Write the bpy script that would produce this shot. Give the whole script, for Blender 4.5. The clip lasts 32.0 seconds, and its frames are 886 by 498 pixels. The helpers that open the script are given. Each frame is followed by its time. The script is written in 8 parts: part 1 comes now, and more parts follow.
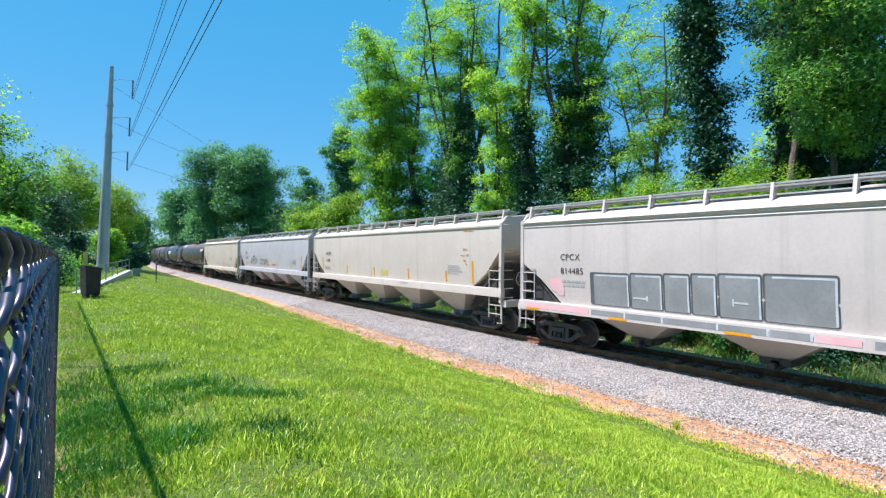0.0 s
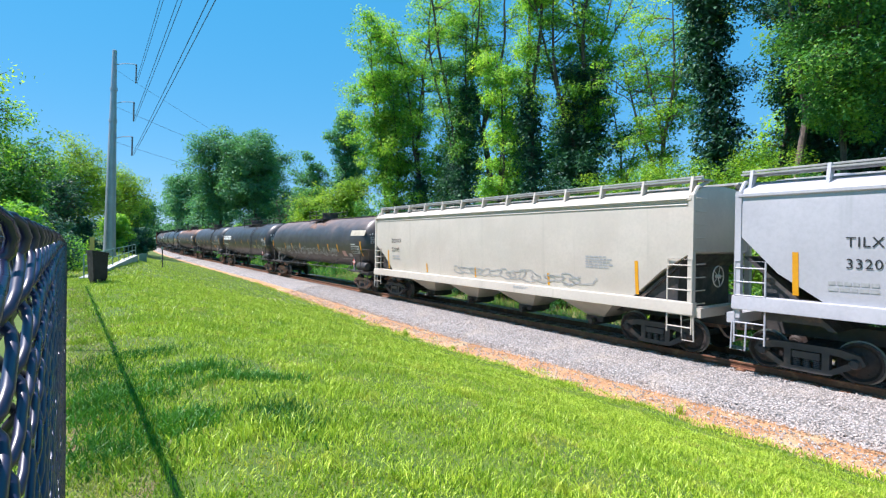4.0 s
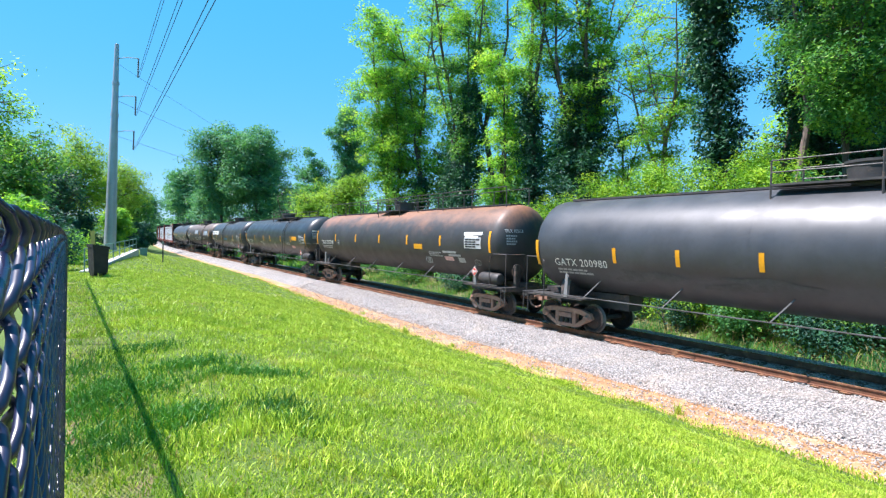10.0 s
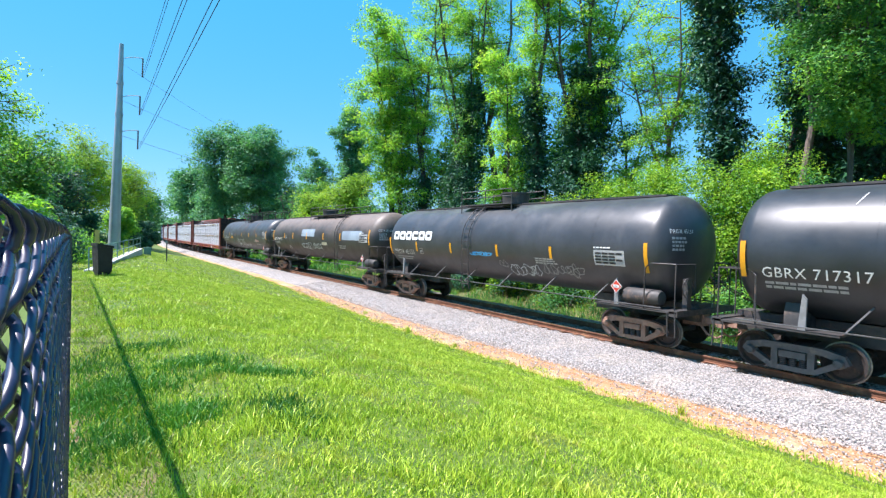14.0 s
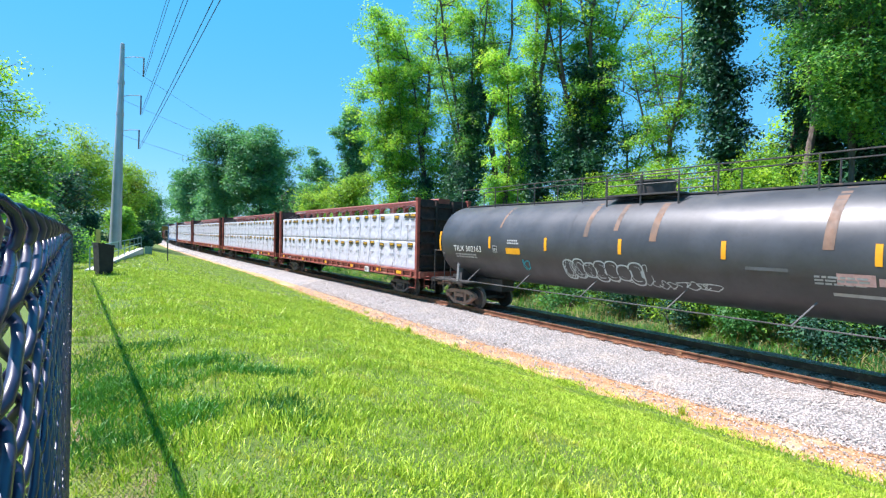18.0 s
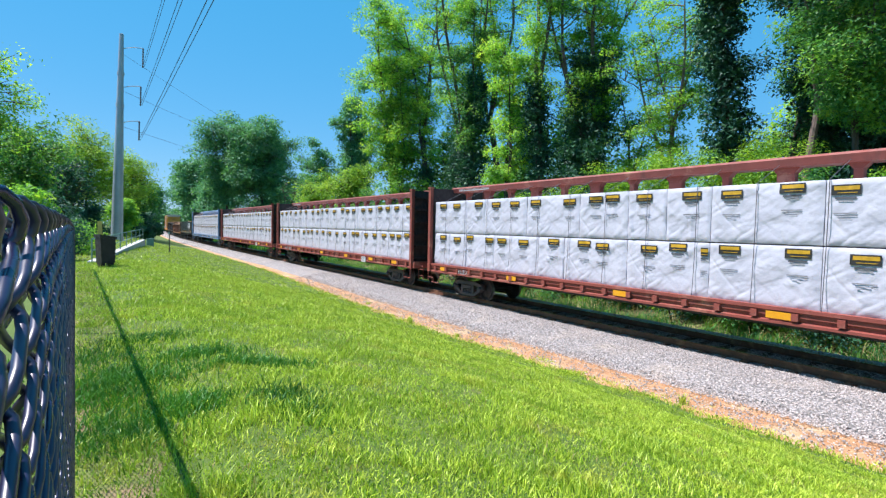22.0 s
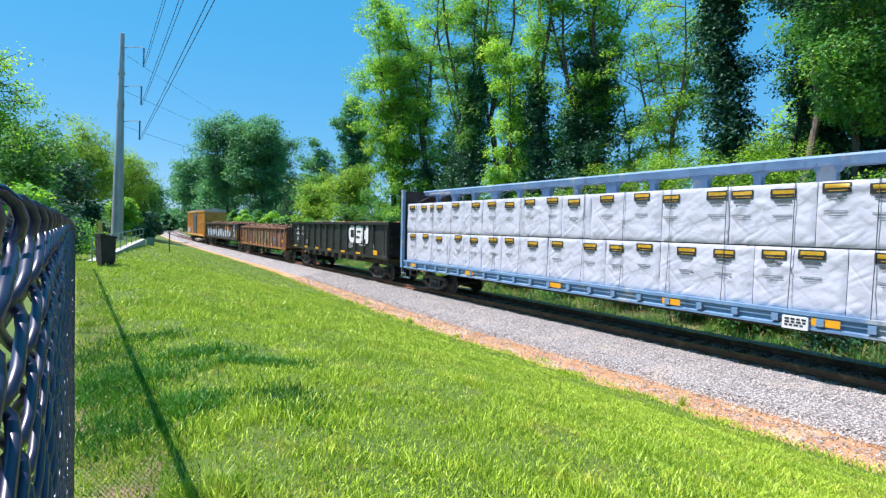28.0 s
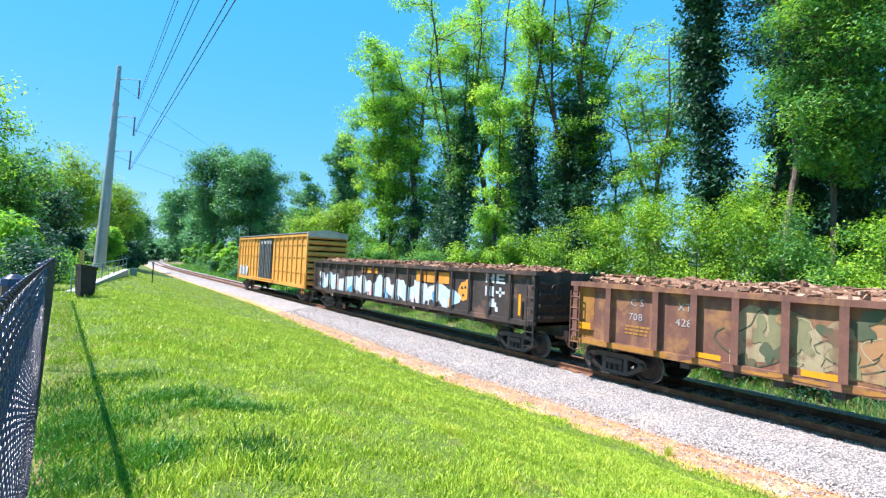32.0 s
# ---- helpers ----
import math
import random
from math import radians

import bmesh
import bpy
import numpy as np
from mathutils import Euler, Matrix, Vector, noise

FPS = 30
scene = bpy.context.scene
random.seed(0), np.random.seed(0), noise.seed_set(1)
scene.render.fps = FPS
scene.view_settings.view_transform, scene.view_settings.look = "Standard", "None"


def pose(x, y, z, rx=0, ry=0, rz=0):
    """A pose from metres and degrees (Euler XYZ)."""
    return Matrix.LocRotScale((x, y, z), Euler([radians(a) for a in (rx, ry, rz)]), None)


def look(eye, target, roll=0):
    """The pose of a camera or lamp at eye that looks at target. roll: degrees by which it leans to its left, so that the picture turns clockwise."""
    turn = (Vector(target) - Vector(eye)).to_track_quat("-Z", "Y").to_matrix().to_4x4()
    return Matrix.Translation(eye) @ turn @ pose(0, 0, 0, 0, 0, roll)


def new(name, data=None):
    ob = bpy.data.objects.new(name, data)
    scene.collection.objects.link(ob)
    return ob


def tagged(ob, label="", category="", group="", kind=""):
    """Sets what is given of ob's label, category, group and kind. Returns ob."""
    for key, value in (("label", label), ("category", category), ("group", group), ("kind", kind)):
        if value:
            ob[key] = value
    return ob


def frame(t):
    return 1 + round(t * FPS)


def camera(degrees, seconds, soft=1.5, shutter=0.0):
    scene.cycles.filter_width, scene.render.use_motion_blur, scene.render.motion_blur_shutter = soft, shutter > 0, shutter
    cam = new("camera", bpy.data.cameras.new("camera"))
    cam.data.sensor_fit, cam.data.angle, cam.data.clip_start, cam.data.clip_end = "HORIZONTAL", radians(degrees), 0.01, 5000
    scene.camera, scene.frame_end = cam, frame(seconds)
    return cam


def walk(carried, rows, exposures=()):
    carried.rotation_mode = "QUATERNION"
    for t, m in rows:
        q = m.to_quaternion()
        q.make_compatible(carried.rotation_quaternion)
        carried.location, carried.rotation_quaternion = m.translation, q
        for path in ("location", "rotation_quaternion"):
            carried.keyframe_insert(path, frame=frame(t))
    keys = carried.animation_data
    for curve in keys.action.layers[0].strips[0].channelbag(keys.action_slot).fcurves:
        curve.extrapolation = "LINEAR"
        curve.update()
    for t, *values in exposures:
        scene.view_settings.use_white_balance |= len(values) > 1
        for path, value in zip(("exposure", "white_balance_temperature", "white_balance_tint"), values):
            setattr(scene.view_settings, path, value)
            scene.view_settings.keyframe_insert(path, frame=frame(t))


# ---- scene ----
import collections

CLIP = 32.0
cam = camera(82.0, CLIP, soft=1.3)
PATH = [
    (0, pose(0.000, -0.000, 3.000, 90.610, -0.365, -35.061)),
    (0.5, pose(0.000, -0.000, 3.000, 90.365, -0.392, -35.082)),
    (1, pose(0.000, -0.000, 3.000, 90.248, -0.404, -35.078)),
    (1.5, pose(0.000, -0.000, 3.000, 90.240, -0.404, -35.077)),
    (2, pose(0.000, -0.000, 3.000, 89.757, -0.233, -34.946)),
    (2.5, pose(0.000, -0.000, 3.000, 89.231, -0.077, -34.905)),
    (3, pose(0.000, -0.000, 3.000, 88.787, -0.044, -34.880)),
    (3.5, pose(-0.000, -0.000, 3.000, 88.910, -0.220, -34.684)),
    (5.5, pose(-0.000, -0.000, 3.000, 89.048, -0.910, -34.516)),
    (6, pose(-0.000, 0.000, 3.000, 89.073, -1.078, -34.451)),
    (6.5, pose(-0.000, -0.000, 3.000, 89.062, -1.102, -34.459)),
    (7, pose(-0.000, 0.000, 3.000, 89.062, -1.128, -34.476)),
    (7.5, pose(-0.000, 0.000, 3.000, 88.830, -1.030, -34.507)),
    (8, pose(-0.000, 0.000, 3.000, 88.733, -1.042, -34.491)),
    (8.5, pose(-0.000, 0.000, 3.000, 88.727, -1.051, -34.491)),
    (9, pose(0.000, 0.000, 3.000, 88.713, -1.049, -34.489)),
    (9.5, pose(0.000, 0.000, 3.000, 88.705, -1.051, -34.488)),
    (10, pose(0.000, 0.000, 3.000, 88.706, -1.057, -34.483)),
    (10.5, pose(0.000, 0.000, 3.000, 88.706, -1.057, -34.483)),
    (11, pose(-0.000, -0.000, 3.000, 88.697, -1.124, -34.460)),
    (11.5, pose(0.000, 0.000, 3.000, 88.700, -1.130, -34.468)),
    (12, pose(0.000, 0.000, 3.000, 88.691, -1.132, -34.476)),
    (12.5, pose(0.000, -0.000, 3.000, 88.694, -1.146, -34.447)),
    (13, pose(0.000, 0.000, 3.000, 88.688, -1.146, -34.367)),
    (13.5, pose(-0.000, -0.000, 3.000, 88.690, -1.174, -34.274)),
    (14, pose(0.000, -0.000, 3.000, 88.683, -1.190, -34.151)),
    (14.5, pose(-0.000, 0.000, 3.000, 88.668, -1.192, -34.129)),
    (16.5, pose(-0.000, -0.000, 3.000, 88.659, -1.228, -34.099)),
    (17, pose(-0.000, -0.000, 3.000, 88.649, -1.225, -34.083)),
    (17.5, pose(-0.000, -0.000, 3.000, 88.639, -1.257, -34.086)),
    (18, pose(0.000, -0.000, 3.000, 88.650, -1.233, -34.071)),
    (18.5, pose(0.000, -0.000, 3.000, 88.639, -1.234, -33.998)),
    (19, pose(0.000, -0.000, 3.000, 88.630, -1.228, -33.997)),
    (19.5, pose(-0.000, 0.000, 3.000, 88.619, -1.254, -34.006)),
    (20, pose(-0.000, 0.000, 3.000, 88.609, -1.242, -34.005)),
    (20.5, pose(-0.000, 0.000, 3.000, 88.545, -1.236, -34.000)),
    (21, pose(0.000, -0.000, 3.000, 88.239, -1.191, -33.938)),
    (21.5, pose(0.000, 0.000, 3.000, 87.839, -1.099, -33.924)),
    (22, pose(0.000, -0.000, 3.000, 87.615, -1.076, -33.926)),
    (22.5, pose(0.000, 0.000, 3.000, 87.552, -1.102, -33.924)),
    (23, pose(0.000, 0.000, 3.000, 87.574, -1.132, -33.924)),
    (23.5, pose(0.000, 0.000, 3.000, 87.591, -1.141, -33.912)),
    (24, pose(0.000, 0.000, 3.000, 87.622, -1.186, -33.907)),
    (24.5, pose(0.000, 0.000, 3.000, 87.632, -1.198, -33.908)),
    (25, pose(0.000, 0.000, 3.000, 87.632, -1.198, -33.908)),
    (25.5, pose(0.000, 0.000, 3.000, 87.621, -1.181, -33.913)),
    (27.5, pose(0.000, -0.000, 3.000, 87.618, -1.202, -33.920)),
    (28, pose(-0.000, 0.000, 3.000, 87.656, -1.246, -33.911)),
    (28.5, pose(0.012, 0.001, 3.029, 88.587, -1.783, -33.552)),
    (29, pose(0.027, 0.001, 3.056, 89.708, -2.415, -33.307)),
    (29.5, pose(0.037, 0.001, 3.079, 90.537, -2.697, -33.307)),
    (30, pose(0.041, 0.000, 3.087, 91.155, -2.786, -33.314)),
    (30.5, pose(0.042, 0.001, 3.087, 91.615, -2.770, -33.489)),
    (31, pose(0.041, 0.001, 3.088, 91.730, -2.738, -33.856)),
    (31.5, pose(0.043, 0.002, 3.089, 91.797, -2.682, -34.597)),
    (32, pose(0.043, 0.001, 3.088, 91.824, -2.683, -35.222)),
]
walk(cam, PATH, [(t, e, 6120, 20) for t, e in ((0, 0.80), (3.5, 0.84), (6, 1.04), (7.5, 1.18), (18, 1.18), (20.5, 0.82), (28.5, 0.83), (30.5, 1.13), (32, 1.24))])

# ---- daylight ----
SUN_EL, SUN_AZ = radians(63), radians(-56)      # azimuth from +y towards +x
sun_dir = Vector((math.sin(SUN_AZ) * math.cos(SUN_EL), math.cos(SUN_AZ) * math.cos(SUN_EL), math.sin(SUN_EL)))
world = bpy.data.worlds.new("world")
scene.world = world
world.use_nodes = True
wn = world.node_tree
sky = wn.nodes.new("ShaderNodeTexSky")
sky.sky_type, sky.sun_disc = "NISHITA", False
sky.sun_elevation, sky.sun_rotation = SUN_EL, SUN_AZ
sky.air_density, sky.dust_density, sky.ozone_density = 1.0, 0.0, 4.0
soft_sky = wn.nodes.new("ShaderNodeGamma")
soft_sky.inputs["Gamma"].default_value = 0.68
rich = wn.nodes.new("ShaderNodeHueSaturation")
rich.inputs["Hue"].default_value, rich.inputs["Saturation"].default_value = 0.497, 1.4
azure = wn.nodes.new("ShaderNodeMix")
azure.data_type = "RGBA"
azure.inputs[0].default_value = 0.6
azure.inputs[7].default_value = (0.34, 1.86, 3.1, 1)      # deep clear-day blue
wn.links.new(sky.outputs[0], rich.inputs["Color"])
wn.links.new(rich.outputs[0], soft_sky.inputs["Color"])
wn.links.new(soft_sky.outputs[0], azure.inputs[6])
wn.links.new(azure.outputs[2], wn.nodes["Background"].inputs[0])
wn.nodes["Background"].inputs[1].default_value = 0.15
sun = new("sun", bpy.data.lights.new("sun", "SUN"))
sun.data.energy, sun.data.angle, sun.data.color = 5.0, radians(0.53), (1.0, 0.96, 0.89)
sun.matrix_world = look(sun_dir * 100, (0, 0, 0))

# ---- building helpers ----
def bx(bm, x0, x1, y0, y1, z0, z1):
    v = [bm.verts.new((x, y, z)) for x in (x0, x1) for y in (y0, y1) for z in (z0, z1)]
    for q in ((0, 1, 3, 2), (4, 6, 7, 5), (0, 4, 5, 1), (2, 3, 7, 6), (0, 2, 6, 4), (1, 5, 7, 3)):
        bm.faces.new([v[i] for i in q])
    return v


def prism(bm, pts, axis, lo, hi):
    """A polygon drawn in the plane across the axis, pushed from lo to hi."""
    def at(p, h):
        return {"x": (h, p[0], p[1]), "y": (p[0], h, p[1]), "z": (p[0], p[1], h)}[axis]
    a = [bm.verts.new(at(p, lo)) for p in pts]
    b = [bm.verts.new(at(p, hi)) for p in pts]
    n = len(pts)
    for i in range(n):
        bm.faces.new((a[i], a[(i + 1) % n], b[(i + 1) % n], b[i]))
    bm.faces.new(a[::-1])
    bm.faces.new(b)


def tube(bm, pts, r, n=6, taper=None):
    """A round bar along the points; taper: one radius for each point."""
    pts = [Vector(p) for p in pts]
    rings = []
    for i, p in enumerate(pts):
        d = (pts[min(i + 1, len(pts) - 1)] - pts[max(i - 1, 0)]).normalized()
        u = d.cross(Vector((0, 0, 1)) if abs(d.z) < 0.9 else Vector((0, 1, 0))).normalized()
        w = d.cross(u)
        rad = taper[i] if taper else r
        rings.append([bm.verts.new(p + (u * math.cos(2 * math.pi * k / n) + w * math.sin(2 * math.pi * k / n)) * rad) for k in range(n)])
    for a, b in zip(rings, rings[1:]):
        for k in range(n):
            bm.faces.new((a[k], a[(k + 1) % n], b[(k + 1) % n], b[k]))
    bm.faces.new(rings[0][::-1])
    bm.faces.new(rings[-1])


def lathe(bm, prof, axis, centre, n=24, caps=True):
    """Turns a profile of (along, radius) round an axis through centre."""
    rings = []
    for h, r in prof:
        ring = []
        for k in range(n):
            a = 2 * math.pi * k / n
            c, s = math.cos(a) * r, math.sin(a) * r
            off = {"x": (h, c, s), "y": (c, h, s), "z": (c, s, h)}[axis]
            ring.append(bm.verts.new(Vector(centre) + Vector(off)))
        rings.append(ring)
    for a, b in zip(rings, rings[1:]):
        for k in range(n):
            bm.faces.new((a[k], a[(k + 1) % n], b[(k + 1) % n], b[k]))
    if caps:
        bm.faces.new(rings[0][::-1])
        bm.faces.new(rings[-1])


def finish(name, bm, material, smooth=35):
    bmesh.ops.recalc_face_normals(bm, faces=bm.faces)
    me = bpy.data.meshes.new(name)
    bm.to_mesh(me)
    bm.free()
    for m in material if isinstance(material, (list, tuple)) else (material,):
        me.materials.append(m)
    if smooth:
        me.shade_smooth()
        me.set_sharp_from_angle(angle=radians(smooth))
    return me


def part(name, bm, material, parent, label="", at=None, smooth=35):
    """Links a bmesh, or a mesh that is shared, as one mesh object under a thing or a part."""
    me = finish(name, bm, material, smooth) if isinstance(bm, bmesh.types.BMesh) else bm
    ob = new(name, me)
    ob.parent = parent
    if at is not None:
        ob.matrix_basis = at
    return tagged(ob, label)


def thing(name, label, category, at=None, group="", kind="", mesh=None):
    ob = tagged(new(name, mesh), label, category, group, kind)
    if at is not None:
        ob.matrix_basis = at
    return ob


SHARED = {}


def shared(key, build, material, smooth=35):
    """One mesh for alike pieces: built at the first call and used again after."""
    if key not in SHARED:
        bm = bmesh.new()
        build(bm)
        SHARED[key] = finish(key, bm, material, smooth)
    return SHARED[key]


def quick_mesh(name, verts, faces, material, smooth=False):
    """A mesh from arrays: verts (n, 3) and faces (m, 3 or 4)."""
    me = bpy.data.meshes.new(name)
    verts, faces = np.asarray(verts, np.float32), np.asarray(faces, np.int32)
    k = faces.shape[1]
    me.vertices.add(len(verts))
    me.vertices.foreach_set("co", verts.ravel())
    me.loops.add(faces.size)
    me.loops.foreach_set("vertex_index", faces.ravel())
    me.polygons.add(len(faces))
    me.polygons.foreach_set("loop_start", np.arange(0, faces.size, k, dtype=np.int32))
    me.polygons.foreach_set("use_smooth", np.full(len(faces), smooth))
    me.materials.append(material)
    me.update(calc_edges=True)
    return me


# ---- materials ----
def nodes_of(name):
    m = bpy.data.materials.new(name)
    m.use_nodes = True
    return m, m.node_tree.nodes, m.node_tree.links, m.node_tree.nodes["Principled BSDF"]


def noise_node(n, l, coord, scale, detail=4, rough=0.6, stretch=None):
    t = n.new("ShaderNodeTexNoise")
    t.inputs["Scale"].default_value, t.inputs["Detail"].default_value, t.inputs["Roughness"].default_value = scale, detail, rough
    if stretch:
        mp = n.new("ShaderNodeMapping")
        mp.inputs["Scale"].default_value = stretch
        l.new(coord, mp.inputs[0])
        coord = mp.outputs[0]
    l.new(coord, t.inputs["Vector"])
    return t.outputs["Fac"]


def step_node(n, l, fac, lo, hi, a=0.0, b=1.0):
    r = n.new("ShaderNodeMapRange")
    r.interpolation_type = "SMOOTHSTEP"
    for i, v in zip((1, 2, 3, 4), (lo, hi, a, b)):
        r.inputs[i].default_value = v
    l.new(fac, r.inputs[0])
    return r.outputs[0]


def mix_node(n, l, fac, a, b, blend="MIX"):
    x = n.new("ShaderNodeMix")
    x.data_type, x.blend_type = "RGBA", blend
    for sock, v in ((x.inputs[0], fac), (x.inputs[6], a), (x.inputs[7], b)):
        if isinstance(v, (int, float)):
            sock.default_value = v
        elif isinstance(v, tuple):
            sock.default_value = (*v, 1)
        else:
            l.new(v, sock)
    return x.outputs[2]


def surf(name, col, alt=None, scale=1.5, rough=0.6, metal=0.0, bump=0.15, stain=None, stain_amount=0.5, streak=None, streak_amount=0.5,
         fine=12.0, bump_scale=None, per_object=0.0, dust=None):
    """A worn surface: two tones in patches, fine grain, stains with a shape of their own, and streaks that run down."""
    m, n, l, p = nodes_of(name)
    co = n.new("ShaderNodeTexCoord").outputs["Object"]
    alt = alt or tuple(c * 0.75 for c in col)
    c = mix_node(n, l, step_node(n, l, noise_node(n, l, co, scale, 5), 0.35, 0.7), col, alt)
    c = mix_node(n, l, step_node(n, l, noise_node(n, l, co, fine, 3), 0.3, 0.8, 0.0, 0.35), c, tuple(v * 0.7 for v in col))
    rg = step_node(n, l, noise_node(n, l, co, scale * 2.3, 4), 0.3, 0.7, max(rough - 0.12, 0.05), min(rough + 0.12, 1))
    if stain:
        c = mix_node(n, l, step_node(n, l, noise_node(n, l, co, scale * 0.9, 8, 0.7), 0.62 - 0.25 * stain_amount, 0.72 - 0.15 * stain_amount), c, stain)
    if streak:
        c = mix_node(n, l, step_node(n, l, noise_node(n, l, co, 1.0, 6, 0.6, (3.0, 3.0, 0.12)), 0.66 - 0.3 * streak_amount, 0.85 - 0.2 * streak_amount, 0, 0.75), c, streak)
    if dust:
        c = mix_node(n, l, step_node(n, l, noise_node(n, l, co, 0.5, 5, 0.6, (1.0, 0.35, 1.0)), 0.35, 0.75, 0, 0.55), c, dust)
    if per_object:
        rnd = n.new("ShaderNodeObjectInfo").outputs["Random"]
        c = mix_node(n, l, step_node(n, l, rnd, 0, 1, 0, per_object), c, tuple(v * 0.45 for v in col))
    l.new(c, p.inputs["Base Color"])
    l.new(rg, p.inputs["Roughness"])
    p.inputs["Metallic"].default_value = metal
    if bump:
        b = n.new("ShaderNodeBump")
        b.inputs["Strength"].default_value, b.inputs["Distance"].default_value = bump, 0.02
        l.new(noise_node(n, l, co, bump_scale or fine * 1.5, 4), b.inputs["Height"])
        l.new(b.outputs[0], p.inputs["Normal"])
    return m


def leaf_surf(name, dark, mid, light, see=0.35, rough=0.55, clump=0.75):
    """Leaves: whole sprays lighter or deeper, each leaf a little of its own; some light passes through."""
    m, n, l, p = nodes_of(name)
    rnd = n.new("ShaderNodeNewGeometry").outputs["Random Per Island"]
    co = n.new("ShaderNodeTexCoord").outputs["Object"]
    blend = n.new("ShaderNodeMath")
    blend.operation = "MULTIPLY_ADD"
    l.new(rnd, blend.inputs[0])
    blend.inputs[1].default_value = 0.4
    l.new(step_node(n, l, noise_node(n, l, co, clump, 4, 0.6), 0.34, 0.66, 0.0, 0.6), blend.inputs[2])
    ramp = n.new("ShaderNodeValToRGB")
    ramp.color_ramp.elements[0].color, ramp.color_ramp.elements[1].color = (*dark, 1), (*light, 1)
    ramp.color_ramp.elements.new(0.5).color = (*mid, 1)
    l.new(blend.outputs[0], ramp.inputs[0])
    c = ramp.outputs[0]
    l.new(c, p.inputs["Base Color"])
    p.inputs["Roughness"].default_value = rough
    p.inputs["Specular IOR Level"].default_value = 0.3
    t = n.new("ShaderNodeBsdfTranslucent")
    tint = mix_node(n, l, 1.0, c, (1.3, 1.25, 0.55), "MULTIPLY")
    l.new(tint, t.inputs[0])
    ms = n.new("ShaderNodeMixShader")
    ms.inputs[0].default_value = see
    l.new(p.outputs[0], ms.inputs[1])
    l.new(t.outputs[0], ms.inputs[2])
    l.new(ms.outputs[0], n["Material Output"].inputs[0])
    return m

# ---- ground, track bed, rails ----
TX = 14.2                       # the track's centre line beside the camera


def track_x(y):
    """The track runs straight past the camera and bends gently to the east far off."""
    return TX + (0 if y < 75 else (min(y, 260) - 75) ** 2 / 2800 + max(0, y - 260) * 185 / 1400)


def toe_x(y):
    """Where the lawn ends and the bare dirt begins."""
    return float(np.interp(y, [-30, 5, 15, 28, 44, 90], [9.6, 9.35, 9.05, 9.6, 10.5, 10.9])) + track_x(y) - TX


def ground_z(x, y):
    e, c = toe_x(y), track_x(y)
    flat = 1.74 - 0.012 * max(0, min(y, 26)) + 0.004 * max(0, min(y - 26, 60))
    xs = [-60, -1.2, 1.0, 3.2, 6.2, e - 0.7, e + 0.5, c - 2, c + 2, c + 4.4, c + 7.5, c + 16, c + 60]
    zs = [flat - 1.4, flat - 0.04, flat, flat - 0.36, flat - 1.24, -0.33, -0.47, -0.55, -0.55, -0.62, -0.1, 0.6, 2.0]
    z = float(np.interp(x, xs, zs))
    if x < c + 3:
        z += 0.03 * noise.noise((x * 0.6, y * 0.6, 0)) + 0.012 * noise.noise((x * 2.5, y * 2.5, 3))
    else:
        z += 0.12 * noise.noise((x * 0.5, y * 0.5, 0))
    return z


soil, sn, sl, sp = nodes_of("lawn_soil")
sco = sn.new("ShaderNodeTexCoord").outputs["Object"]
grass_c = mix_node(sn, sl, step_node(sn, sl, noise_node(sn, sl, sco, 0.9, 5), 0.35, 0.65), (0.06, 0.105, 0.01), (0.10, 0.145, 0.016))
grass_c = mix_node(sn, sl, step_node(sn, sl, noise_node(sn, sl, sco, 14, 4), 0.4, 0.75, 0, 0.6), grass_c, (0.06, 0.12, 0.012))
grass_c = mix_node(sn, sl, step_node(sn, sl, noise_node(sn, sl, sco, 0.7, 6, 0.65), 0.58, 0.7, 0, 0.7), grass_c, (0.30, 0.21, 0.09))
sl.new(grass_c, sp.inputs["Base Color"])
sp.inputs["Roughness"].default_value = 0.9
sb = sn.new("ShaderNodeBump")
sb.inputs["Strength"].default_value, sb.inputs["Distance"].default_value = 0.6, 0.04
sl.new(noise_node(sn, sl, sco, 18, 5), sb.inputs["Height"])
sl.new(sb.outputs[0], sp.inputs["Normal"])

dirt_m = surf("orange_dirt", (0.52, 0.27, 0.125), (0.38, 0.19, 0.085), 1.6, 0.95, 0, 0.8, stain=(0.50, 0.36, 0.21), stain_amount=0.55, fine=26)
woodland_m = surf("weedy_soil", (0.11, 0.12, 0.035), (0.2, 0.17, 0.07), 1.4, 0.95, 0, 0.6, stain=(0.06, 0.1, 0.02), fine=9)

gx = [-700, -300, -120, -60, -30, -15, -8, -4, -2, -1.2, -0.6] + list(np.arange(0, 19.2, 0.4)) + [20, 21.5, 23, 25, 28, 32, 38, 46, 60, 90, 160, 320, 700]
gy = [-700, -300, -120, -60, -30, -14, -7, -3] + list(np.arange(-1, 32, 0.5)) + list(np.arange(32, 100, 2.0)) + [105, 112, 120, 135, 150, 175, 200, 240, 300, 400, 520, 700]
gv = np.array([(x, y, ground_z(min(max(x, -60), 80), y)) for y in gy for x in gx])
gw = len(gx)
gf = np.array([(j * gw + i, j * gw + i + 1, (j + 1) * gw + i + 1, (j + 1) * gw + i) for j in range(len(gy) - 1) for i in range(gw - 1)])
ground_me = quick_mesh("ground", gv, gf, soil, True)
ground_me.materials.append(woodland_m)
gc = gv[gf].mean(axis=1)
far_side = np.array([c[0] > track_x(c[1]) + 2.0 or c[0] < -1.6 for c in gc])
ground_me.polygons.foreach_set("material_index", far_side.astype(np.int32))
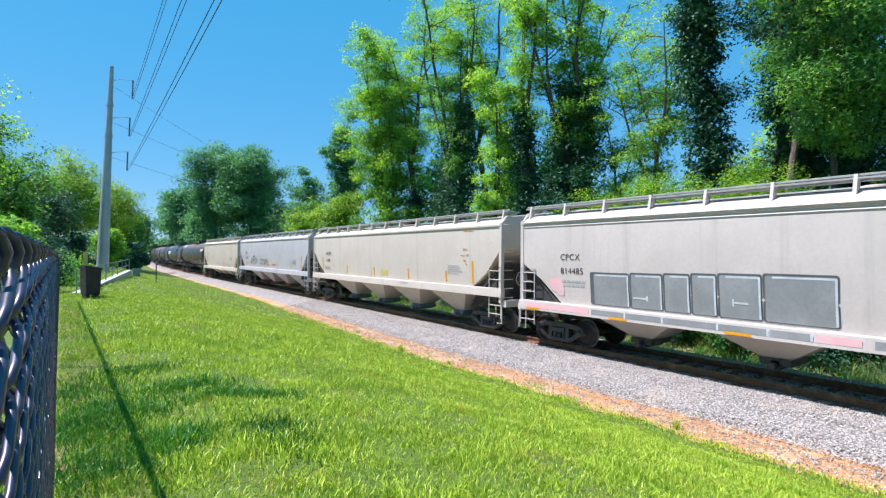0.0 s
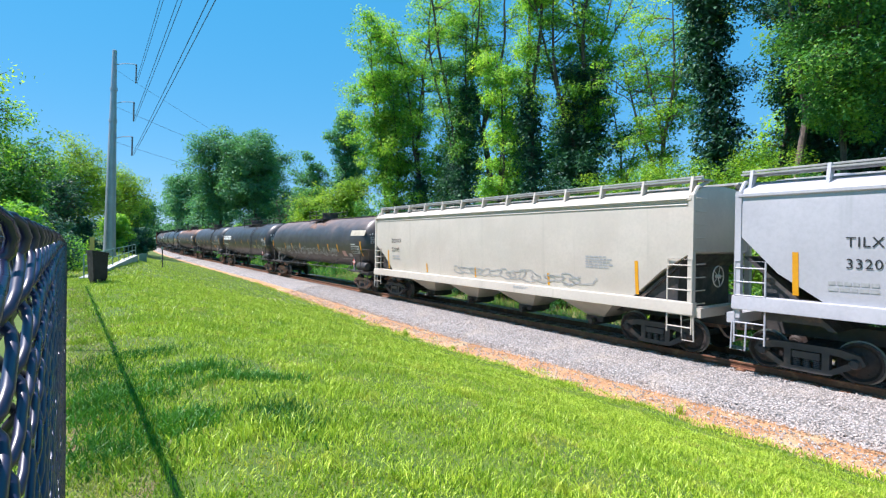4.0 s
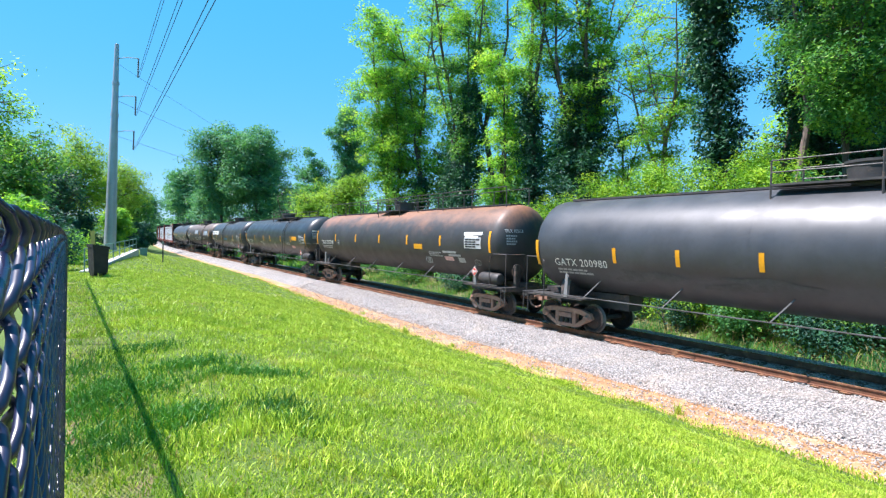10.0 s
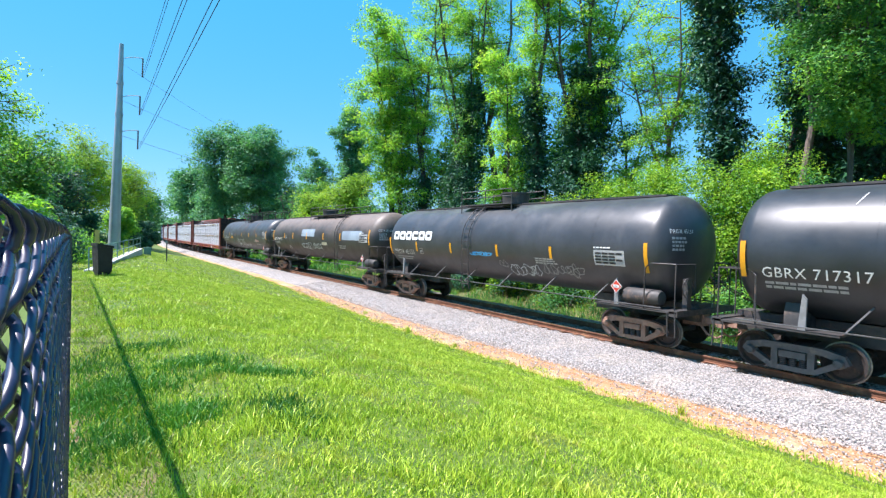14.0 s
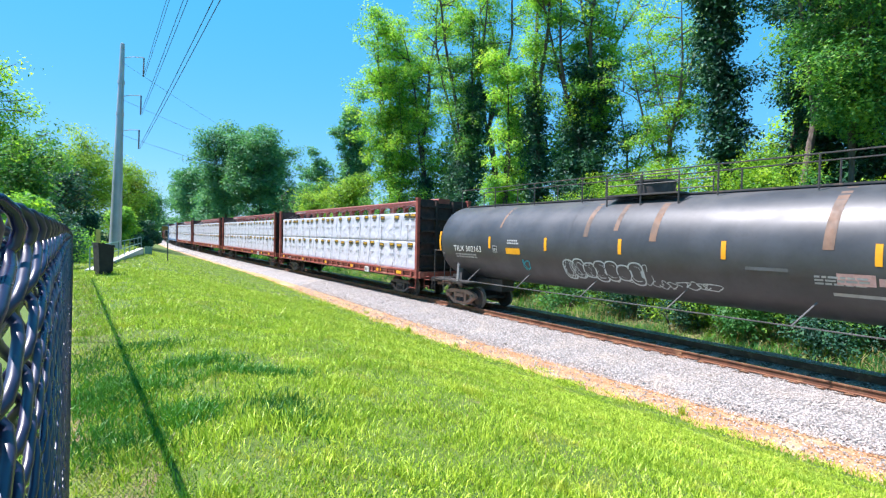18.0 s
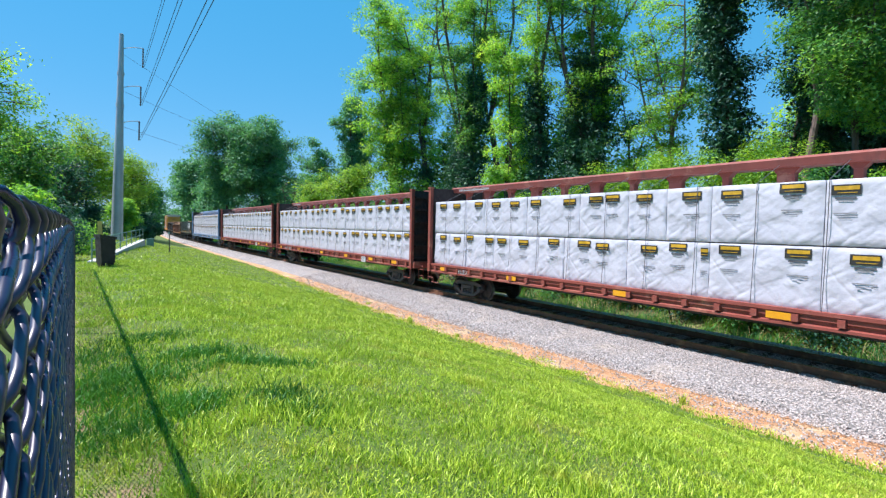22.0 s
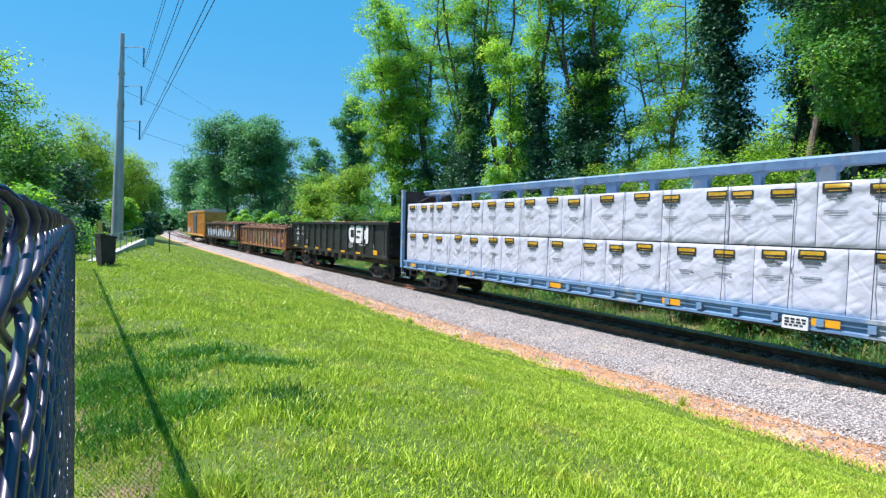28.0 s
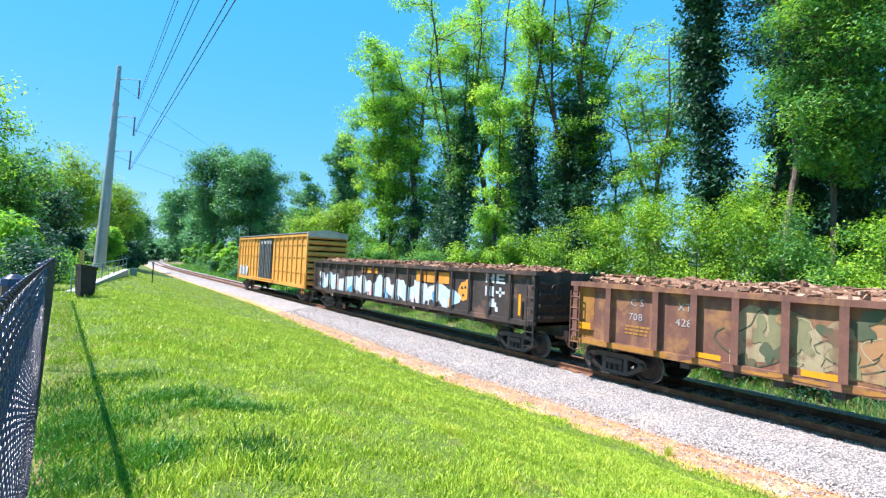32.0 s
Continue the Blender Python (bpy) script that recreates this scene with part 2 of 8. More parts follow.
thing("ground", "mown bright green lawn sloping down to a railway, weedy soil beyond", "ground", kind="structure", mesh=ground_me)


def strip(name, ys, xs_of, material, label, cat):
    """A sheet along the track: for each y a row of (x, z)."""
    rows = [xs_of(y) for y in ys]
    w = len(rows[0])
    v = [(x, y, z) for y, r in zip(ys, rows) for x, z in r]
    f = [(j * w + i, j * w + i + 1, (j + 1) * w + i + 1, (j + 1) * w + i) for j in range(len(ys) - 1) for i in range(w - 1)]
    return thing(name, label, cat, kind="structure", mesh=quick_mesh(name, v, f, material, True))


def bed_edge(y):
    """How far past the lawn's end the gravel begins; far off it lies almost against the grass."""
    return float(np.interp(y, [25, 55], [1.42, 0.5]))


def dirt_row(y):
    e = toe_x(y)
    a = e - 0.15 + 0.32 * noise.noise((0, y * 0.9, 0)) + 0.2 * noise.noise((5, y * 3.1, 0))
    b = e + bed_edge(y) + 0.7
    return [(a + (b - a) * k / 8, ground_z(a + (b - a) * k / 8, y) + (-0.03 if k == 0 else 0.022) + 0.02 * noise.noise((k, y * 4, 1))) for k in range(9)]


strip("dirt_strip", list(np.arange(-6, 40, 0.2)) + list(np.arange(40, 150, 1.0)) + list(np.arange(150, 200, 2)), dirt_row, dirt_m, "bare orange dirt strip between lawn and gravel", "ground")

def worn_row(y):
    w = 0.5 + 0.5 * noise.noise((3, y * 1.1, 0)) + 0.25 * noise.noise((8, y * 2.9, 0))
    x0 = -0.14 - 0.031 * y
    return [(x0 + w * k / 6, ground_z(x0 + w * k / 6, y) + (-0.02 if k == 6 else 0.006)) for k in range(7)]


worn_m = surf("worn_dry_turf", (0.15, 0.17, 0.035), (0.09, 0.13, 0.025), 1.8, 0.95, 0, 0.7, stain=(0.26, 0.17, 0.09), stain_amount=0.5, fine=22)
strip("worn_edge", list(np.arange(0.4, 19, 0.2)), worn_row, worn_m, "dry worn turf with bare earth along the fence", "ground")

ballast_m, bn, bl, bp = nodes_of("ballast_gravel")
bco = bn.new("ShaderNodeTexCoord").outputs["Object"]
vor = bn.new("ShaderNodeTexVoronoi")
vor.inputs["Scale"].default_value = 19
bl.new(bco, vor.inputs["Vector"])
sep = bn.new("ShaderNodeSeparateColor")
bl.new(vor.outputs["Color"], sep.inputs[0])
bc = mix_node(bn, bl, sep.outputs[0], (0.30, 0.27, 0.258), (0.48, 0.437, 0.415))
bc = mix_node(bn, bl, step_node(bn, bl, vor.outputs["Distance"], 0.25, 0.7), bc, (0.15, 0.14, 0.13))
bc = mix_node(bn, bl, step_node(bn, bl, noise_node(bn, bl, bco, 0.8, 5), 0.5, 0.75, 0, 0.5), bc, (0.44, 0.36, 0.28))
bl.new(bc, bp.inputs["Base Color"])
bp.inputs["Roughness"].default_value = 0.9
bb = bn.new("ShaderNodeBump")
bb.inputs["Strength"].default_value, bb.inputs["Distance"].default_value = 1.0, 0.03
bb.invert = True
bl.new(vor.outputs["Distance"], bb.inputs["Height"])
bl.new(bb.outputs[0], bp.inputs["Normal"])


def bed_z(x, y):
    """Height of the gravel bed across the track."""
    d = abs(x - track_x(y))
    toe = max(2.5, track_x(y) - toe_x(y) - bed_edge(y)) if x < track_x(y) else 3.4
    return float(np.interp(d, [0, 0.5, 0.9, 1.9, 2.3, toe], [-0.215, -0.215, -0.195, -0.19, -0.22, -0.42])) + 0.02 * noise.noise((x * 2, y * 2, 7))


def bed_row(y):
    lo, hi = toe_x(y) + bed_edge(y) + 0.25 * noise.noise((9, y * 1.7, 0)), track_x(y) + 3.4
    row = [(lo + (hi - lo) * k / 20, bed_z(lo + (hi - lo) * k / 20, y)) for k in range(21)]
    return [(row[0][0], min(row[0][1], ground_z(row[0][0], y)) - 0.04)] + row[1:-1] + [(row[-1][0], row[-1][1] - 0.2)]


strip("track_bed", list(np.arange(-30, 45, 0.35)) + list(np.arange(45, 150, 1.0)) + list(np.arange(150, 520, 3)), bed_row, ballast_m, "pale grey crushed stone bed of a railway track", "track bed")

rail_m = surf("rusty_rail", (0.23, 0.10, 0.055), (0.15, 0.065, 0.04), 3, 0.75, 0.3, 0.3, stain=(0.33, 0.17, 0.09), stain_amount=0.4)
railtop_m = surf("worn_rail_head", (0.55, 0.53, 0.5), (0.4, 0.37, 0.34), 4, 0.28, 1.0, 0.05)
tie_m = surf("sleeper_wood", (0.13, 0.09, 0.065), (0.08, 0.055, 0.04), 2.5, 0.9, 0, 0.5, streak=(0.2, 0.16, 0.12), per_object=0.6)
RAIL = [(-0.07, -0.172), (0.07, -0.172), (0.07, -0.158), (0.012, -0.145), (0.012, -0.05), (0.036, -0.04), (0.036, -0.008), (0.024, 0), (-0.024, 0), (-0.036, -0.008), (-0.036, -0.04), (-0.012, -0.05), (-0.012, -0.145), (-0.07, -0.158)]
track = thing("railway_track", "single railway track with rusty rails on wooden sleepers", "railway track", kind="structure")
rys = [-40, 0, 40, 75] + list(range(85, 520, 12))
for side in (-0.753, 0.753):
    bm = bmesh.new()
    rows = [[bm.verts.new((track_x(y) + side + px, y, pz)) for px, pz in RAIL] for y in rys]
    for a, b in zip(rows, rows[1:]):
        for i in range(len(RAIL)):
            f = bm.faces.new((a[i], a[(i + 1) % len(RAIL)], b[(i + 1) % len(RAIL)], b[i]))
            f.material_index = 1 if i == 7 else 0
    part("rail", bm, (rail_m, railtop_m), track, "rust-brown steel rail", smooth=0)
    for y in (-3.6, 8.3, 20.2, 32.1, 44):
        bm = bmesh.new()
        for dx in (-0.026, 0.026):
            bx(bm, TX + side + dx - 0.012, TX + side + dx + 0.012, y - 0.4, y + 0.4, -0.14, -0.055)
        for k in range(6):
            for dx in (-0.045, 0.045):
                tube(bm, [(TX + side + dx - 0.012, y - 0.34 + k * 0.136, -0.1), (TX + side + dx + 0.012, y - 0.34 + k * 0.136, -0.1)], 0.018, 6)
        part("joint_bar", bm, rail_m, track)


def stones(name, count, place, size, material, label, cat, rng):
    """Loose stones: eight-sided lumps, each turned and stretched."""
    base = np.array([(1, 0, 0), (0, 1, 0), (-1, 0, 0), (0, -1, 0), (0, 0, 1), (0, 0, -1)], float)
    tri = np.array([(0, 1, 4), (1, 2, 4), (2, 3, 4), (3, 0, 4), (1, 0, 5), (2, 1, 5), (3, 2, 5), (0, 3, 5)])
    pos = np.array([place() for _ in range(count)])
    s = rng.uniform(*size, (count, 1, 1)) * rng.uniform(0.6, 1.25, (count, 6, 1))
    q = rng.normal(size=(count, 4))
    q /= np.linalg.norm(q, axis=1, keepdims=True)
    w, x, y, z = q.T
    rot = np.stack([1 - 2 * (y * y + z * z), 2 * (x * y - z * w), 2 * (x * z + y * w), 2 * (x * y + z * w), 1 - 2 * (x * x + z * z), 2 * (y * z - x * w),
                    2 * (x * z - y * w), 2 * (y * z + x * w), 1 - 2 * (x * x + y * y)], 1).reshape(-1, 3, 3)
    v = np.einsum("nij,nkj->nki", rot, base[None] * s) + pos[:, None]
    f = tri[None] + (np.arange(count) * 6)[:, None, None]
    return thing(name, label, cat, kind="stuff", mesh=quick_mesh(name, v.reshape(-1, 3), f.reshape(-1, 3), material))


def stone_surf(name, a, b, c):
    m, n, l, p = nodes_of(name)
    rnd = n.new("ShaderNodeNewGeometry").outputs["Random Per Island"]
    ramp = n.new("ShaderNodeValToRGB")
    ramp.color_ramp.elements[0].color, ramp.color_ramp.elements[1].color = (*a, 1), (*c, 1)
    ramp.color_ramp.elements.new(0.6).color = (*b, 1)
    l.new(rnd, ramp.inputs[0])
    l.new(ramp.outputs[0], p.inputs["Base Color"])
    p.inputs["Roughness"].default_value = 0.85
    return m


stone_m = stone_surf("crushed_stone", (0.28, 0.245, 0.22), (0.44, 0.38, 0.345), (0.57, 0.505, 0.465))
srng = np.random.default_rng(5)


def stone_place():
    y = 1.2 + 32 * srng.random() ** 1.5
    lo, hi = toe_x(y) + 1.2, TX + 2.2
    x = lo + (hi - lo) * srng.random() ** 1.25
    if srng.random() < 0.06:
        x = toe_x(y) + 0.25 + 0.8 * srng.random()
    return x, y, max(bed_z(x, y), ground_z(x, y) + 0.02) + 0.006


stones("ballast_stones", 40000, stone_place, (0.013, 0.029), stone_m, "loose pale grey crushed stones heaped along the rails", "gravel", srng)


def clod_place():
    y = 1.2 + 32 * srng.random() ** 1.4
    x = toe_x(y) + 0.1 + 1.8 * srng.random()
    return x, y, ground_z(x, y) + 0.02


clod_m = stone_surf("dirt_clods", (0.3, 0.16, 0.08), (0.5, 0.3, 0.16), (0.62, 0.5, 0.38))
stones("dirt_clods", 9000, clod_place, (0.008, 0.03), clod_m, "orange clods and small stones on bare dirt", "dirt", srng)

# ---- lawn ----
def grass_surf(name):
    """Grass: each blade its own green, whole patches yellower or deeper."""
    m, n, l, p = nodes_of(name)
    rnd = n.new("ShaderNodeNewGeometry").outputs["Random Per Island"]
    ramp = n.new("ShaderNodeValToRGB")
    ramp.color_ramp.elements[0].color, ramp.color_ramp.elements[1].color = (0.09, 0.22, 0.010, 1), (0.70, 0.84, 0.13, 1)
    ramp.color_ramp.elements.new(0.55).color = (0.47, 0.61, 0.035, 1)
    l.new(rnd, ramp.inputs[0])
    co = n.new("ShaderNodeTexCoord").outputs["Object"]
    c = mix_node(n, l, step_node(n, l, noise_node(n, l, co, 0.9, 4), 0.45, 0.65, 0, 0.5), ramp.outputs[0], (0.17, 0.32, 0.016))
    c = mix_node(n, l, step_node(n, l, noise_node(n, l, co, 2.6, 4), 0.52, 0.68, 0, 0.5), c, (0.52, 0.50, 0.07))
    l.new(c, p.inputs["Base Color"])
    p.inputs["Roughness"].default_value = 0.42
    p.inputs["Specular IOR Level"].default_value = 0.3
    t = n.new("ShaderNodeBsdfTranslucent")
    l.new(c, t.inputs[0])
    ms = n.new("ShaderNodeMixShader")
    ms.inputs[0].default_value = 0.25
    l.new(p.outputs[0], ms.inputs[1])
    l.new(t.outputs[0], ms.inputs[2])
    l.new(ms.outputs[0], n["Material Output"].inputs[0])
    return m


blade_m = grass_surf("grass_blades")
lush_m = leaf_surf("lush_grass", (0.03, 0.12, 0.02), (0.055, 0.2, 0.025), (0.09, 0.28, 0.03), 0.3, 0.5)
dry_m = leaf_surf("dry_grass", (0.25, 0.2, 0.08), (0.4, 0.33, 0.15), (0.5, 0.45, 0.25), 0.3, 0.7)


def blades(name, pts, heights, widths, rng, material, label, lean=1.1, simple=False):
    """Grass blades of two pieces each, bent over at random."""
    n = len(pts)
    a = rng.uniform(0, 2 * math.pi, n)
    side = np.stack([np.cos(a), np.sin(a), np.zeros(n)], 1)
    b = rng.uniform(0, 2 * math.pi, n)
    bend = np.stack([np.cos(b), np.sin(b), np.zeros(n)], 1) * (rng.uniform(0.05, lean, n) * heights)[:, None]
    up = np.array([0, 0, 1.0])
    w, h = widths[:, None], heights[:, None]
    v = np.stack([pts - side * w, pts + side * w, pts + bend * 0.35 + up * h * 0.6 + side * w * 0.8, pts + bend * 0.35 + up * h * 0.6 - side * w * 0.8, pts + bend + up * h * 0.93], 1)
    i = (np.arange(n) * 5)[:, None]
    if simple:
        v = v[:, [0, 1, 4]]
        i = (np.arange(n) * 3)[:, None]
        f = i + np.array([[0, 1, 2]])
    else:
        f = np.concatenate([i + np.array([[0, 1, 2]]), i + np.array([[0, 2, 3]]), i + np.array([[3, 2, 4]])])
    return thing(name, label, "grass", kind="stuff", mesh=quick_mesh(name, v.reshape(-1, 3), f, material))


grng = np.random.default_rng(11)


def lawn_points(count, y0, y1, power):
    out = []
    while len(out) < count:
        y = y0 + (y1 - y0) * grng.random() ** power
        e = toe_x(y)
        x = -0.3 - 0.03 * y + (e + 1.25 + 0.03 * y) * grng.random()
        # the view's wedge and a little more
        if x > 6.5 + 3.4 * y or x < -0.9:
            continue
        if x > e - 0.25 and noise.noise((x * 2, y * 2, 4)) + 0.25 * noise.noise((x * 7, y * 7, 1)) < 0.05 + 0.45 * (x - e):
            continue
        if x < 0.9 and noise.noise((x * 1.6, y * 1.6, 6)) > 0.1 and grng.random() < 0.45:
            continue
        if noise.noise((x * 1.1, y * 1.1, 2)) < -0.45 and grng.random() < 0.5:
            continue
        out.append((x, y, ground_z(x, y) - 0.005))
    return np.array(out)


for cnt, y0, y1, pw, hh, ww, plain in ((130000, 0.6, 5.0, 1.3, (0.02, 0.06), (0.0022, 0.0042), True), (90000, 0.8, 9.0, 1.25, (0.03, 0.085), (0.0026, 0.005), False), (150000, 0.8, 10.0, 1.3, (0.025, 0.07), (0.003, 0.006), True),
                                       (130000, 8.0, 24.0, 1.2, (0.04, 0.10), (0.006, 0.011), True), (36000, 23.0, 70.0, 1.3, (0.05, 0.12), (0.011, 0.022), True)):
    p = lawn_points(cnt, y0, y1, pw)
    tall = np.array([0.6 + 1.3 * max(0, noise.noise((q[0] * 1.3, q[1] * 1.3, 9))) + 0.9 * max(0, noise.noise((q[0] * 4.5, q[1] * 4.5, 1))) for q in p])
    blades("lawn_grass", p, grng.uniform(*hh, len(p)) * tall, grng.uniform(*ww, len(p)), grng, blade_m, "bright green mown lawn grass in uneven tufts", simple=plain)
# straggling blades where the lawn gives way to bare dirt
ey = 0.5 + 40 * grng.random(9000) ** 1.5
ex = np.array([toe_x(q) for q in ey]) + grng.normal(0.02, 0.14, 9000)
c = np.array([(a, b, ground_z(a, b) + 0.004) for a, b in zip(ex, ey)])
blades("edge_grass", c, grng.uniform(0.03, 0.10, 9000), grng.uniform(0.004, 0.009, 9000), grng, blade_m, "straggling grass along the bare dirt edge", 1.2)
# lush darker clumps in the lawn
for x, y, sx, sy in ((-0.2, 6.0, 0.28, 0.3), (0.1, 5.1, 0.2, 0.24), (-0.1, 4.5, 0.26, 0.2), (0.25, 4.9, 0.2, 0.12), (0.78, 5.6, 0.24, 0.14), (1.25, 5.1, 0.3, 0.09), (0.42, 6.7, 0.24, 0.12), (1.2, 3.75, 0.13, 0.2), (0.55, 4.0, 0.12, 0.12), (0.12, 3.7, 0.2, 0.2)):
    c = np.stack([grng.normal(x, sx, 900), grng.normal(y, sy, 900)], 1)
    c = np.array([(q[0], q[1], ground_z(q[0], q[1]) - 0.005) for q in c])
    blades("lush_grass", c, grng.uniform(0.045, 0.11, 900), grng.uniform(0.003, 0.006, 900), grng, lush_m, "darker lush grass clump in the lawn")
p = lawn_points(9000, 1.2, 12, 1.3)
p = p[[noise.noise((q[0] * 0.9, q[1] * 0.9, 5)) > 0.12 or q[0] < 0.6 for q in p]]
blades("dry_grass", p, grng.uniform(0.03, 0.08, len(p)), grng.uniform(0.002, 0.004, len(p)), grng, dry_m, "dry straw-coloured blades in thin patches of the lawn", 1.2)

# ---- train: materials ----
paint_cream = surf("hopper_cream_paint", (0.60, 0.53, 0.47), (0.55, 0.48, 0.42), 0.8, 0.5, 0, 0.06, streak=(0.34, 0.30, 0.25), streak_amount=0.35, dust=(0.52, 0.46, 0.40))
paint_grey = surf("hopper_pale_grey_paint", (0.48, 0.47, 0.50), (0.43, 0.42, 0.45), 0.8, 0.45, 0, 0.06, streak=(0.34, 0.345, 0.35), streak_amount=0.3)
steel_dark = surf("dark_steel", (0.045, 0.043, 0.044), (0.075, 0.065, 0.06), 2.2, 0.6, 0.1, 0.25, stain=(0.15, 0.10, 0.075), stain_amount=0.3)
steel_rust = surf("rusty_casting", (0.36, 0.205, 0.145), (0.22, 0.125, 0.09), 3.5, 0.85, 0.0, 0.35, stain=(0.40, 0.25, 0.18), stain_amount=0.45)
steel_grey = surf("grey_casting", (0.13, 0.125, 0.125), (0.08, 0.075, 0.075), 3.5, 0.7, 0.1, 0.35, stain=(0.2, 0.16, 0.14), stain_amount=0.35)
wheel_m = surf("wheel_steel", (0.045, 0.034, 0.03), (0.03, 0.024, 0.022), 5, 0.75, 0.1, 0.2, stain=(0.09, 0.05, 0.035), stain_amount=0.3)
tread_m = surf("polished_tread", (0.3, 0.29, 0.28), None, 5, 0.4, 0.8, 0)
grate_m = surf("walkway_grating", (0.45, 0.44, 0.42), (0.35, 0.34, 0.32), 3, 0.6, 0.5, 0.3)
yellow_m = surf("reflector_yellow", (0.76, 0.35, 0.012), (0.7, 0.3, 0.01), 4, 0.4, 0, 0.02)
stencil_w = surf("stencil_white", (0.74, 0.74, 0.72), (0.62, 0.62, 0.60), 6, 0.6, 0, 0.02)
stencil_k = surf("stencil_black", (0.02, 0.02, 0.022), None, 6, 0.6, 0, 0.02)
stencil_g = surf("stencil_grey", (0.42, 0.42, 0.42), None, 6, 0.6, 0, 0.02)
placard_r = surf("placard_red", (0.6, 0.05, 0.03), None, 6, 0.5, 0, 0.02)
tag_w = surf("spray_white", (0.58, 0.63, 0.66), (0.45, 0.5, 0.54), 3, 0.7, 0, 0)
tag_g = surf("spray_grey", (0.23, 0.24, 0.245), (0.3, 0.31, 0.31), 0.9, 0.6, 0, 0)
tag_k = surf("spray_black", (0.02, 0.02, 0.02), None, 3, 0.7, 0, 0)
tag_p = surf("spray_pink", (0.78, 0.42, 0.44), (0.7, 0.5, 0.5), 1.5, 0.7, 0, 0)
tag_b = surf("spray_blue", (0.05, 0.3, 0.62), (0.1, 0.42, 0.7), 1.5, 0.7, 0, 0)
tag_c = surf("spray_turquoise", (0.05, 0.42, 0.52), None, 1.5, 0.7, 0, 0)
tag_o = surf("spray_orange", (0.78, 0.32, 0.04), (0.7, 0.22, 0.03), 1.5, 0.7, 0, 0)
tag_l = surf("spray_lilac", (0.42, 0.36, 0.6), None, 1.2, 0.7, 0, 0)


def tank_paint(name, col, top, top_amount, rough=0.42, streak=None):
    """Tank shell paint: rust and dust settled along the top as ragged stains."""
    m, n, l, p = nodes_of(name)
    co = n.new("ShaderNodeTexCoord").outputs["Object"]
    xyz = n.new("ShaderNodeSeparateXYZ")
    l.new(co, xyz.inputs[0])
    c = mix_node(n, l, step_node(n, l, noise_node(n, l, co, 0.7, 5), 0.35, 0.7), col, tuple(v * 1.5 + 0.004 for v in col))
    add = n.new("ShaderNodeMath")
    add.operation = "MULTIPLY_ADD"
    l.new(noise_node(n, l, co, 0.9, 6, 0.65, (1, 0.5, 0.5)), add.inputs[0])
    add.inputs[1].default_value = 2.4
    l.new(xyz.outputs[2], add.inputs[2])
    c = mix_node(n, l, step_node(n, l, add.outputs[0], 5.9 - top_amount * 1.6, 6.7 - top_amount * 1.2, 0, 0.85), c, top)
    c = mix_node(n, l, step_node(n, l, noise_node(n, l, co, 1.0, 6, 0.6, (2.5, 2.5, 0.12)), 0.56, 0.8, 0, 0.5), c, streak or tuple(v * 1.7 + 0.006 for v in col))
    c = mix_node(n, l, step_node(n, l, noise_node(n, l, co, 9, 4), 0.45, 0.8, 0, 0.3), c, tuple(v * 0.5 for v in col))
    l.new(c, p.inputs["Base Color"])
    l.new(step_node(n, l, noise_node(n, l, co, 1.6, 4), 0.3, 0.7, rough - 0.05, rough + 0.06), p.inputs["Roughness"])
    b = n.new("ShaderNodeBump")
    p.inputs["Specular IOR Level"].default_value = 0.65
    b.inputs["Strength"].default_value, b.inputs["Distance"].default_value = 0.05, 0.02
    l.new(noise_node(n, l, co, 3, 5), b.inputs["Height"])
    l.new(b.outputs[0], p.inputs["Normal"])
    return m


# ---- train: running gear ----
def build_sideframe(bm):
    """One cast truss: arched top chord, two columns, slanting tension members and a foot."""
    half = [(-1.08, 0.46), (-0.98, 0.64), (-0.62, 0.72), (-0.44, 0.73), (-0.30, 0.73), (-0.96, 0.40), (-0.86, 0.50), (-0.60, 0.57), (-0.44, 0.58), (-0.30, 0.58), (-0.44, 0.24), (-0.30, 0.22), (-0.46, 0.12), (-0.30, 0.11)]
    cells = [(0, 1, 6, 5), (1, 2, 7, 6), (2, 3, 8, 7), (3, 4, 9, 8), (8, 9, 11, 10), (5, 6, 10, 12), (10, 11, 13, 12)]
    cells += [tuple(14 + k for k in c) for c in cells] + [(4, 18, 23, 9), (11, 25, 27, 13)]
    pts = half + [(-y, z) for y, z in half]
    near, far = [[bm.verts.new((x, y, z)) for y, z in pts] for x in (-0.085, 0.085)]
    rim = collections.Counter(frozenset((c[k], c[k - 1])) for c in cells for k in range(4))
    for c in cells:
        bm.faces.new([near[k] for k in c])
        bm.faces.new([far[k] for k in c])
    for e, n in rim.items():
        if n == 1:
            a, b = sorted(e)
            bm.faces.new((near[a], near[b], far[b], far[a]))
    bmesh.ops.recalc_face_normals(bm, faces=bm.faces[:])


def build_bolster_end(bm):
    bx(bm, -0.11, 0.09, -0.27, 0.27, 0.41, 0.56)


def build_springs(bm):
    for y in (-0.2, 0, 0.2):
        lathe(bm, [(0.2 + k * 0.02, 0.085 if k % 2 else 0.07) for k in range(11)], "z", (-0.01, y, 0), 10)


def build_bearing(bm):
    lathe(bm, [(-0.13, 0.03), (-0.13, 0.085), (-0.05, 0.115), (0.06, 0.12)], "x", (0, 0, 0), 14)
    for k in range(3):
        a = k * 2.094
        bx(bm, -0.15, -0.12, math.cos(a) * 0.06 - 0.014, math.cos(a) * 0.06 + 0.014, math.sin(a) * 0.06 - 0.014, math.sin(a) * 0.06 + 0.014)


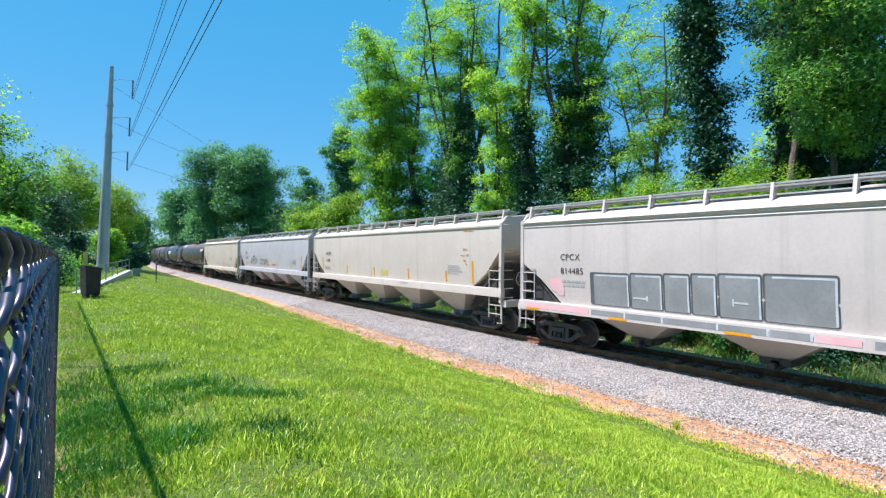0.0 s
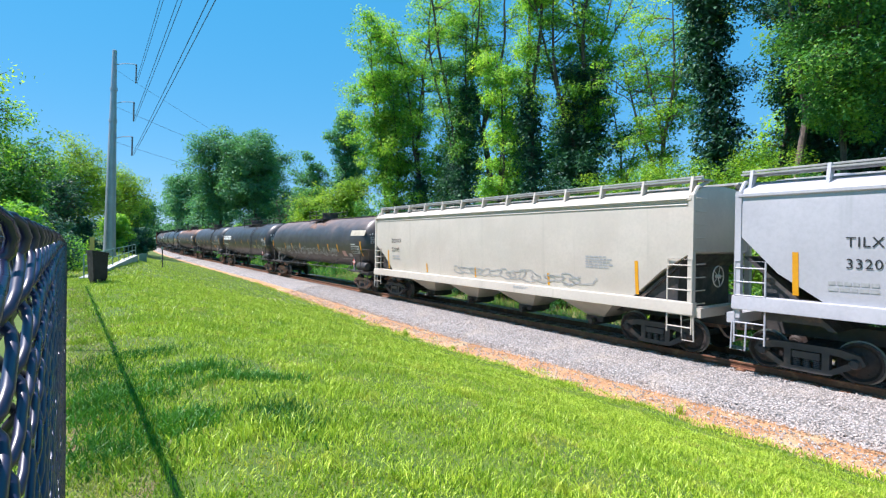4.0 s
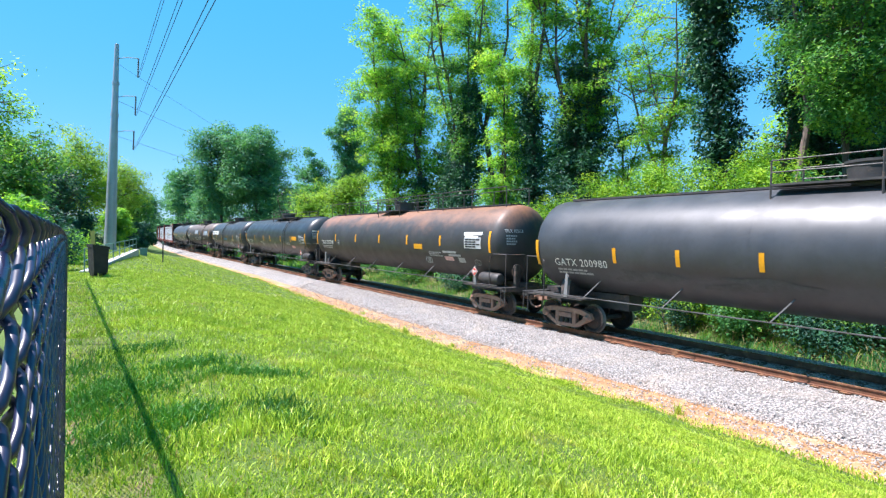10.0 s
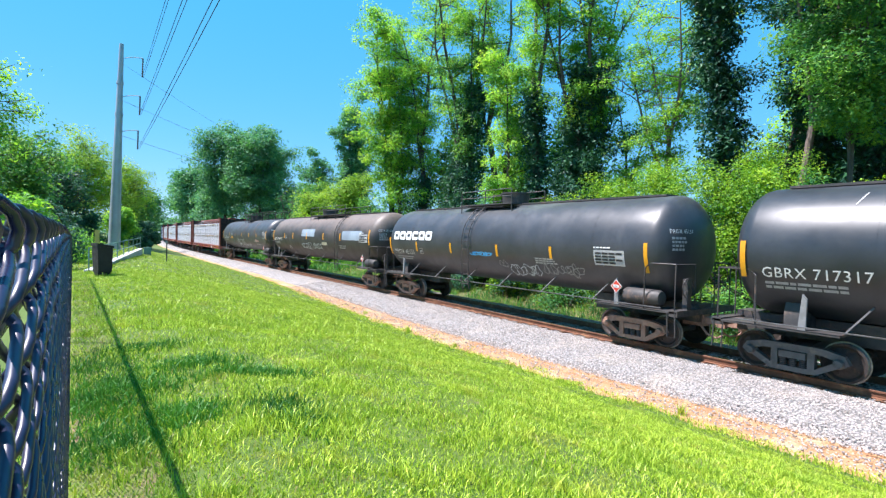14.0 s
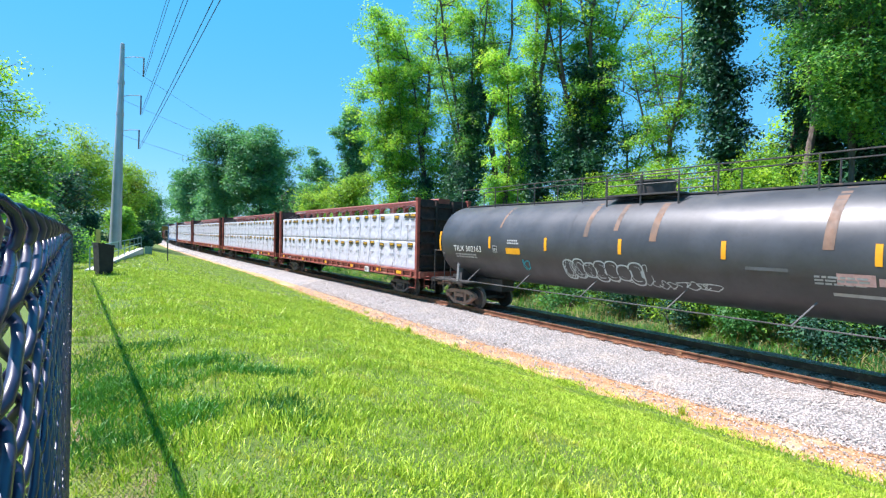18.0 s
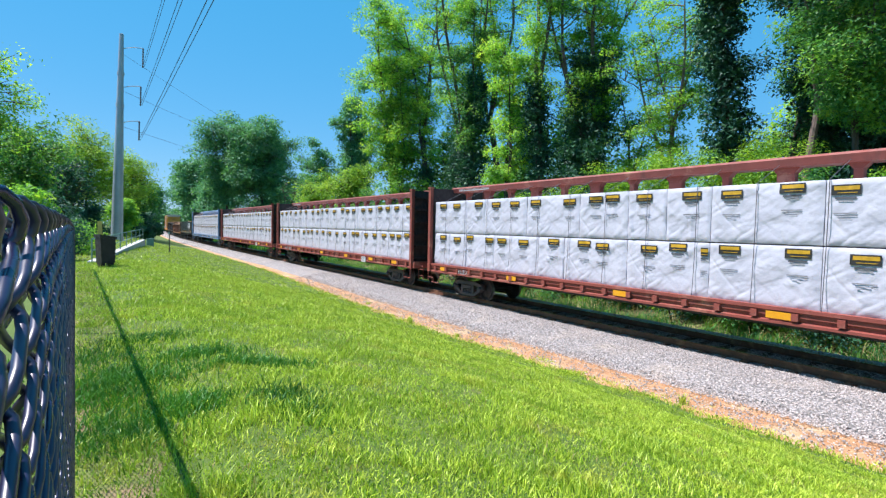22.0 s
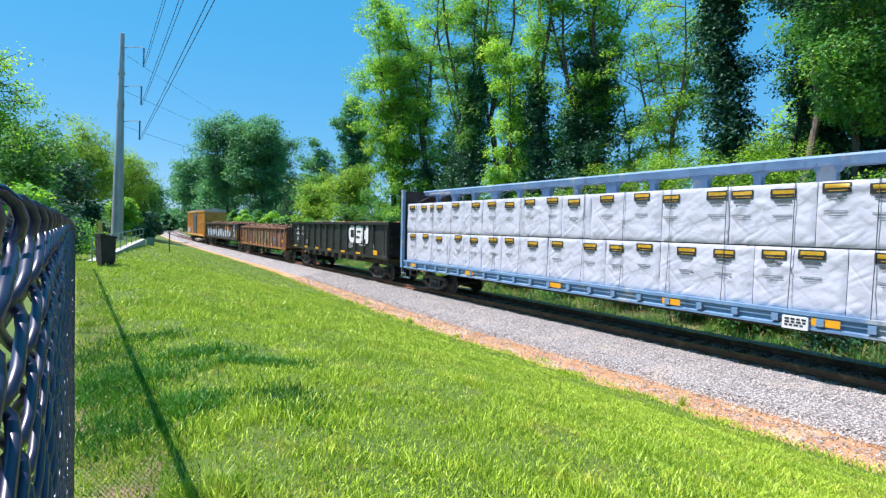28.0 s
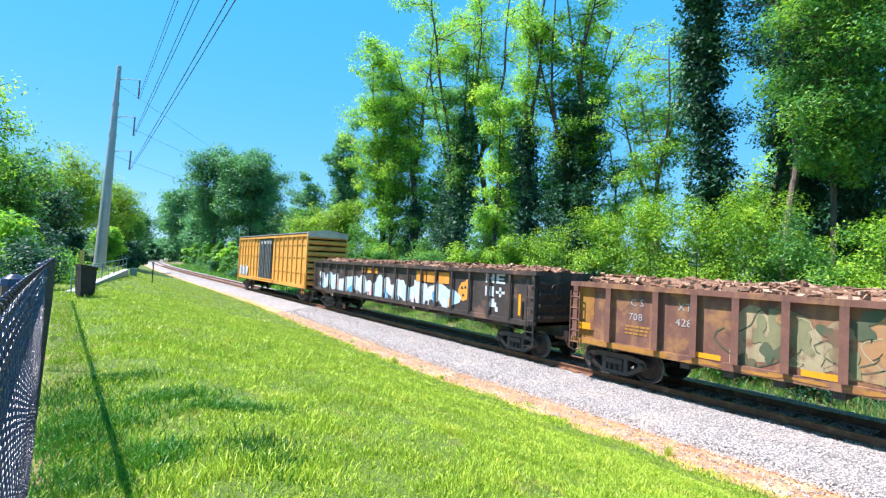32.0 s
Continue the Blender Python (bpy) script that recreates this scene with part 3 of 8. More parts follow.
def build_wheel(bm):
    lathe(bm, [(-0.085, 0.10), (-0.085, 0.12), (-0.02, 0.19), (0.0, 0.33), (-0.065, 0.385), (-0.065, 0.435), (0.05, 0.442), (0.052, 0.47), (0.075, 0.47), (0.075, 0.39), (0.03, 0.33), (0.03, 0.17), (0.085, 0.12), (0.085, 0.10)], "x", (0, 0, 0), 26)
    for f in bm.faces:
        r = [math.hypot(v.co.y, v.co.z) for v in f.verts]
        f.material_index = 1 if min(r) > 0.43 else 0
    # lifting holes and chalk marks show the turning
    for k in range(3):
        a = k * 2.094
        lathe(bm, [(-0.035, 0.022), (-0.012, 0.022)], "x", (0, math.cos(a) * 0.27, math.sin(a) * 0.27), 8)


def build_axle(bm):
    lathe(bm, [(-1.02, 0.06), (-0.88, 0.065), (-0.84, 0.085), (0, 0.078), (0.84, 0.085), (0.88, 0.065), (1.02, 0.06)], "x", (0, 0, 0), 12)


def build_bolster(bm):
    prism(bm, [(-1.05, 0.42), (1.05, 0.42), (0.85, 0.62), (0.25, 0.72), (-0.25, 0.72), (-0.85, 0.62)], "y", -0.2, 0.2)


def build_coupler(bm):
    bx(bm, -0.16, 0.16, -0.45, 0.15, 0.66, 0.98)
    bx(bm, -0.1, 0.1, 0.1, 0.5, 0.74, 0.92)
    prism(bm, [(-0.17, 0.5), (0.13, 0.5), (0.15, 0.66), (0.02, 0.74), (-0.05, 0.62), (-0.17, 0.7)], "z", 0.69, 0.97)
    bx(bm, -0.9, -0.16, 0.16, 0.2, 0.9, 0.94)
    tube(bm, [(0.25, 0.1, 0.75), (0.32, 0.35, 0.5), (0.3, 0.6, 0.42), (0.2, 0.72, 0.5)], 0.03, 6)


WHEELS = []                     # every wheelset with its place under its car


def running_gear(car, L, inset, metal, base=0.89):
    for s in (-1, 1):
        yc = s * (L / 2 - inset)
        part("bolster", shared("bolster", build_bolster, steel_dark), None, car, at=pose(0, yc, 0))
        for sx in (-1, 1):
            fr = part("bogie_sideframe", shared("sideframe_" + metal.name, build_sideframe, metal), None, car, "cast steel bogie side frame", pose(sx * 1.0, yc, 0, 0, 0, 0 if sx < 0 else 180))
            part("spring_nest", shared("spring_nest", build_springs, steel_dark), None, fr)
            part("bolster_end", shared("bolster_end_" + metal.name, build_bolster_end, metal), None, fr)
            for sy in (-1, 1):
                part("bearing_cap", shared("bearing_" + metal.name, build_bearing, metal), None, fr, at=pose(-0.04, sy * base, 0.46))
        for sy in (-1, 1):
            ax = part("wheelset", shared("axle", build_axle, steel_dark), None, car, "steel wheels on an axle", pose(0, yc + sy * base, 0.442))
            for sx in (-1, 1):
                part("wheel", shared("wheel", build_wheel, (wheel_m, tread_m)), None, ax, at=pose(sx * 0.755, 0, 0, 0, 0, 0 if sx < 0 else 180))
            WHEELS.append((ax, yc + sy * base))
        part("coupler", shared("coupler", build_coupler, steel_rust), None, car, "rusty knuckle coupler", pose(0, s * (L / 2 - 0.62), 0, 0, 0, 0 if s > 0 else 180))


# ---- train: painted marks, laid 6 mm proud of a side ----
class Side:
    """The near side of a car: out(z) gives how far it stands from the centre line at a height."""
    def __init__(self, out):
        self.out = out

    def put(self, y, z, lift=0.006):
        return (-(self.out(z) + lift), y, z)


def flat_side(x):
    return Side(lambda z: x)


def round_side(r, zc):
    return Side(lambda z: math.sqrt(max(0.02, r * r - (z - zc) ** 2)))


def patch(bm, side, y0, y1, z0, z1, lift=0.006, slant=0.0):
    n = max(1, int((z1 - z0) / 0.12))
    m = 1
    rows = [[bm.verts.new(side.put(y + slant * (k / n), z0 + (z1 - z0) * k / n, lift)) for y in (y0, y1)] for k in range(n + 1)]
    for a, b in zip(rows, rows[1:]):
        bm.faces.new((a[0], b[0], b[1], a[1]))


def rounded(bm, side, y0, y1, z0, z1, lift, r):
    """A block with rounded corners, laid on a side."""
    pts = []
    for cy, cz, a0 in ((y1 - r, z1 - r, 0), (y0 + r, z1 - r, 90), (y0 + r, z0 + r, 180), (y1 - r, z0 + r, 270)):
        pts += [(cy + r * math.cos(radians(a0 + d)), cz + r * math.sin(radians(a0 + d))) for d in (0, 30, 60, 90)]
    n = len(pts)
    c = ((y0 + y1) / 2, (z0 + z1) / 2)
    rings = [[bm.verts.new(side.put(c[0] + (p[0] - c[0]) * f, c[1] + (p[1] - c[1]) * f, lift)) for p in pts] for f in (1.0, 0.6, 0.25)]
    for u, v in zip(rings, rings[1:]):
        for k in range(n):
            bm.faces.new((u[k], u[(k + 1) % n], v[(k + 1) % n], v[k]))
    bm.faces.new(rings[-1])


def letters(text, size, side, y, z, material, parent, name="lettering", label="", lift=0.012, wide=1.0):
    """Writing that reads from the near side; y is where it begins, z its foot."""
    cu = bpy.data.curves.new("text", "FONT")
    cu.body, cu.size, cu.space_character = text, size, 1.08
    cu.resolution_u = 2
    ob = bpy.data.objects.new("text", cu)
    me = bpy.data.meshes.new_from_object(ob)
    bpy.data.objects.remove(ob)
    for v in me.vertices:
        v.co = side.put(y - v.co.x * wide, z + v.co.y, lift)
    me.name = name
    me.materials.append(material)
    return part(name, me, None, parent, label)


def fine_print(side, y, z, w, h, rows, material, parent, rng, name="small_print"):
    """Lines of writing too small to read, as bars."""
    bm = bmesh.new()
    for k in range(rows):
        zz = z - k * h / rows
        yy = y
        while yy > y - w * rng.uniform(0.75, 1.0):
            d = rng.uniform(0.06, 0.16) * w / 1.0 + 0.03
            patch(bm, side, yy - d, yy, zz - h / rows * 0.6, zz, 0.008)
            yy -= d + 0.03
    ob = part(name, bm, material, parent)
    ob["kind"] = "stuff"
    return ob


def data_panel(side, y, z, w, h, parent):
    bm = bmesh.new()
    patch(bm, side, y - w, y, z, z + h, 0.008)
    board = part("data_panel", bm, stencil_g, parent, "white stencilled data panel")
    bm = bmesh.new()
    for k in range(4):
        for j in range(3 + k % 2):
            a = y - 0.06 - j * (w - 0.1) / 4.0
            patch(bm, side, a - (w - 0.1) / 4.0 + 0.03, a, z + 0.05 + k * (h - 0.08) / 4, z + 0.05 + (k + 0.6) * (h - 0.08) / 4, 0.014)
    part("panel_rows", bm, stencil_k, board)


def reflectors(side, ys, z, h, w, parent, material=None):
    for y in ys:
        bm = bmesh.new()
        patch(bm, side, y - w / 2, y + w / 2, z, z + h, 0.007)
        part("reflector", bm, material or yellow_m, parent, "yellow reflective strip")


def scrawl(side, y0, y1, z0, z1, strokes, width, material, parent, seed, label="", name="graffiti", loops=1.0):
    """Sprayed loops and slashes, as ribbons that keep to the side."""
    rng = np.random.default_rng(seed)
    bm = bmesh.new()
    for k in range(strokes):
        c = y1 + (y0 - y1) * (k + 0.5) / strokes
        span = abs(y1 - y0) / strokes
        mid = (z0 + z1) / 2
        a0, turn = rng.uniform(0, 6.28), rng.uniform(4.5, 8.5) * loops
        rx, rz = span * rng.uniform(0.45, 0.8), (z1 - z0) * rng.uniform(0.26, 0.46)
        pts = []
        wob = rng.uniform(0, 6.28)
        for i in range(23):
            a = a0 + turn * i / 22
            k2 = 1 + 0.3 * math.sin(3 * a + wob)
            pts.append((c + math.cos(a) * rx * k2 + (i / 22 - 0.5) * span * 0.5, mid + math.sin(a) * rz * (1 + 0.25 * math.cos(2 * a + wob))))
        prev = None
        for i, (y, z) in enumerate(pts):
            q, r = pts[max(i - 1, 0)], pts[min(i + 1, 22)]
            d = math.hypot(r[0] - q[0], r[1] - q[1]) or 1
            ny, nz = -(r[1] - q[1]) / d * width / 2, (r[0] - q[0]) / d * width / 2
            e = (bm.verts.new(side.put(y + ny, z + nz, 0.011 + 0.0002 * k)), bm.verts.new(side.put(y - ny, z - nz, 0.011 + 0.0002 * k)))
            if prev:
                bm.faces.new((prev[0], e[0], e[1], prev[1]))
            prev = e
    return part(name, bm, material, parent, label, smooth=0)


def blob(side, y, z, ry, rz, material, parent, seed, name="graffiti", label="", lift=0.009, edge=0.35):
    """One sprayed patch with an uneven outline."""
    rng = np.random.default_rng(seed)
    bm = bmesh.new()
    n = 22
    ph = rng.uniform(0, 6.28, 4)
    pts = []
    for k in range(n):
        a = 2 * math.pi * k / n
        r = 1 + edge * (math.sin(2 * a + ph[0]) * 0.4 + math.sin(3 * a + ph[1]) * 0.35 + math.sin(5 * a + ph[2]) * 0.25)
        sq = 1 / max(abs(math.cos(a)), abs(math.sin(a))) ** 0.6
        pts.append((y + math.cos(a) * ry * r * sq * 0.85, z + math.sin(a) * rz * r * sq * 0.85))
    rings = [[bm.verts.new(side.put(y + (p[0] - y) * f, z + (p[1] - z) * f, lift)) for p in pts] for f in (1.0, 0.5)]
    for k in range(n):
        bm.faces.new((rings[0][k], rings[0][(k + 1) % n], rings[1][(k + 1) % n], rings[1][k]))
    bm.faces.new(rings[1])
    return part(name, bm, material, parent, label, smooth=0)


def placard(side, y, z, parent, number=""):
    bm = bmesh.new()
    for s, mi, lift in ((0.2, 1, 0.05), (0.175, 0, 0.055)):
        v = [bm.verts.new((-(side.out(z) + lift), y + dy * s, z + dz_ * s)) for dy, dz_ in ((1, 0), (0, 1), (-1, 0), (0, -1))]
        f = bm.faces.new(v)
        f.material_index = mi
    v = [bm.verts.new((-(side.out(z) + 0.059), y + dy, z + dz_)) for dy, dz_ in ((0.11, -0.045), (0.11, 0.045), (-0.11, 0.045), (-0.11, -0.045))]
    bm.faces.new(v).material_index = 1
    p = part("hazard_placard", bm, (placard_r, stencil_w), parent, "red and white diamond hazard placard", smooth=0)
    if number:
        letters(number, 0.09, flat_side(side.out(z) + 0.055), y + 0.1, z - 0.032, stencil_k, p, "placard_number")


def ladder(parent, x, y0, y1, z0, z1, rungs, material, r=0.018, name="ladder"):
    bm = bmesh.new()
    tube(bm, [(x, y0, z0), (x, y0, z1), (x, y1, z1), (x, y1, z0)], r * 1.15, 6)
    lad = part(name, bm, material, parent)
    me = None
    for k in range(rungs):
        z = z0 + (z1 - z0) * (k + 0.5) / rungs
        bm = bmesh.new()
        tube(bm, [(x, y0, z), (x, y1, z)], r, 6)
        part("rung", bm, material, lad)
    return lad


def brake_wheel(parent, x, y, z, material):
    bm = bmesh.new()
    n = 18
    tube(bm, [(x + math.cos(2 * math.pi * k / n) * 0.27, y, z + math.sin(2 * math.pi * k / n) * 0.27) for k in range(n + 1)], 0.016, 5)
    for k in range(5):
        a = 2 * math.pi * k / 5
        tube(bm, [(x, y, z), (x + math.cos(a) * 0.27, y, z + math.sin(a) * 0.27)], 0.012, 4)
    lathe(bm, [(-0.06, 0.05), (0.06, 0.05)], "y", (x, y, z), 8)
    part("brake_wheel", bm, material, parent)


# ---- covered hopper ----
HX = [(1.44, 1.40), (1.50, 2.0), (1.55, 2.9), (1.55, 3.85), (1.535, 4.04), (1.585, 4.07), (1.585, 4.13), (1.51, 4.16), (1.40, 4.25), (1.12, 4.38), (0.7, 4.47), (0.0, 4.51)]


def hopper_side():
    zs, xs = [p[1] for p in HX], [p[0] for p in HX]
    return Side(lambda z: float(np.interp(z, zs, xs)))


def hopper(L, paint, mark, number, seed, label, ribbed, gate_m, sb=1.12):
    rng = np.random.default_rng(seed)
    car = thing("covered_hopper_car", label, "hopper car", group="freight train")
    E = L / 2 - 0.58
    bm = bmesh.new()
    ys = [-E, -E + 0.02, -E + 0.85, -E + 1.75, -E + 1.85, E - 1.85, E - 1.75, E - 0.85, E - 0.02, E]

    def foot(y):
        return max(sb + 0.28, float(np.interp(E - abs(y), [0, 0.85, 1.75, 5], [2.72, 2.2, 1.42, 1.40]) if ribbed else np.interp(E - abs(y), [0, 0.85, 1.3, 5], [3.2, 2.3, 1.72, 1.70])))
    rows = []
    for y in ys:
        zb = foot(y)
        ring = []
        for x, z in HX:
            zz = max(z, zb)
            ring.append((-float(np.interp(zz, [p[1] for p in HX], [p[0] for p in HX])), zz))
        ring = ring + [(-x, z) for x, z in ring[-2::-1]]
        rows.append([bm.verts.new((x, y, z)) for x, z in ring])
    for a, b in zip(rows, rows[1:]):
        for i in range(len(a) - 1):
            try:
                bm.faces.new((a[i], a[i + 1], b[i + 1], b[i]))
            except ValueError:
                pass
        bm.faces.new((a[0], b[0], b[-1], a[-1]))
    bm.faces.new(rows[0])
    bm.faces.new(rows[-1][::-1])
    bmesh.ops.remove_doubles(bm, verts=bm.verts, dist=0.0005)
    part("body", bm, paint, car)
    side = hopper_side()
    for s in (-1, 1):
        bm = bmesh.new()
        prism(bm, [(s * 1.42, sb), (s * 1.62, sb), (s * 1.62, sb + 0.08), (s * 1.6, sb + 0.3), (s * 1.42, sb + 0.32)], "y", -E - 0.1, E + 0.1)
        part("side_sill", bm, paint, car)
        if ribbed:
            for k in range(3):
                bm = bmesh.new()
                z = 3.96 + k * 0.075
                tube(bm, [(s * (side.out(z) + 0.006), -E + 0.1, z), (s * (side.out(z) + 0.006), E - 0.1, z)], 0.022, 6)
                part("roof_edge_rib", bm, paint, car)
        # slope sheets under the cut-away ends, dark to carry the shade there
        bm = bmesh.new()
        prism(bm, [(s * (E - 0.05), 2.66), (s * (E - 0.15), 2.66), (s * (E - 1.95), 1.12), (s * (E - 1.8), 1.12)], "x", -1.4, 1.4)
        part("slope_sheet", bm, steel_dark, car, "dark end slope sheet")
        # extra dark solid stands in for the shade below the slope sheet
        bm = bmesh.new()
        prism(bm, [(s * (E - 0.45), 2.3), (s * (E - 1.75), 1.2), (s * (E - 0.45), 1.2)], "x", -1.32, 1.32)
        part("slope_brace", bm, steel_dark, car, "added dark solid for the shade below the slope")
        for sx in (-1, 1):
            bm = bmesh.new()
            bx(bm, sx * 1.5 - 0.07, sx * 1.5 + 0.07, s * E - 0.07, s * E + 0.07, 1.2, 4.2)
            tube(bm, [(sx * 1.5, s * E, 4.15), (sx * 1.3, s * E, 4.4), (sx * 0.75, s * E, 4.6)], 0.05, 6)
            part("corner_post", bm, paint, car)
            ladder(car, sx * 1.57, s * (E - 0.62), s * (E + 0.05), 0.62, 2.55, 6, paint)
            bm = bmesh.new()
            tube(bm, [(sx * 1.57, s * (E + 0.1), 1.1), (sx * 1.57, s * (E + 0.12), 0.45), (sx * 1.57, s * (E - 0.2), 0.45), (sx * 1.57, s * (E - 0.22), 1.1)], 0.022, 5)
            part("stirrup_step", bm, paint, car)
        # end ladder and platform
        for k in range(9):
            part("end_rung", shared("end_rung_" + paint.name, lambda b: tube(b, [(-1.5, 0, 0), (-1.02, 0, 0)], 0.016, 5), paint), None, car, at=pose(0, s * (E + 0.1), 1.4 + k * 0.34))
        bm = bmesh.new()
        bx(bm, -1.5, 1.5, s * (E + 0.12) - 0.14, s * (E + 0.12) + 0.14, 1.06, 1.3)
        part("end_sill", bm, paint, car)
        bm = bmesh.new()
        bx(bm, -0.3, 0.3, min(s * (E - 3.5), s * (E + 0.5)), max(s * (E - 3.5), s * (E + 0.5)), 0.78, 1.12)
        part("draft_sill", bm, steel_dark, car)
    brake_wheel(car, -0.75, -(E + 0.3), 2.1, paint)
    # discharge bays
    span = 2 * E - 4.4
    for k in range(4):
        yc = -span / 2 + span * (k + 0.5) / 4
        hw = span / 8 - 0.02
        bm = bmesh.new()
        lo, hi = [(-0.42, -0.32), (0.42, -0.32), (0.42, 0.32), (-0.42, 0.32)], [(-1.42, -hw), (1.42, -hw), (1.42, hw), (-1.42, hw)]
        a = [bm.verts.new((x, yc + y, 0.52)) for x, y in lo]
        b = [bm.verts.new((x, yc + y, sb + 0.3)) for x, y in hi]
        for i in range(4):
            bm.faces.new((a[i], a[(i + 1) % 4], b[(i + 1) % 4], b[i]))
        bm.faces.new(a[::-1])
        bm.faces.new(b)
        bay = part("discharge_bay", bm, paint, car, smooth=0)
        bm = bmesh.new()
        bx(bm, -0.5, 0.5, yc - 0.34, yc + 0.34, 0.36, 0.52)
        lathe(bm, [(-0.72, 0.09), (-0.5, 0.09), (-0.5, 0.13), (0.5, 0.13), (0.5, 0.09), (0.72, 0.09)], "x", (0, yc, 0.36), 10)
        part("outlet_gate", bm, gate_m, bay)
    # roof hatches and walkways
    for k in range(5):
        y = -E + 1.5 + (2 * E - 3) * k / 4
        bm = bmesh.new()
        lathe(bm, [(4.46, 0.3), (4.56, 0.3), (4.58, 0.22)], "z", (0, y, 0), 14)
        part("roof_hatch", bm, paint, car)
    for s in (-1, 1):
        bm = bmesh.new()
        bx(bm, s * 0.95 - 0.32, s * 0.95 + 0.26, -E - 0.1, E + 0.1, 4.6, 4.64)
        tube(bm, [(s * 1.18, -E - 0.1, 4.69), (s * 1.18, E + 0.1, 4.69)], 0.028, 5)
        wk = part("roof_walkway", bm, grate_m, car, "grey grated running board")
        n = 13
        for k in range(n):
            y = -E + 0.15 + (2 * E - 0.3) * k / (n - 1)
            bm = bmesh.new()
            prism(bm, [(s * 1.36, 4.27), (s * 1.26, 4.71), (s * 1.12, 4.71), (s * 1.05, 4.58), (s * 1.2, 4.32)], "y", y - 0.035, y + 0.035)
            part("bracket", bm, paint, wk)
    running_gear(car, L, 1.85, steel_dark)
    # marks
    black = stencil_k
    letters(mark, 0.29, side, E - 1.76 if ribbed else E - 2.1, 2.84 if ribbed else 2.92, black, car, "reporting_mark")
    letters(number, 0.29, side, E - 1.76 if ribbed else E - 2.1, 2.40 if ribbed else 2.48, black, car, "car_number")
    fine_print(side, E - 1.8, 2.2, 0.9, 0.25, 2, stencil_g, car, rng)
    fine_print(side, -E + 3.4, 2.55, 0.9, 0.4, 5, stencil_g, car, rng)
    fine_print(flat_side(1.61), -2.2, sb + 0.24, 0.8, 0.1, 2, stencil_g, car, rng)
    return car, side, E


def make_hoppers(lengths):
    out = []
    car, side, E = hopper(lengths[0], surf("hopper_aged_white", (0.60, 0.53, 0.495), (0.54, 0.475, 0.44), 0.8, 0.55, 0, 0.06, streak=(0.38, 0.35, 0.33), streak_amount=0.45, dust=(0.50, 0.45, 0.41)), "CPCX", "814485", 1,
                          "off-white four-bay covered hopper car with grey graffiti lettering", True, steel_dark)
    # joined block letters in grey, dark outlines, white along their tops and one edge
    edge_m = surf("spray_dark_edge", (0.10, 0.105, 0.115), None, 1.5, 0.6, 0, 0)
    strokes = ((), ((0.5, 0.1, 1.78, 1.83), (0.56, 0.5, 1.74, 1.88)), (), (), ((0.7, 0.35, 1.86, 1.91), (0.38, 0.34, 1.80, 1.98)), ())
    for k, (y1, y0) in enumerate(((6.52, 5.14), (5.13, 4.12), (4.11, 3.36), (3.35, 2.68), (2.67, 1.66), (1.65, 0.19))):
        z1 = 2.49 + 0.025 * k
        bm = bmesh.new()
        rounded(bm, side, y0, y1, 1.5, z1, 0.010, 0.06)
        pl = part("graffiti_letter", bm, edge_m, car, "dark outlined grey block graffiti")
        bm = bmesh.new()
        rounded(bm, side, y0 + 0.035, y1 - (0.14 if k == 0 else 0.05), 1.52, z1 - 0.05, 0.013, 0.05)
        part("letter_fill", bm, tag_g, pl)
        bm = bmesh.new()
        patch(bm, side, y0 + 0.04, y1 - 0.2, z1 - 0.11, z1 - 0.065, 0.016)
        part("letter_shine", bm, tag_w, pl, "white edge line")
        bm = bmesh.new()
        patch(bm, side, y0 + 0.035, y0 + 0.08, 1.54, z1 - 0.11, 0.016)
        part("letter_shine", bm, tag_w, pl, "white edge line")
        for a, b, z0, z2 in strokes[k]:
            bm = bmesh.new()
            patch(bm, side, y1 - (y1 - y0) * a, y1 - (y1 - y0) * b, z0, z2, 0.019)
            part("letter_stroke", bm, tag_w, pl)
    for y1, y0, mt, lab in ((9.2, 6.5, tag_p, "faded pink spray paint"), (6.4, 4.1, tag_g, "grey spray paint"), (4.05, 1.5, tag_g, "grey spray paint"), (1.45, 0.65, tag_g, "grey spray paint"), (0.6, -0.2, tag_p, "faded pink spray paint"), (-0.4, -1.4, tag_g, "grey spray paint"), (-2.2, -3.4, tag_p, "faded pink spray paint")):
        bm = bmesh.new()
        patch(bm, flat_side(1.605), y0, y1, 1.2, 1.36, 0.02)
        part("graffiti", bm, mt, car, lab)
    for y0 in (5.2, 4.05, 2.6, 1.48, 0.63):
        bm = bmesh.new()
        patch(bm, flat_side(1.605), y0, y0 + 0.05, 1.2, 1.36, 0.023)
        part("graffiti", bm, tag_w, car, "white edge line")
    blob(side, E - 11.3, 2.0, 0.5, 0.35, tag_p, car, 8, label="faded pink spray paint")
    blob(side, E - 12.3, 2.1, 0.4, 0.4, tag_p, car, 9, label="faded pink spray paint")
    blob(side, E - 1.6, 2.0, 0.35, 0.3, tag_p, car, 10, label="faded pink spray paint")
    scrawl(side, E - 13.4, E - 11.6, 1.5, 1.9, 5, 0.09, tag_g, car, 12)
    for yy in (E - 0.3, E - 3.7, E - 7.0, E - 11.4, E - 15):
        bm = bmesh.new()
        patch(bm, flat_side(1.62), yy - 0.6, yy, 1.14, 1.21, 0.03)
        part("reflector", bm, yellow_m, car, "yellow reflective strip")
    out.append(car)

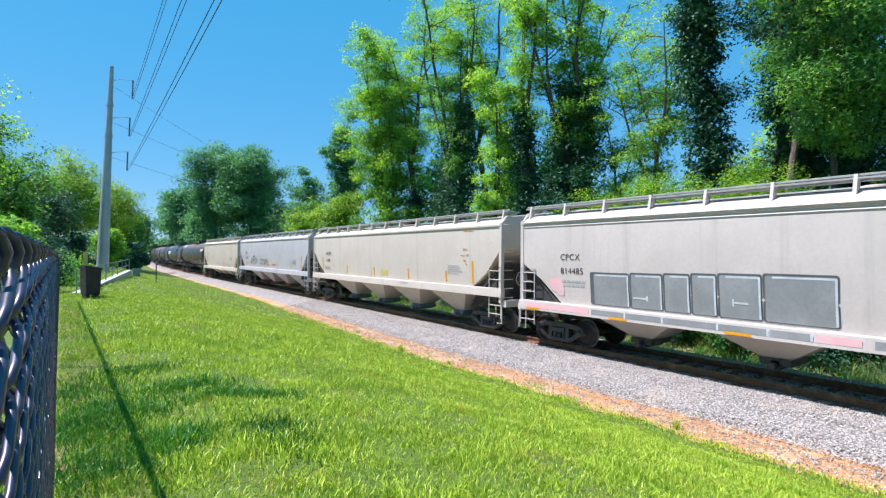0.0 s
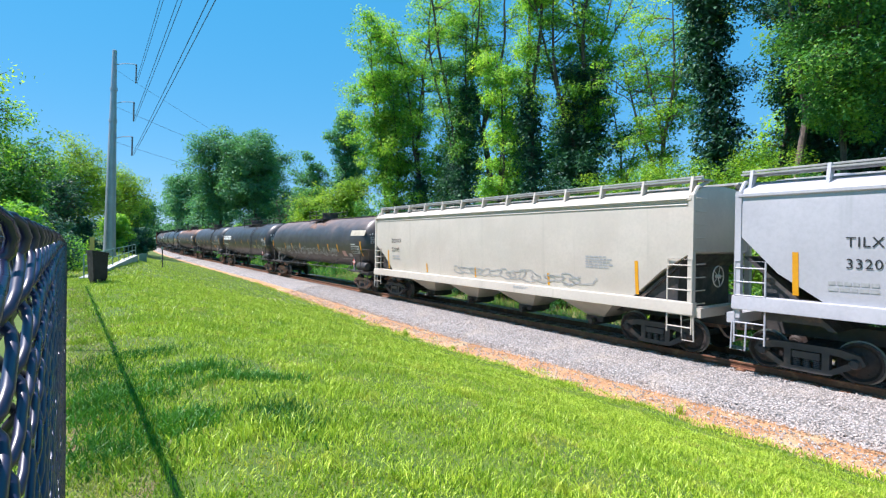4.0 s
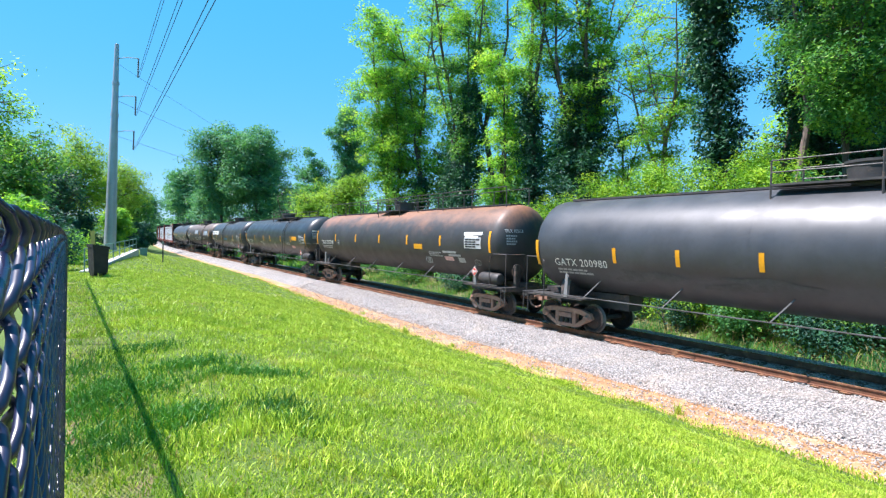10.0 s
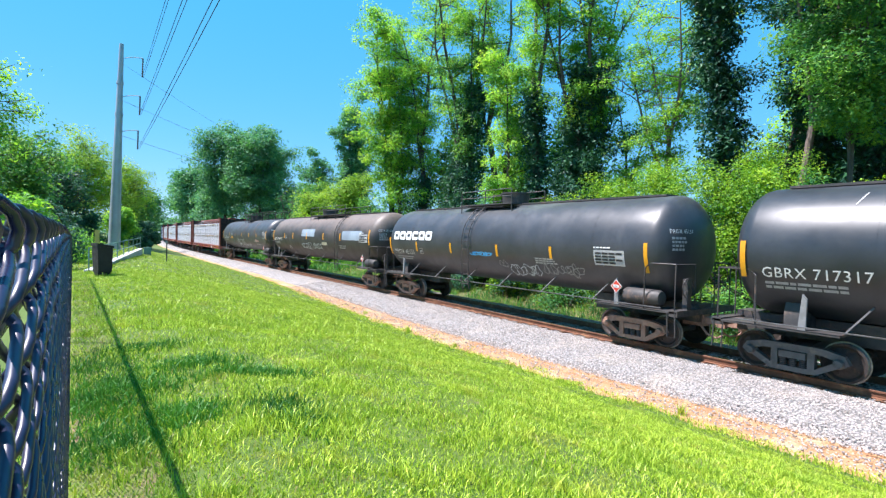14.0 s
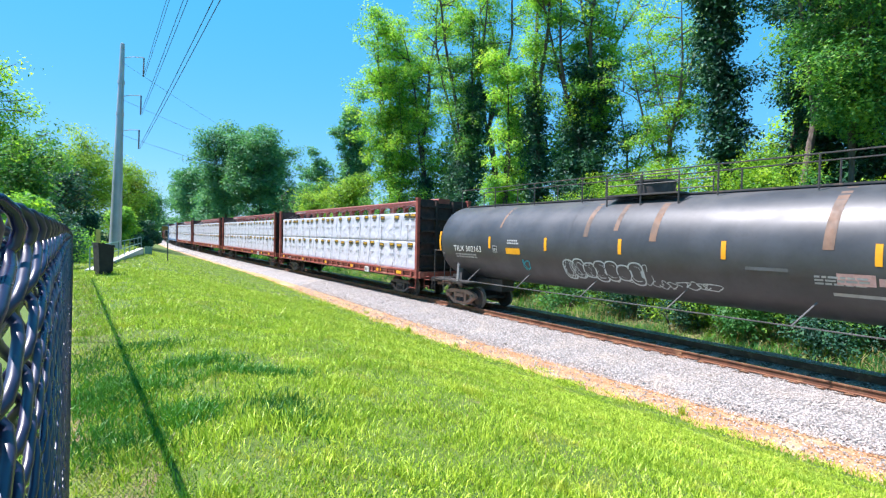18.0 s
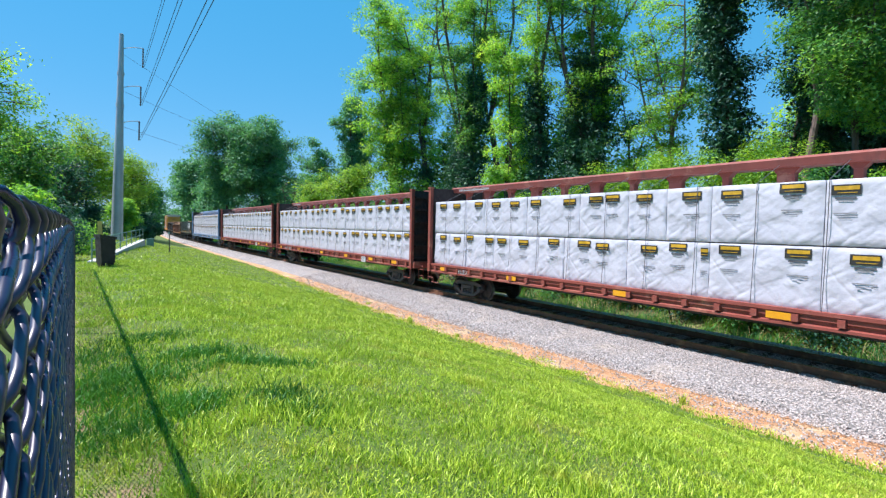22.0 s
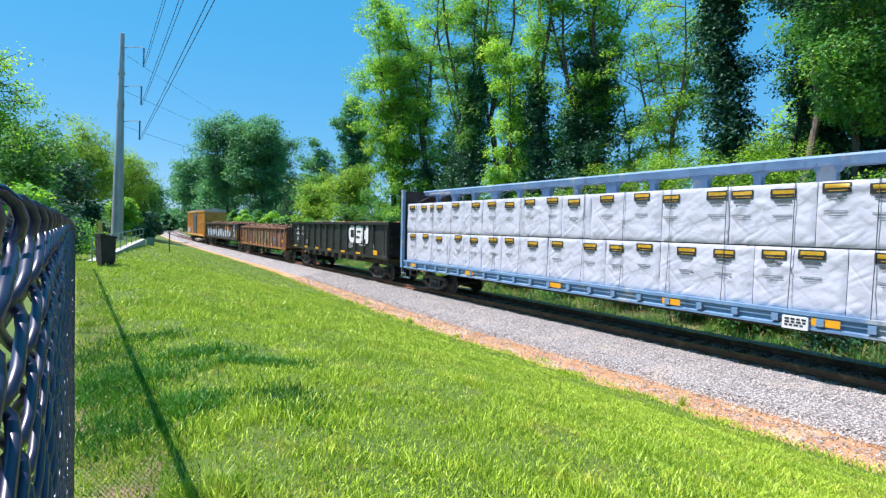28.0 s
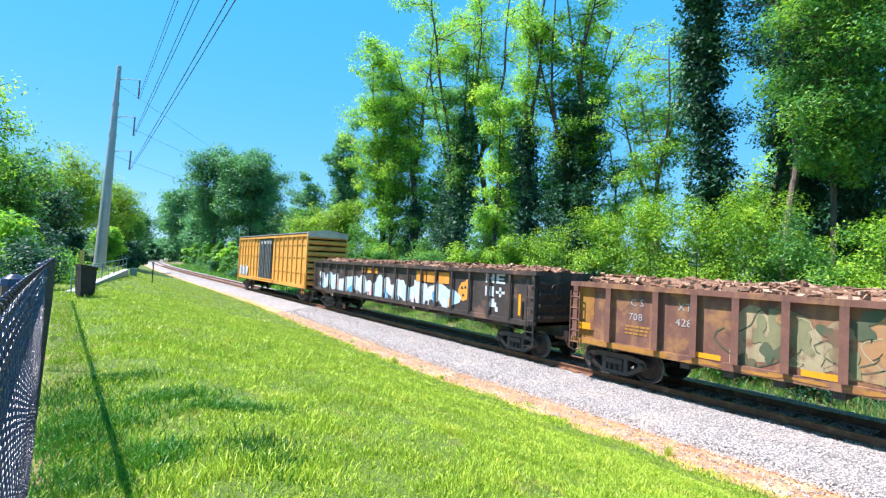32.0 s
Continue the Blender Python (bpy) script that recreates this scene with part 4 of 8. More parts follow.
    car, side, E = hopper(lengths[1], paint_cream, "HCBX", "1495", 2, "cream four-bay covered hopper car with rust spots", False, surf("gate_blue_grey", (0.16, 0.21, 0.30), (0.11, 0.14, 0.19), 4, 0.6, 0.2, 0.2, stain=(0.2, 0.16, 0.12), stain_amount=0.3), 1.42)
    reflectors(side, (E - 5.2, E - 8.63, E - 12.17, E - 15.3), 1.84, 0.46, 0.12, car)
    reflectors(side, (E - 1.5, -E + 1.7), 1.84, 0.9, 0.12, car)
    bm = bmesh.new()
    patch(bm, side, E - 10.15, E - 9.37, 1.92, 2.18)
    part("notice", bm, surf("notice_yellow", (0.6, 0.5, 0.15), None, 5, 0.6, 0, 0), car, "faded yellow notice")
    rust = surf("rust_mark", (0.5, 0.27, 0.08), (0.42, 0.2, 0.06), 6, 0.8, 0, 0)
    for yy, zz, hw in ((2.15, 3.2, 0.22), (2.3, 2.95, 0.12), (2.0, 2.98, 0.1), (2.2, 2.75, 0.08), (2.1, 2.6, 0.06), (2.0, 3.95, 0.3)):
        blob(side, -E + yy, zz, hw, 0.035, rust, car, int(zz * 100), "rust_mark", "orange rust mark", edge=0.9)
    out.append(car)

    car, side, E = hopper(lengths[2], paint_grey, "TILX", "332092", 4, "pale grey four-bay covered hopper car with black graffiti tags", False, surf("gate_red", (0.34, 0.09, 0.06), (0.22, 0.07, 0.05), 4, 0.7, 0, 0.2, stain=(0.2, 0.12, 0.1), stain_amount=0.4), 1.42)
    reflectors(side, (E - 3.82, E - 6.63, E - 9.41, E - 12.19, E - 15.0), 1.82, 0.46, 0.12, car)
    reflectors(side, (E - 1.2, -E + 1.4), 1.84, 0.95, 0.12, car)
    scrawl(side, E - 6.05, E - 4.05, 1.95, 2.62, 8, 0.028, tag_k, car, 13, "black spray-painted tag")
    scrawl(side, E - 9.35, E - 6.95, 1.95, 2.55, 9, 0.028, tag_k, car, 14, "black spray-painted tag")
    scrawl(side, E - 5.3, E - 4.9, 2.68, 2.8, 1, 0.05, tag_k, car, 15)
    fine_print(side, E - 10.36, 2.1, 1.2, 0.12, 2, placard_r, car, np.random.default_rng(2))
    out.append(car)

    car, side, E = hopper(lengths[3], surf("hopper_bone_white", (0.60, 0.535, 0.46), (0.54, 0.47, 0.40), 0.8, 0.5, 0, 0.06, streak=(0.38, 0.35, 0.29), streak_amount=0.3, dust=(0.45, 0.42, 0.36)), "DOWX", "22495", 6,
                          "bone-white four-bay covered hopper car with ribbed roof edge", True, steel_dark)
    reflectors(side, (E - 1.35, -E + 1.6), 1.5, 0.95, 0.11, car)
    reflectors(side, (E - 5, E - 8.6, -E + 5), 1.5, 0.4, 0.1, car)
    scrawl(side, -E + 3.2, -E + 10.5, 1.55, 1.95, 12, 0.03, stencil_g, car, 16, "faint scratched tags")
    out.append(car)
    return out

# ---- tank car ----
TR, TZ = 1.545, 2.82
rail_grey = surf("rail_grey", (0.13, 0.13, 0.13), (0.07, 0.065, 0.06), 2, 0.6, 0.3, 0.1)


class HeadSide:
    """The dished head at the leading end: put() runs round it from the near flank to the middle."""
    def __init__(self, s, hd):
        self.s, self.hd = s, hd

    def put(self, y, z, lift=0.006):
        x = -0.55 - y * 0.75
        q = min(0.995, ((x * x + (z - TZ) ** 2) / TR ** 2))
        return (x - lift * 0.5, -self.s + self.hd * (1 - math.sqrt(1 - q)) - lift, z)


def rail_run(bm, pts, r=0.02):
    tube(bm, pts, r, 5)


def tank_car(L, paint, mark, number, label, seed, metal, platform=(8.6, 14.5), manway=10.3, ladder_q=None, long_rail=False, strips=(), logo=False, ink=None, print_rows=True, panel=2.1, end_marks=True, mark_q=1.3, strip_z=2.42):
    rng = np.random.default_rng(seed)
    car = thing("tank_car", label, "tank car", group="freight train")
    S = L / 2 - 0.62
    hd = 0.72
    prof = [(-S + hd * (1 - math.cos(a)), TR * math.sin(a)) for a in np.linspace(0.12, math.pi / 2, 8)]
    prof += [(y, TR) for y in np.linspace(-S + hd + 0.8, S - hd - 0.8, 7)]
    prof += [(-h, r) for h, r in prof[7::-1]]
    bm = bmesh.new()
    lathe(bm, prof, "y", (0, 0, TZ), 44)
    part("shell", bm, paint, car, smooth=50)
    side = round_side(TR, TZ)
    for q in (S * 0.33, S * 0.8, S * 1.2, S * 1.67):
        bm = bmesh.new()
        lathe(bm, [(S - q - 0.012, TR + 0.004), (S - q + 0.012, TR + 0.004)], "y", (0, 0, TZ), 44, False)
        part("weld_seam", bm, paint, car)
    dark = steel_dark
    for s in (-1, 1):
        lo, hi = sorted((s * (S - 3.4), s * (S + 0.1)))
        bm = bmesh.new()
        bx(bm, -0.33, 0.33, lo, hi, 0.78, 1.28)
        part("stub_sill", bm, dark, car)
        bm = bmesh.new()
        yb = s * (L / 2 - 2.1)
        prism(bm, [(-1.12, 1.05), (1.12, 1.05), (1.12, 1.45), (1.0, 1.75), (0.5, 1.46), (-0.5, 1.46), (-1.0, 1.75), (-1.12, 1.45)], "y", yb - 0.18, yb + 0.18)
        part("saddle", bm, dark, car)
        bm = bmesh.new()
        lo, hi = sorted((s * (S - 2.5), s * (S + 0.14)))
        bx(bm, -1.5, -0.62, lo, hi, 1.08, 1.13)
        bx(bm, 0.62, 1.5, lo, hi, 1.08, 1.13)
        bx(bm, -1.5, 1.5, s * (S + 0.05) - 0.12, s * (S + 0.05) + 0.12, 1.0, 1.16)
        part("end_platform", bm, dark, car, "dark steel end platform")
        for sx in (-1, 1):
            bm = bmesh.new()
            rail_run(bm, [(sx * 1.48, s * (S - 0.85), 1.12), (sx * 1.48, s * (S - 0.83), 2.26), (sx * 1.46, s * (S - 0.7), 2.4), (sx * 1.42, s * (S + 0.05), 2.4)])
            rail_run(bm, [(sx * 1.42, s * (S + 0.05), 1.1), (sx * 1.42, s * (S + 0.05), 2.4), (sx * 0.5, s * (S + 0.08), 2.4), (sx * 0.5, s * (S + 0.08), 1.1)])
            part("end_railing", bm, dark, car)
            bm = bmesh.new()
            rail_run(bm, [(sx * 1.5, s * (S + 0.1), 1.1), (sx * 1.5, s * (S + 0.13), 0.45), (sx * 1.5, s * (S - 0.1), 0.45), (sx * 1.5, s * (S - 0.12), 1.1)], 0.02)
            part("stirrup_step", bm, dark, car)
            bm = bmesh.new()
            prism(bm, [(s * (S - 1.70), 1.1), (s * (S - 1.86), 1.1), (s * (S - 1.87), 1.82), (s * (S - 1.78), 1.92)], "x", sx * 1.42 - 0.03, sx * 1.42 + 0.03)
            part("placard_bracket", bm, surf("bracket_grey", (0.25, 0.25, 0.25), None, 3, 0.6, 0.2, 0.1) if "bracket_grey" not in bpy.data.materials else bpy.data.materials["bracket_grey"], car)
    brake_wheel(car, -0.85, -(S + 0.08), 1.75, dark)
    bm = bmesh.new()
    bx(bm, -0.95, -0.75, -(S + 0.12), -(S - 0.02), 1.1, 2.0)
    part("brake_stand", bm, dark, car)
    bm = bmesh.new()
    lathe(bm, [(-0.62, 0.08), (-0.58, 0.2), (-0.5, 0.235), (0.5, 0.235), (0.58, 0.2), (0.62, 0.08)], "y", (-1.2, -S + 1.05, 1.42), 14)
    part("air_reservoir", bm, dark, car, "dark cylindrical air reservoir")
    # side rail with slanting stanchions
    for sx in (-1, 1):
        bm = bmesh.new()
        rail_run(bm, [(sx * 1.52, -S + 0.3, 1.2), (sx * 1.52, S - 0.4, 1.2)], 0.017)
        hr = part("side_rail", bm, rail_grey, car, "thin pale side rail")
        for k in range(6):
            y = -S + 2.6 + (2 * S - 5.2) * k / 5
            bm = bmesh.new()
            rail_run(bm, [(sx * 1.52, y, 1.2), (sx * 1.13, y - 0.34, 1.74)], 0.022)
            part("stanchion", bm, rail_grey, hr)
    # top works
    p0, p1 = S - platform[0] + 0.6, S - platform[1] + 0.6
    ym = S - manway + 0.6
    zt = TZ + TR
    bm = bmesh.new()
    bx(bm, -0.92, -0.36, min(p0, p1), max(p0, p1), zt + 0.0, zt + 0.05)
    bx(bm, 0.36, 0.92, min(p0, p1), max(p0, p1), zt + 0.0, zt + 0.05)
    plat = part("top_platform", bm, dark, car, "dark grated platform on the tank top")
    n = max(2, int(abs(p0 - p1) / 1.6))
    for sx in (-1, 1):
        bm = bmesh.new()
        for h in (0.32, 0.6):
            rail_run(bm, [(sx * 0.9, p0, zt + h), (sx * 0.9, p1, zt + h)], 0.018)
        part("guard_rail", bm, dark, plat)
        for k in range(n + 1):
            y = p0 + (p1 - p0) * k / n
            bm = bmesh.new()
            rail_run(bm, [(sx * 0.9, y, zt - 0.35), (sx * 0.9, y, zt + 0.6)], 0.024)
            part("rail_post", bm, dark, plat)
    bm = bmesh.new()
    lathe(bm, [(zt - 0.1, 0.5), (zt + 0.42, 0.56), (zt + 0.44, 0.6), (zt + 0.5, 0.6), (zt + 0.52, 0.3)], "z", (0, ym, 0), 18)
    part("manway_dome", bm, dark, car, "dark round manway housing")
    # walkway strip along the top
    bm = bmesh.new()
    bx(bm, -0.3, 0.3, -S + 1.0, S - 1.0, zt - 0.01, zt + 0.05)
    part("top_walkway", bm, dark, car)
    if long_rail:
        for sx in (-1, 1):
            bm = bmesh.new()
            rail_run(bm, [(sx * 0.62, -S + 0.9, zt + 0.72), (sx * 0.62, S - 0.9, zt + 0.72)], 0.02)
            lr = part("long_guard_rail", bm, dark, car)
            for k in range(9):
                y = -S + 0.9 + (2 * S - 1.8) * k / 8
                bm = bmesh.new()
                rail_run(bm, [(sx * 0.62, y, zt - 0.1), (sx * 0.62, y, zt + 0.72)], 0.026)
                part("rail_post", bm, dark, lr)
    if ladder_q:
        yl = S - ladder_q + 0.6
        for sx in (-1,):
            bm = bmesh.new()
            for y in (yl - 0.22, yl + 0.22):
                arc = [(sx * (math.sin(a) * (TR + 0.09)), y, TZ + math.cos(a) * (TR + 0.09)) for a in np.linspace(0.5, 1.75, 9)]
                rail_run(bm, arc + [(sx * 1.58, y, 1.15), (sx * 1.5, y, 0.85)], 0.022)
            lad = part("side_ladder", bm, dark, car, "black ladder bent over the tank side")
            for a in list(np.linspace(0.55, 1.75, 7)):
                bm = bmesh.new()
                rail_run(bm, [(sx * (math.sin(a) * (TR + 0.09)), yl - 0.22, TZ + math.cos(a) * (TR + 0.09)), (sx * (math.sin(a) * (TR + 0.09)), yl + 0.22, TZ + math.cos(a) * (TR + 0.09))], 0.016)
                part("rung", bm, dark, lad)
            for z in (1.9, 1.5, 1.1):
                bm = bmesh.new()
                rail_run(bm, [(sx * 1.55, yl - 0.22, z), (sx * 1.55, yl + 0.22, z)], 0.016)
                part("rung", bm, dark, lad)
    running_gear(car, L, 2.1, metal)
    ink = ink or stencil_w
    foot = strip_z - 0.17
    letters(mark + " " + number, 0.33, side, S - mark_q, foot, ink, car, "reporting_mark", lift=0.016)
    fine_print(side, S - mark_q - 0.05, foot - 0.1, 1.5, 0.2, 2, stencil_g, car, rng)
    if logo:
        for k in range(6):
            a = S - 0.95 - k * 0.6
            bm = bmesh.new()
            rounded(bm, side, a - 0.54, a, 2.84, 3.26, 0.016, 0.1)
            lg = part("logo_block", bm, stencil_w, car, "white block logo shape")
            bm = bmesh.new()
            rounded(bm, side, a - (0.54 if k in (3,) else 0.4), a - 0.15, 2.99, 3.12, 0.022, 0.04)
            part("logo_slot", bm, paint, lg)
    if end_marks:
        head = HeadSide(S, hd)
        letters(mark + " " + number, 0.17, head, 0.85, TZ + 0.42, stencil_w, car, "end_mark", lift=0.02)
        fine_print(head, 0.8, TZ + 0.32, 0.6, 0.42, 4, stencil_g, car, rng)
    if panel:
        data_panel(side, -S + panel, strip_z - 0.06, 1.1, 0.46, car)
        fine_print(side, -S + panel, strip_z + 0.5, 0.6, 0.07, 1, stencil_w, car, rng)
    fine_print(side, -S + 5.2, 2.35, 1.0, 0.22, 3, stencil_g, car, rng)
    placard(flat_side(1.42), -S + 1.78, 1.66, car, number="1075")
    reflectors(side, [S - q for q in strips], strip_z, 0.45, 0.12, car)
    reflectors(side, (S - 0.55, -S + 0.8), strip_z - 0.2, 0.85, 0.12, car)
    return car, side, S


def make_tanks(lengths):
    out = []
    patch_g = surf("patch_dull_grey", (0.13, 0.14, 0.15), (0.1, 0.105, 0.11), 2, 0.6, 0, 0)
    patch_k = surf("patch_soft_black", (0.03, 0.031, 0.035), (0.02, 0.021, 0.024), 2, 0.5, 0, 0)
    notice_rw = surf("notice_red_white", (0.68, 0.42, 0.40), (0.55, 0.3, 0.28), 9, 0.6, 0, 0)

    def block(name, y0, y1, z0, z1, material, label="", lift=0.01):
        bm = bmesh.new()
        patch(bm, side, S - max(y0, y1), S - min(y0, y1), z0, z1, lift)
        return part(name, bm, material, car, label)

    def little_box(q, z):
        """The small square frame with a letter in it after the car's number."""
        b = block("stencil_box", q, q + 0.24, z, z + 0.26, stencil_g, "small stencilled box")
        bm = bmesh.new()
        patch(bm, side, S - q - 0.215, S - q - 0.025, z + 0.025, z + 0.235, 0.013)
        part("box_inside", bm, patch_k, b)
        letters("C", 0.14, side, S - q - 0.075, z + 0.05, stencil_w, b, "box_letter", lift=0.018)

    p1 = tank_paint("tank_black_dusty", (0.036, 0.034, 0.035), (0.24, 0.16, 0.13), 0.8, 0.42)
    car, side, S = tank_car(lengths[0], p1, "GATX", "24157", "black tank car with rusty top and white graffiti tags", 31, steel_rust, (8.2, 10.8), 9.9, None, False, (3.67, 5.33, 7.19, 10.88, 12.63, 14.16), strip_z=2.21)
    for k in range(7):
        a = S - 3.75 - k * 1.47
        scrawl(side, a - 1.25, a, 1.86, 2.46, 5, 0.026, tag_w, car, 42 + k, "thin white spray-painted tag")
    block("paint_patch", 16.1, 18.0, 3.2, 3.52, surf("patch_cream", (0.5, 0.44, 0.34), None, 3, 0.6, 0, 0), "cream repainted patch")
    block("notice", 14.78, 15.3, 1.95, 2.28, notice_rw, "red and white notice")
    block("notice", 15.65, 16.05, 1.95, 2.14, stencil_g, "small white framed notice")
    letters("LIQUEFIED PETROLEUM", 0.13, side, S - 14.2, 1.76, stencil_g, car, "faded_lettering")
    rust_bloom = surf("rust_bloom", (0.20, 0.115, 0.08), (0.13, 0.08, 0.06), 1.4, 0.7, 0, 0.05, streak=(0.1, 0.07, 0.055), streak_amount=0.6)
    blob(side, S - 8.9, 3.95, 0.7, 0.22, rust_bloom, car, 64, "rust_stain", "orange-brown rust below the manway", 0.004, 0.8)
    blob(side, S - 10.4, 4.05, 0.5, 0.16, rust_bloom, car, 65, "rust_stain", "orange-brown rust below the manway", 0.004, 0.8)
    out.append(car)

    p2 = tank_paint("tank_black_matt", (0.027, 0.028, 0.033), (0.09, 0.087, 0.087), 0.5, 0.42)
    car, side, S = tank_car(lengths[1], p2, "PROX", "35462", "matt black tank car with white block logo", 32, steel_rust, (8.5, 14.8), 10.0, 14.0, False, (3.53, 6.44, 9.26, 11.98, 14.99), True, panel=1.85)
    letters("LIQUEFIED\nPETROLEUM GAS\nNON-ODORIZED", 0.17, side, S - 15.2, 2.3, stencil_w, car, "lettering")
    block("notice", 13.7, 14.45, 2.08, 2.34, surf("notice_olive", (0.42, 0.38, 0.16), None, 4, 0.6, 0, 0), "faded olive-yellow notice")
    little_box(3.95, 2.25)
    block("notice", 15.9, 16.35, 1.72, 1.92, surf("notice_frame", (0.3, 0.27, 0.18), None, 4, 0.6, 0, 0), "small framed notice")
    out.append(car)

    p3 = tank_paint("tank_charcoal", (0.031, 0.033, 0.039), (0.10, 0.095, 0.095), 0.4, 0.46)
    car, side, S = tank_car(lengths[2], p3, "GATX", "200980", "charcoal tank car with long top platform and ladder", 33, steel_rust, (8.2, 14.5), 9.96, 13.8, False, (3.69, 5.67, 7.72, 10.02, 12.69, 15.17), strip_z=2.33)
    block("paint_patch", 15.25, 16.32, 2.55, 3.28, patch_g, "pale grey repainted rectangle", 0.004)
    block("paint_patch", 16.34, 17.9, 2.98, 3.36, patch_k, "black repainted rectangle", 0.004)
    block("notice", 13.9, 14.6, 1.83, 2.08, yellow_m, "yellow notice")
    block("stripe", 14.03, 15.5, 2.25, 2.34, stencil_g, "pale painted stripe")
    block("notice", 13.35, 13.95, 2.36, 2.5, stencil_g, "small pale notice")
    letters("SR 13450", 0.17, side, S - 15.53, 2.25, stencil_w, car, "lettering")
    block("notice", 15.6, 16.1, 1.86, 2.12, stencil_g, "small framed notice")
    scuff_m = surf("scuffed_paint", (0.075, 0.075, 0.08), (0.055, 0.055, 0.06), 3, 0.7, 0, 0)
    blob(side, S - 4.6, 2.0, 0.9, 0.2, scuff_m, car, 61, "scuff", edge=0.8)
    blob(side, S - 7.6, 2.0, 1.2, 0.16, scuff_m, car, 62, "scuff", edge=0.9)
    out.append(car)

    p4 = tank_paint("tank_black_rust_top", (0.022, 0.021, 0.022), (0.30, 0.13, 0.065), 0.85, 0.56)
    car, side, S = tank_car(lengths[3], p4, "TILX", "302218", "black tank car with broad rust-orange top", 34, steel_rust, (8.9, 11.3), 10.26, None, True, (3.67, 6.65, 9.63, 12.57, 15.45), mark_q=1.43, strip_z=2.63, panel=2.43)
    block("notice", 13.23, 13.97, 2.44, 2.68, yellow_m, "yellow notice")
    block("notice", 17.2, 18.4, 3.12, 3.24, stencil_w, "white notice strip")
    block("notice", 17.3, 18.15, 2.99, 3.09, stencil_w, "white notice strip")
    block("notice", 15.6, 16.6, 2.33, 2.42, stencil_g, "pale notice strip")
    block("notice", 16.0, 16.9, 2.2, 2.29, stencil_g, "pale notice strip")
    block("notice", 15.65, 16.3, 2.0, 2.18, notice_rw, "red and white notice")
    block("notice", 16.65, 17.1, 1.95, 2.16, stencil_g, "framed grey notice")
    little_box(4.05, 2.45)
    scrawl(side, S - 14.5, S - 14.1, 1.78, 2.12, 2, 0.026, tag_w, car, 71, "small white outline tag")
    scrawl(side, S - 18.1, S - 17.8, 1.85, 2.15, 2, 0.022, tag_g, car, 711, "small grey outline tag")
    out.append(car)

    p5 = tank_paint("tank_black_clean", (0.02, 0.023, 0.028), (0.045, 0.052, 0.062), 0.25, 0.4)
    car, side, S = tank_car(lengths[4], p5, "GBRX", "717317", "clean glossy black tank car with yellow reflectors", 35, steel_grey, (8.2, 14.4), 9.7, 13.4, False, (3.78, 6.73, 8.76, 11.74, 14.31), mark_q=0.95)
    block("notice", 14.62, 15.7, 2.56, 2.86, yellow_m, "yellow notice")
    block("notice", 14.26, 15.0, 1.96, 2.16, notice_rw, "red and white notice")
    fine_print(side, S - 9.7, 2.28, 0.5, 0.3, 4, stencil_g, car, np.random.default_rng(91))
    scrawl(side, S - 6.65, S - 5.6, 2.0, 2.46, 3, 0.03, tag_w, car, 72, "small white outline tag")
    # pale slanting marks along the shoulder
    for k in range(9):
        bm = bmesh.new()
        patch(bm, side, S - 2.6 - k * 1.25, S - 2.57 - k * 1.25, 3.86, 4.12, 0.01, -0.12)
        part("chalk_mark", bm, stencil_g, car, "pale slanting mark on the shoulder")
    out.append(car)

    p6 = tank_paint("tank_dark_grey", (0.032, 0.033, 0.038), (0.1, 0.11, 0.105), 0.5, 0.4)
    car, side, S = tank_car(lengths[5], p6, "PROX", "45151", "dark grey tank car with white block logo and pale tags", 36, steel_rust, (6.5, 9.75), 9.0, 7.75, False, (3.13, 5.96, 9.05, 11.86), True, mark_q=0.95, strip_z=2.31, panel=2.6)
    little_box(3.4, 2.2)
    scrawl(side, S - 10.4, S - 9.65, 1.62, 2.05, 3, 0.028, tag_w, car, 73, "pale spray-painted tag")
    scrawl(side, S - 11.15, S - 10.45, 1.62, 2.15, 3, 0.028, tag_w, car, 731, "pale spray-painted tag")
    scrawl(side, S - 9.5, S - 9.1, 1.9, 2.2, 2, 0.022, tag_g, car, 732, "grey spray-painted tag")
    scrawl(side, S - 11.95, S - 11.4, 1.8, 2.15, 3, 0.028, tag_g, car, 74, "grey spray-painted tag")
    scrawl(side, S - 13.1, S - 12.1, 1.78, 2.2, 5, 0.028, tag_g, car, 741, "grey spray-painted tag")
    scrawl(side, S - 8.66, S - 7.43, 2.28, 2.46, 6, 0.04, tag_b, car, 75, "blue spray-painted tag")
    out.append(car)

    p7 = tank_paint("tank_black_brown_top", (0.024, 0.022, 0.022), (0.17, 0.125, 0.10), 1.15, 0.55)
    car, side, S = tank_car(lengths[6], p7, "CBTX", "784538", "brown-dusted black tank car with pale repainted patches", 37, steel_rust, (8.6, 15.0), 10.2, 15.2, False, (3.63, 5.77, 8.9, 12.2, 15.1), mark_q=0.9, strip_z=2.66)
    blue_patch = surf("patch_pale_blue", (0.28, 0.34, 0.40), (0.2, 0.24, 0.29), 0.8, 0.6, 0, 0)
    block("paint_patch", 7.76, 10.5, 2.86, 3.38, blue_patch, "pale blue-grey repainted rectangle", 0.004)
    block("paint_patch", 15.4, 18.2, 2.7, 3.26, blue_patch, "pale blue-grey repainted rectangle", 0.004)
    block("notice", 11.9, 12.8, 2.3, 2.5, surf("notice_cream", (0.55, 0.5, 0.36), None, 4, 0.6, 0, 0), "cream notice")
    little_box(3.95, 2.66)
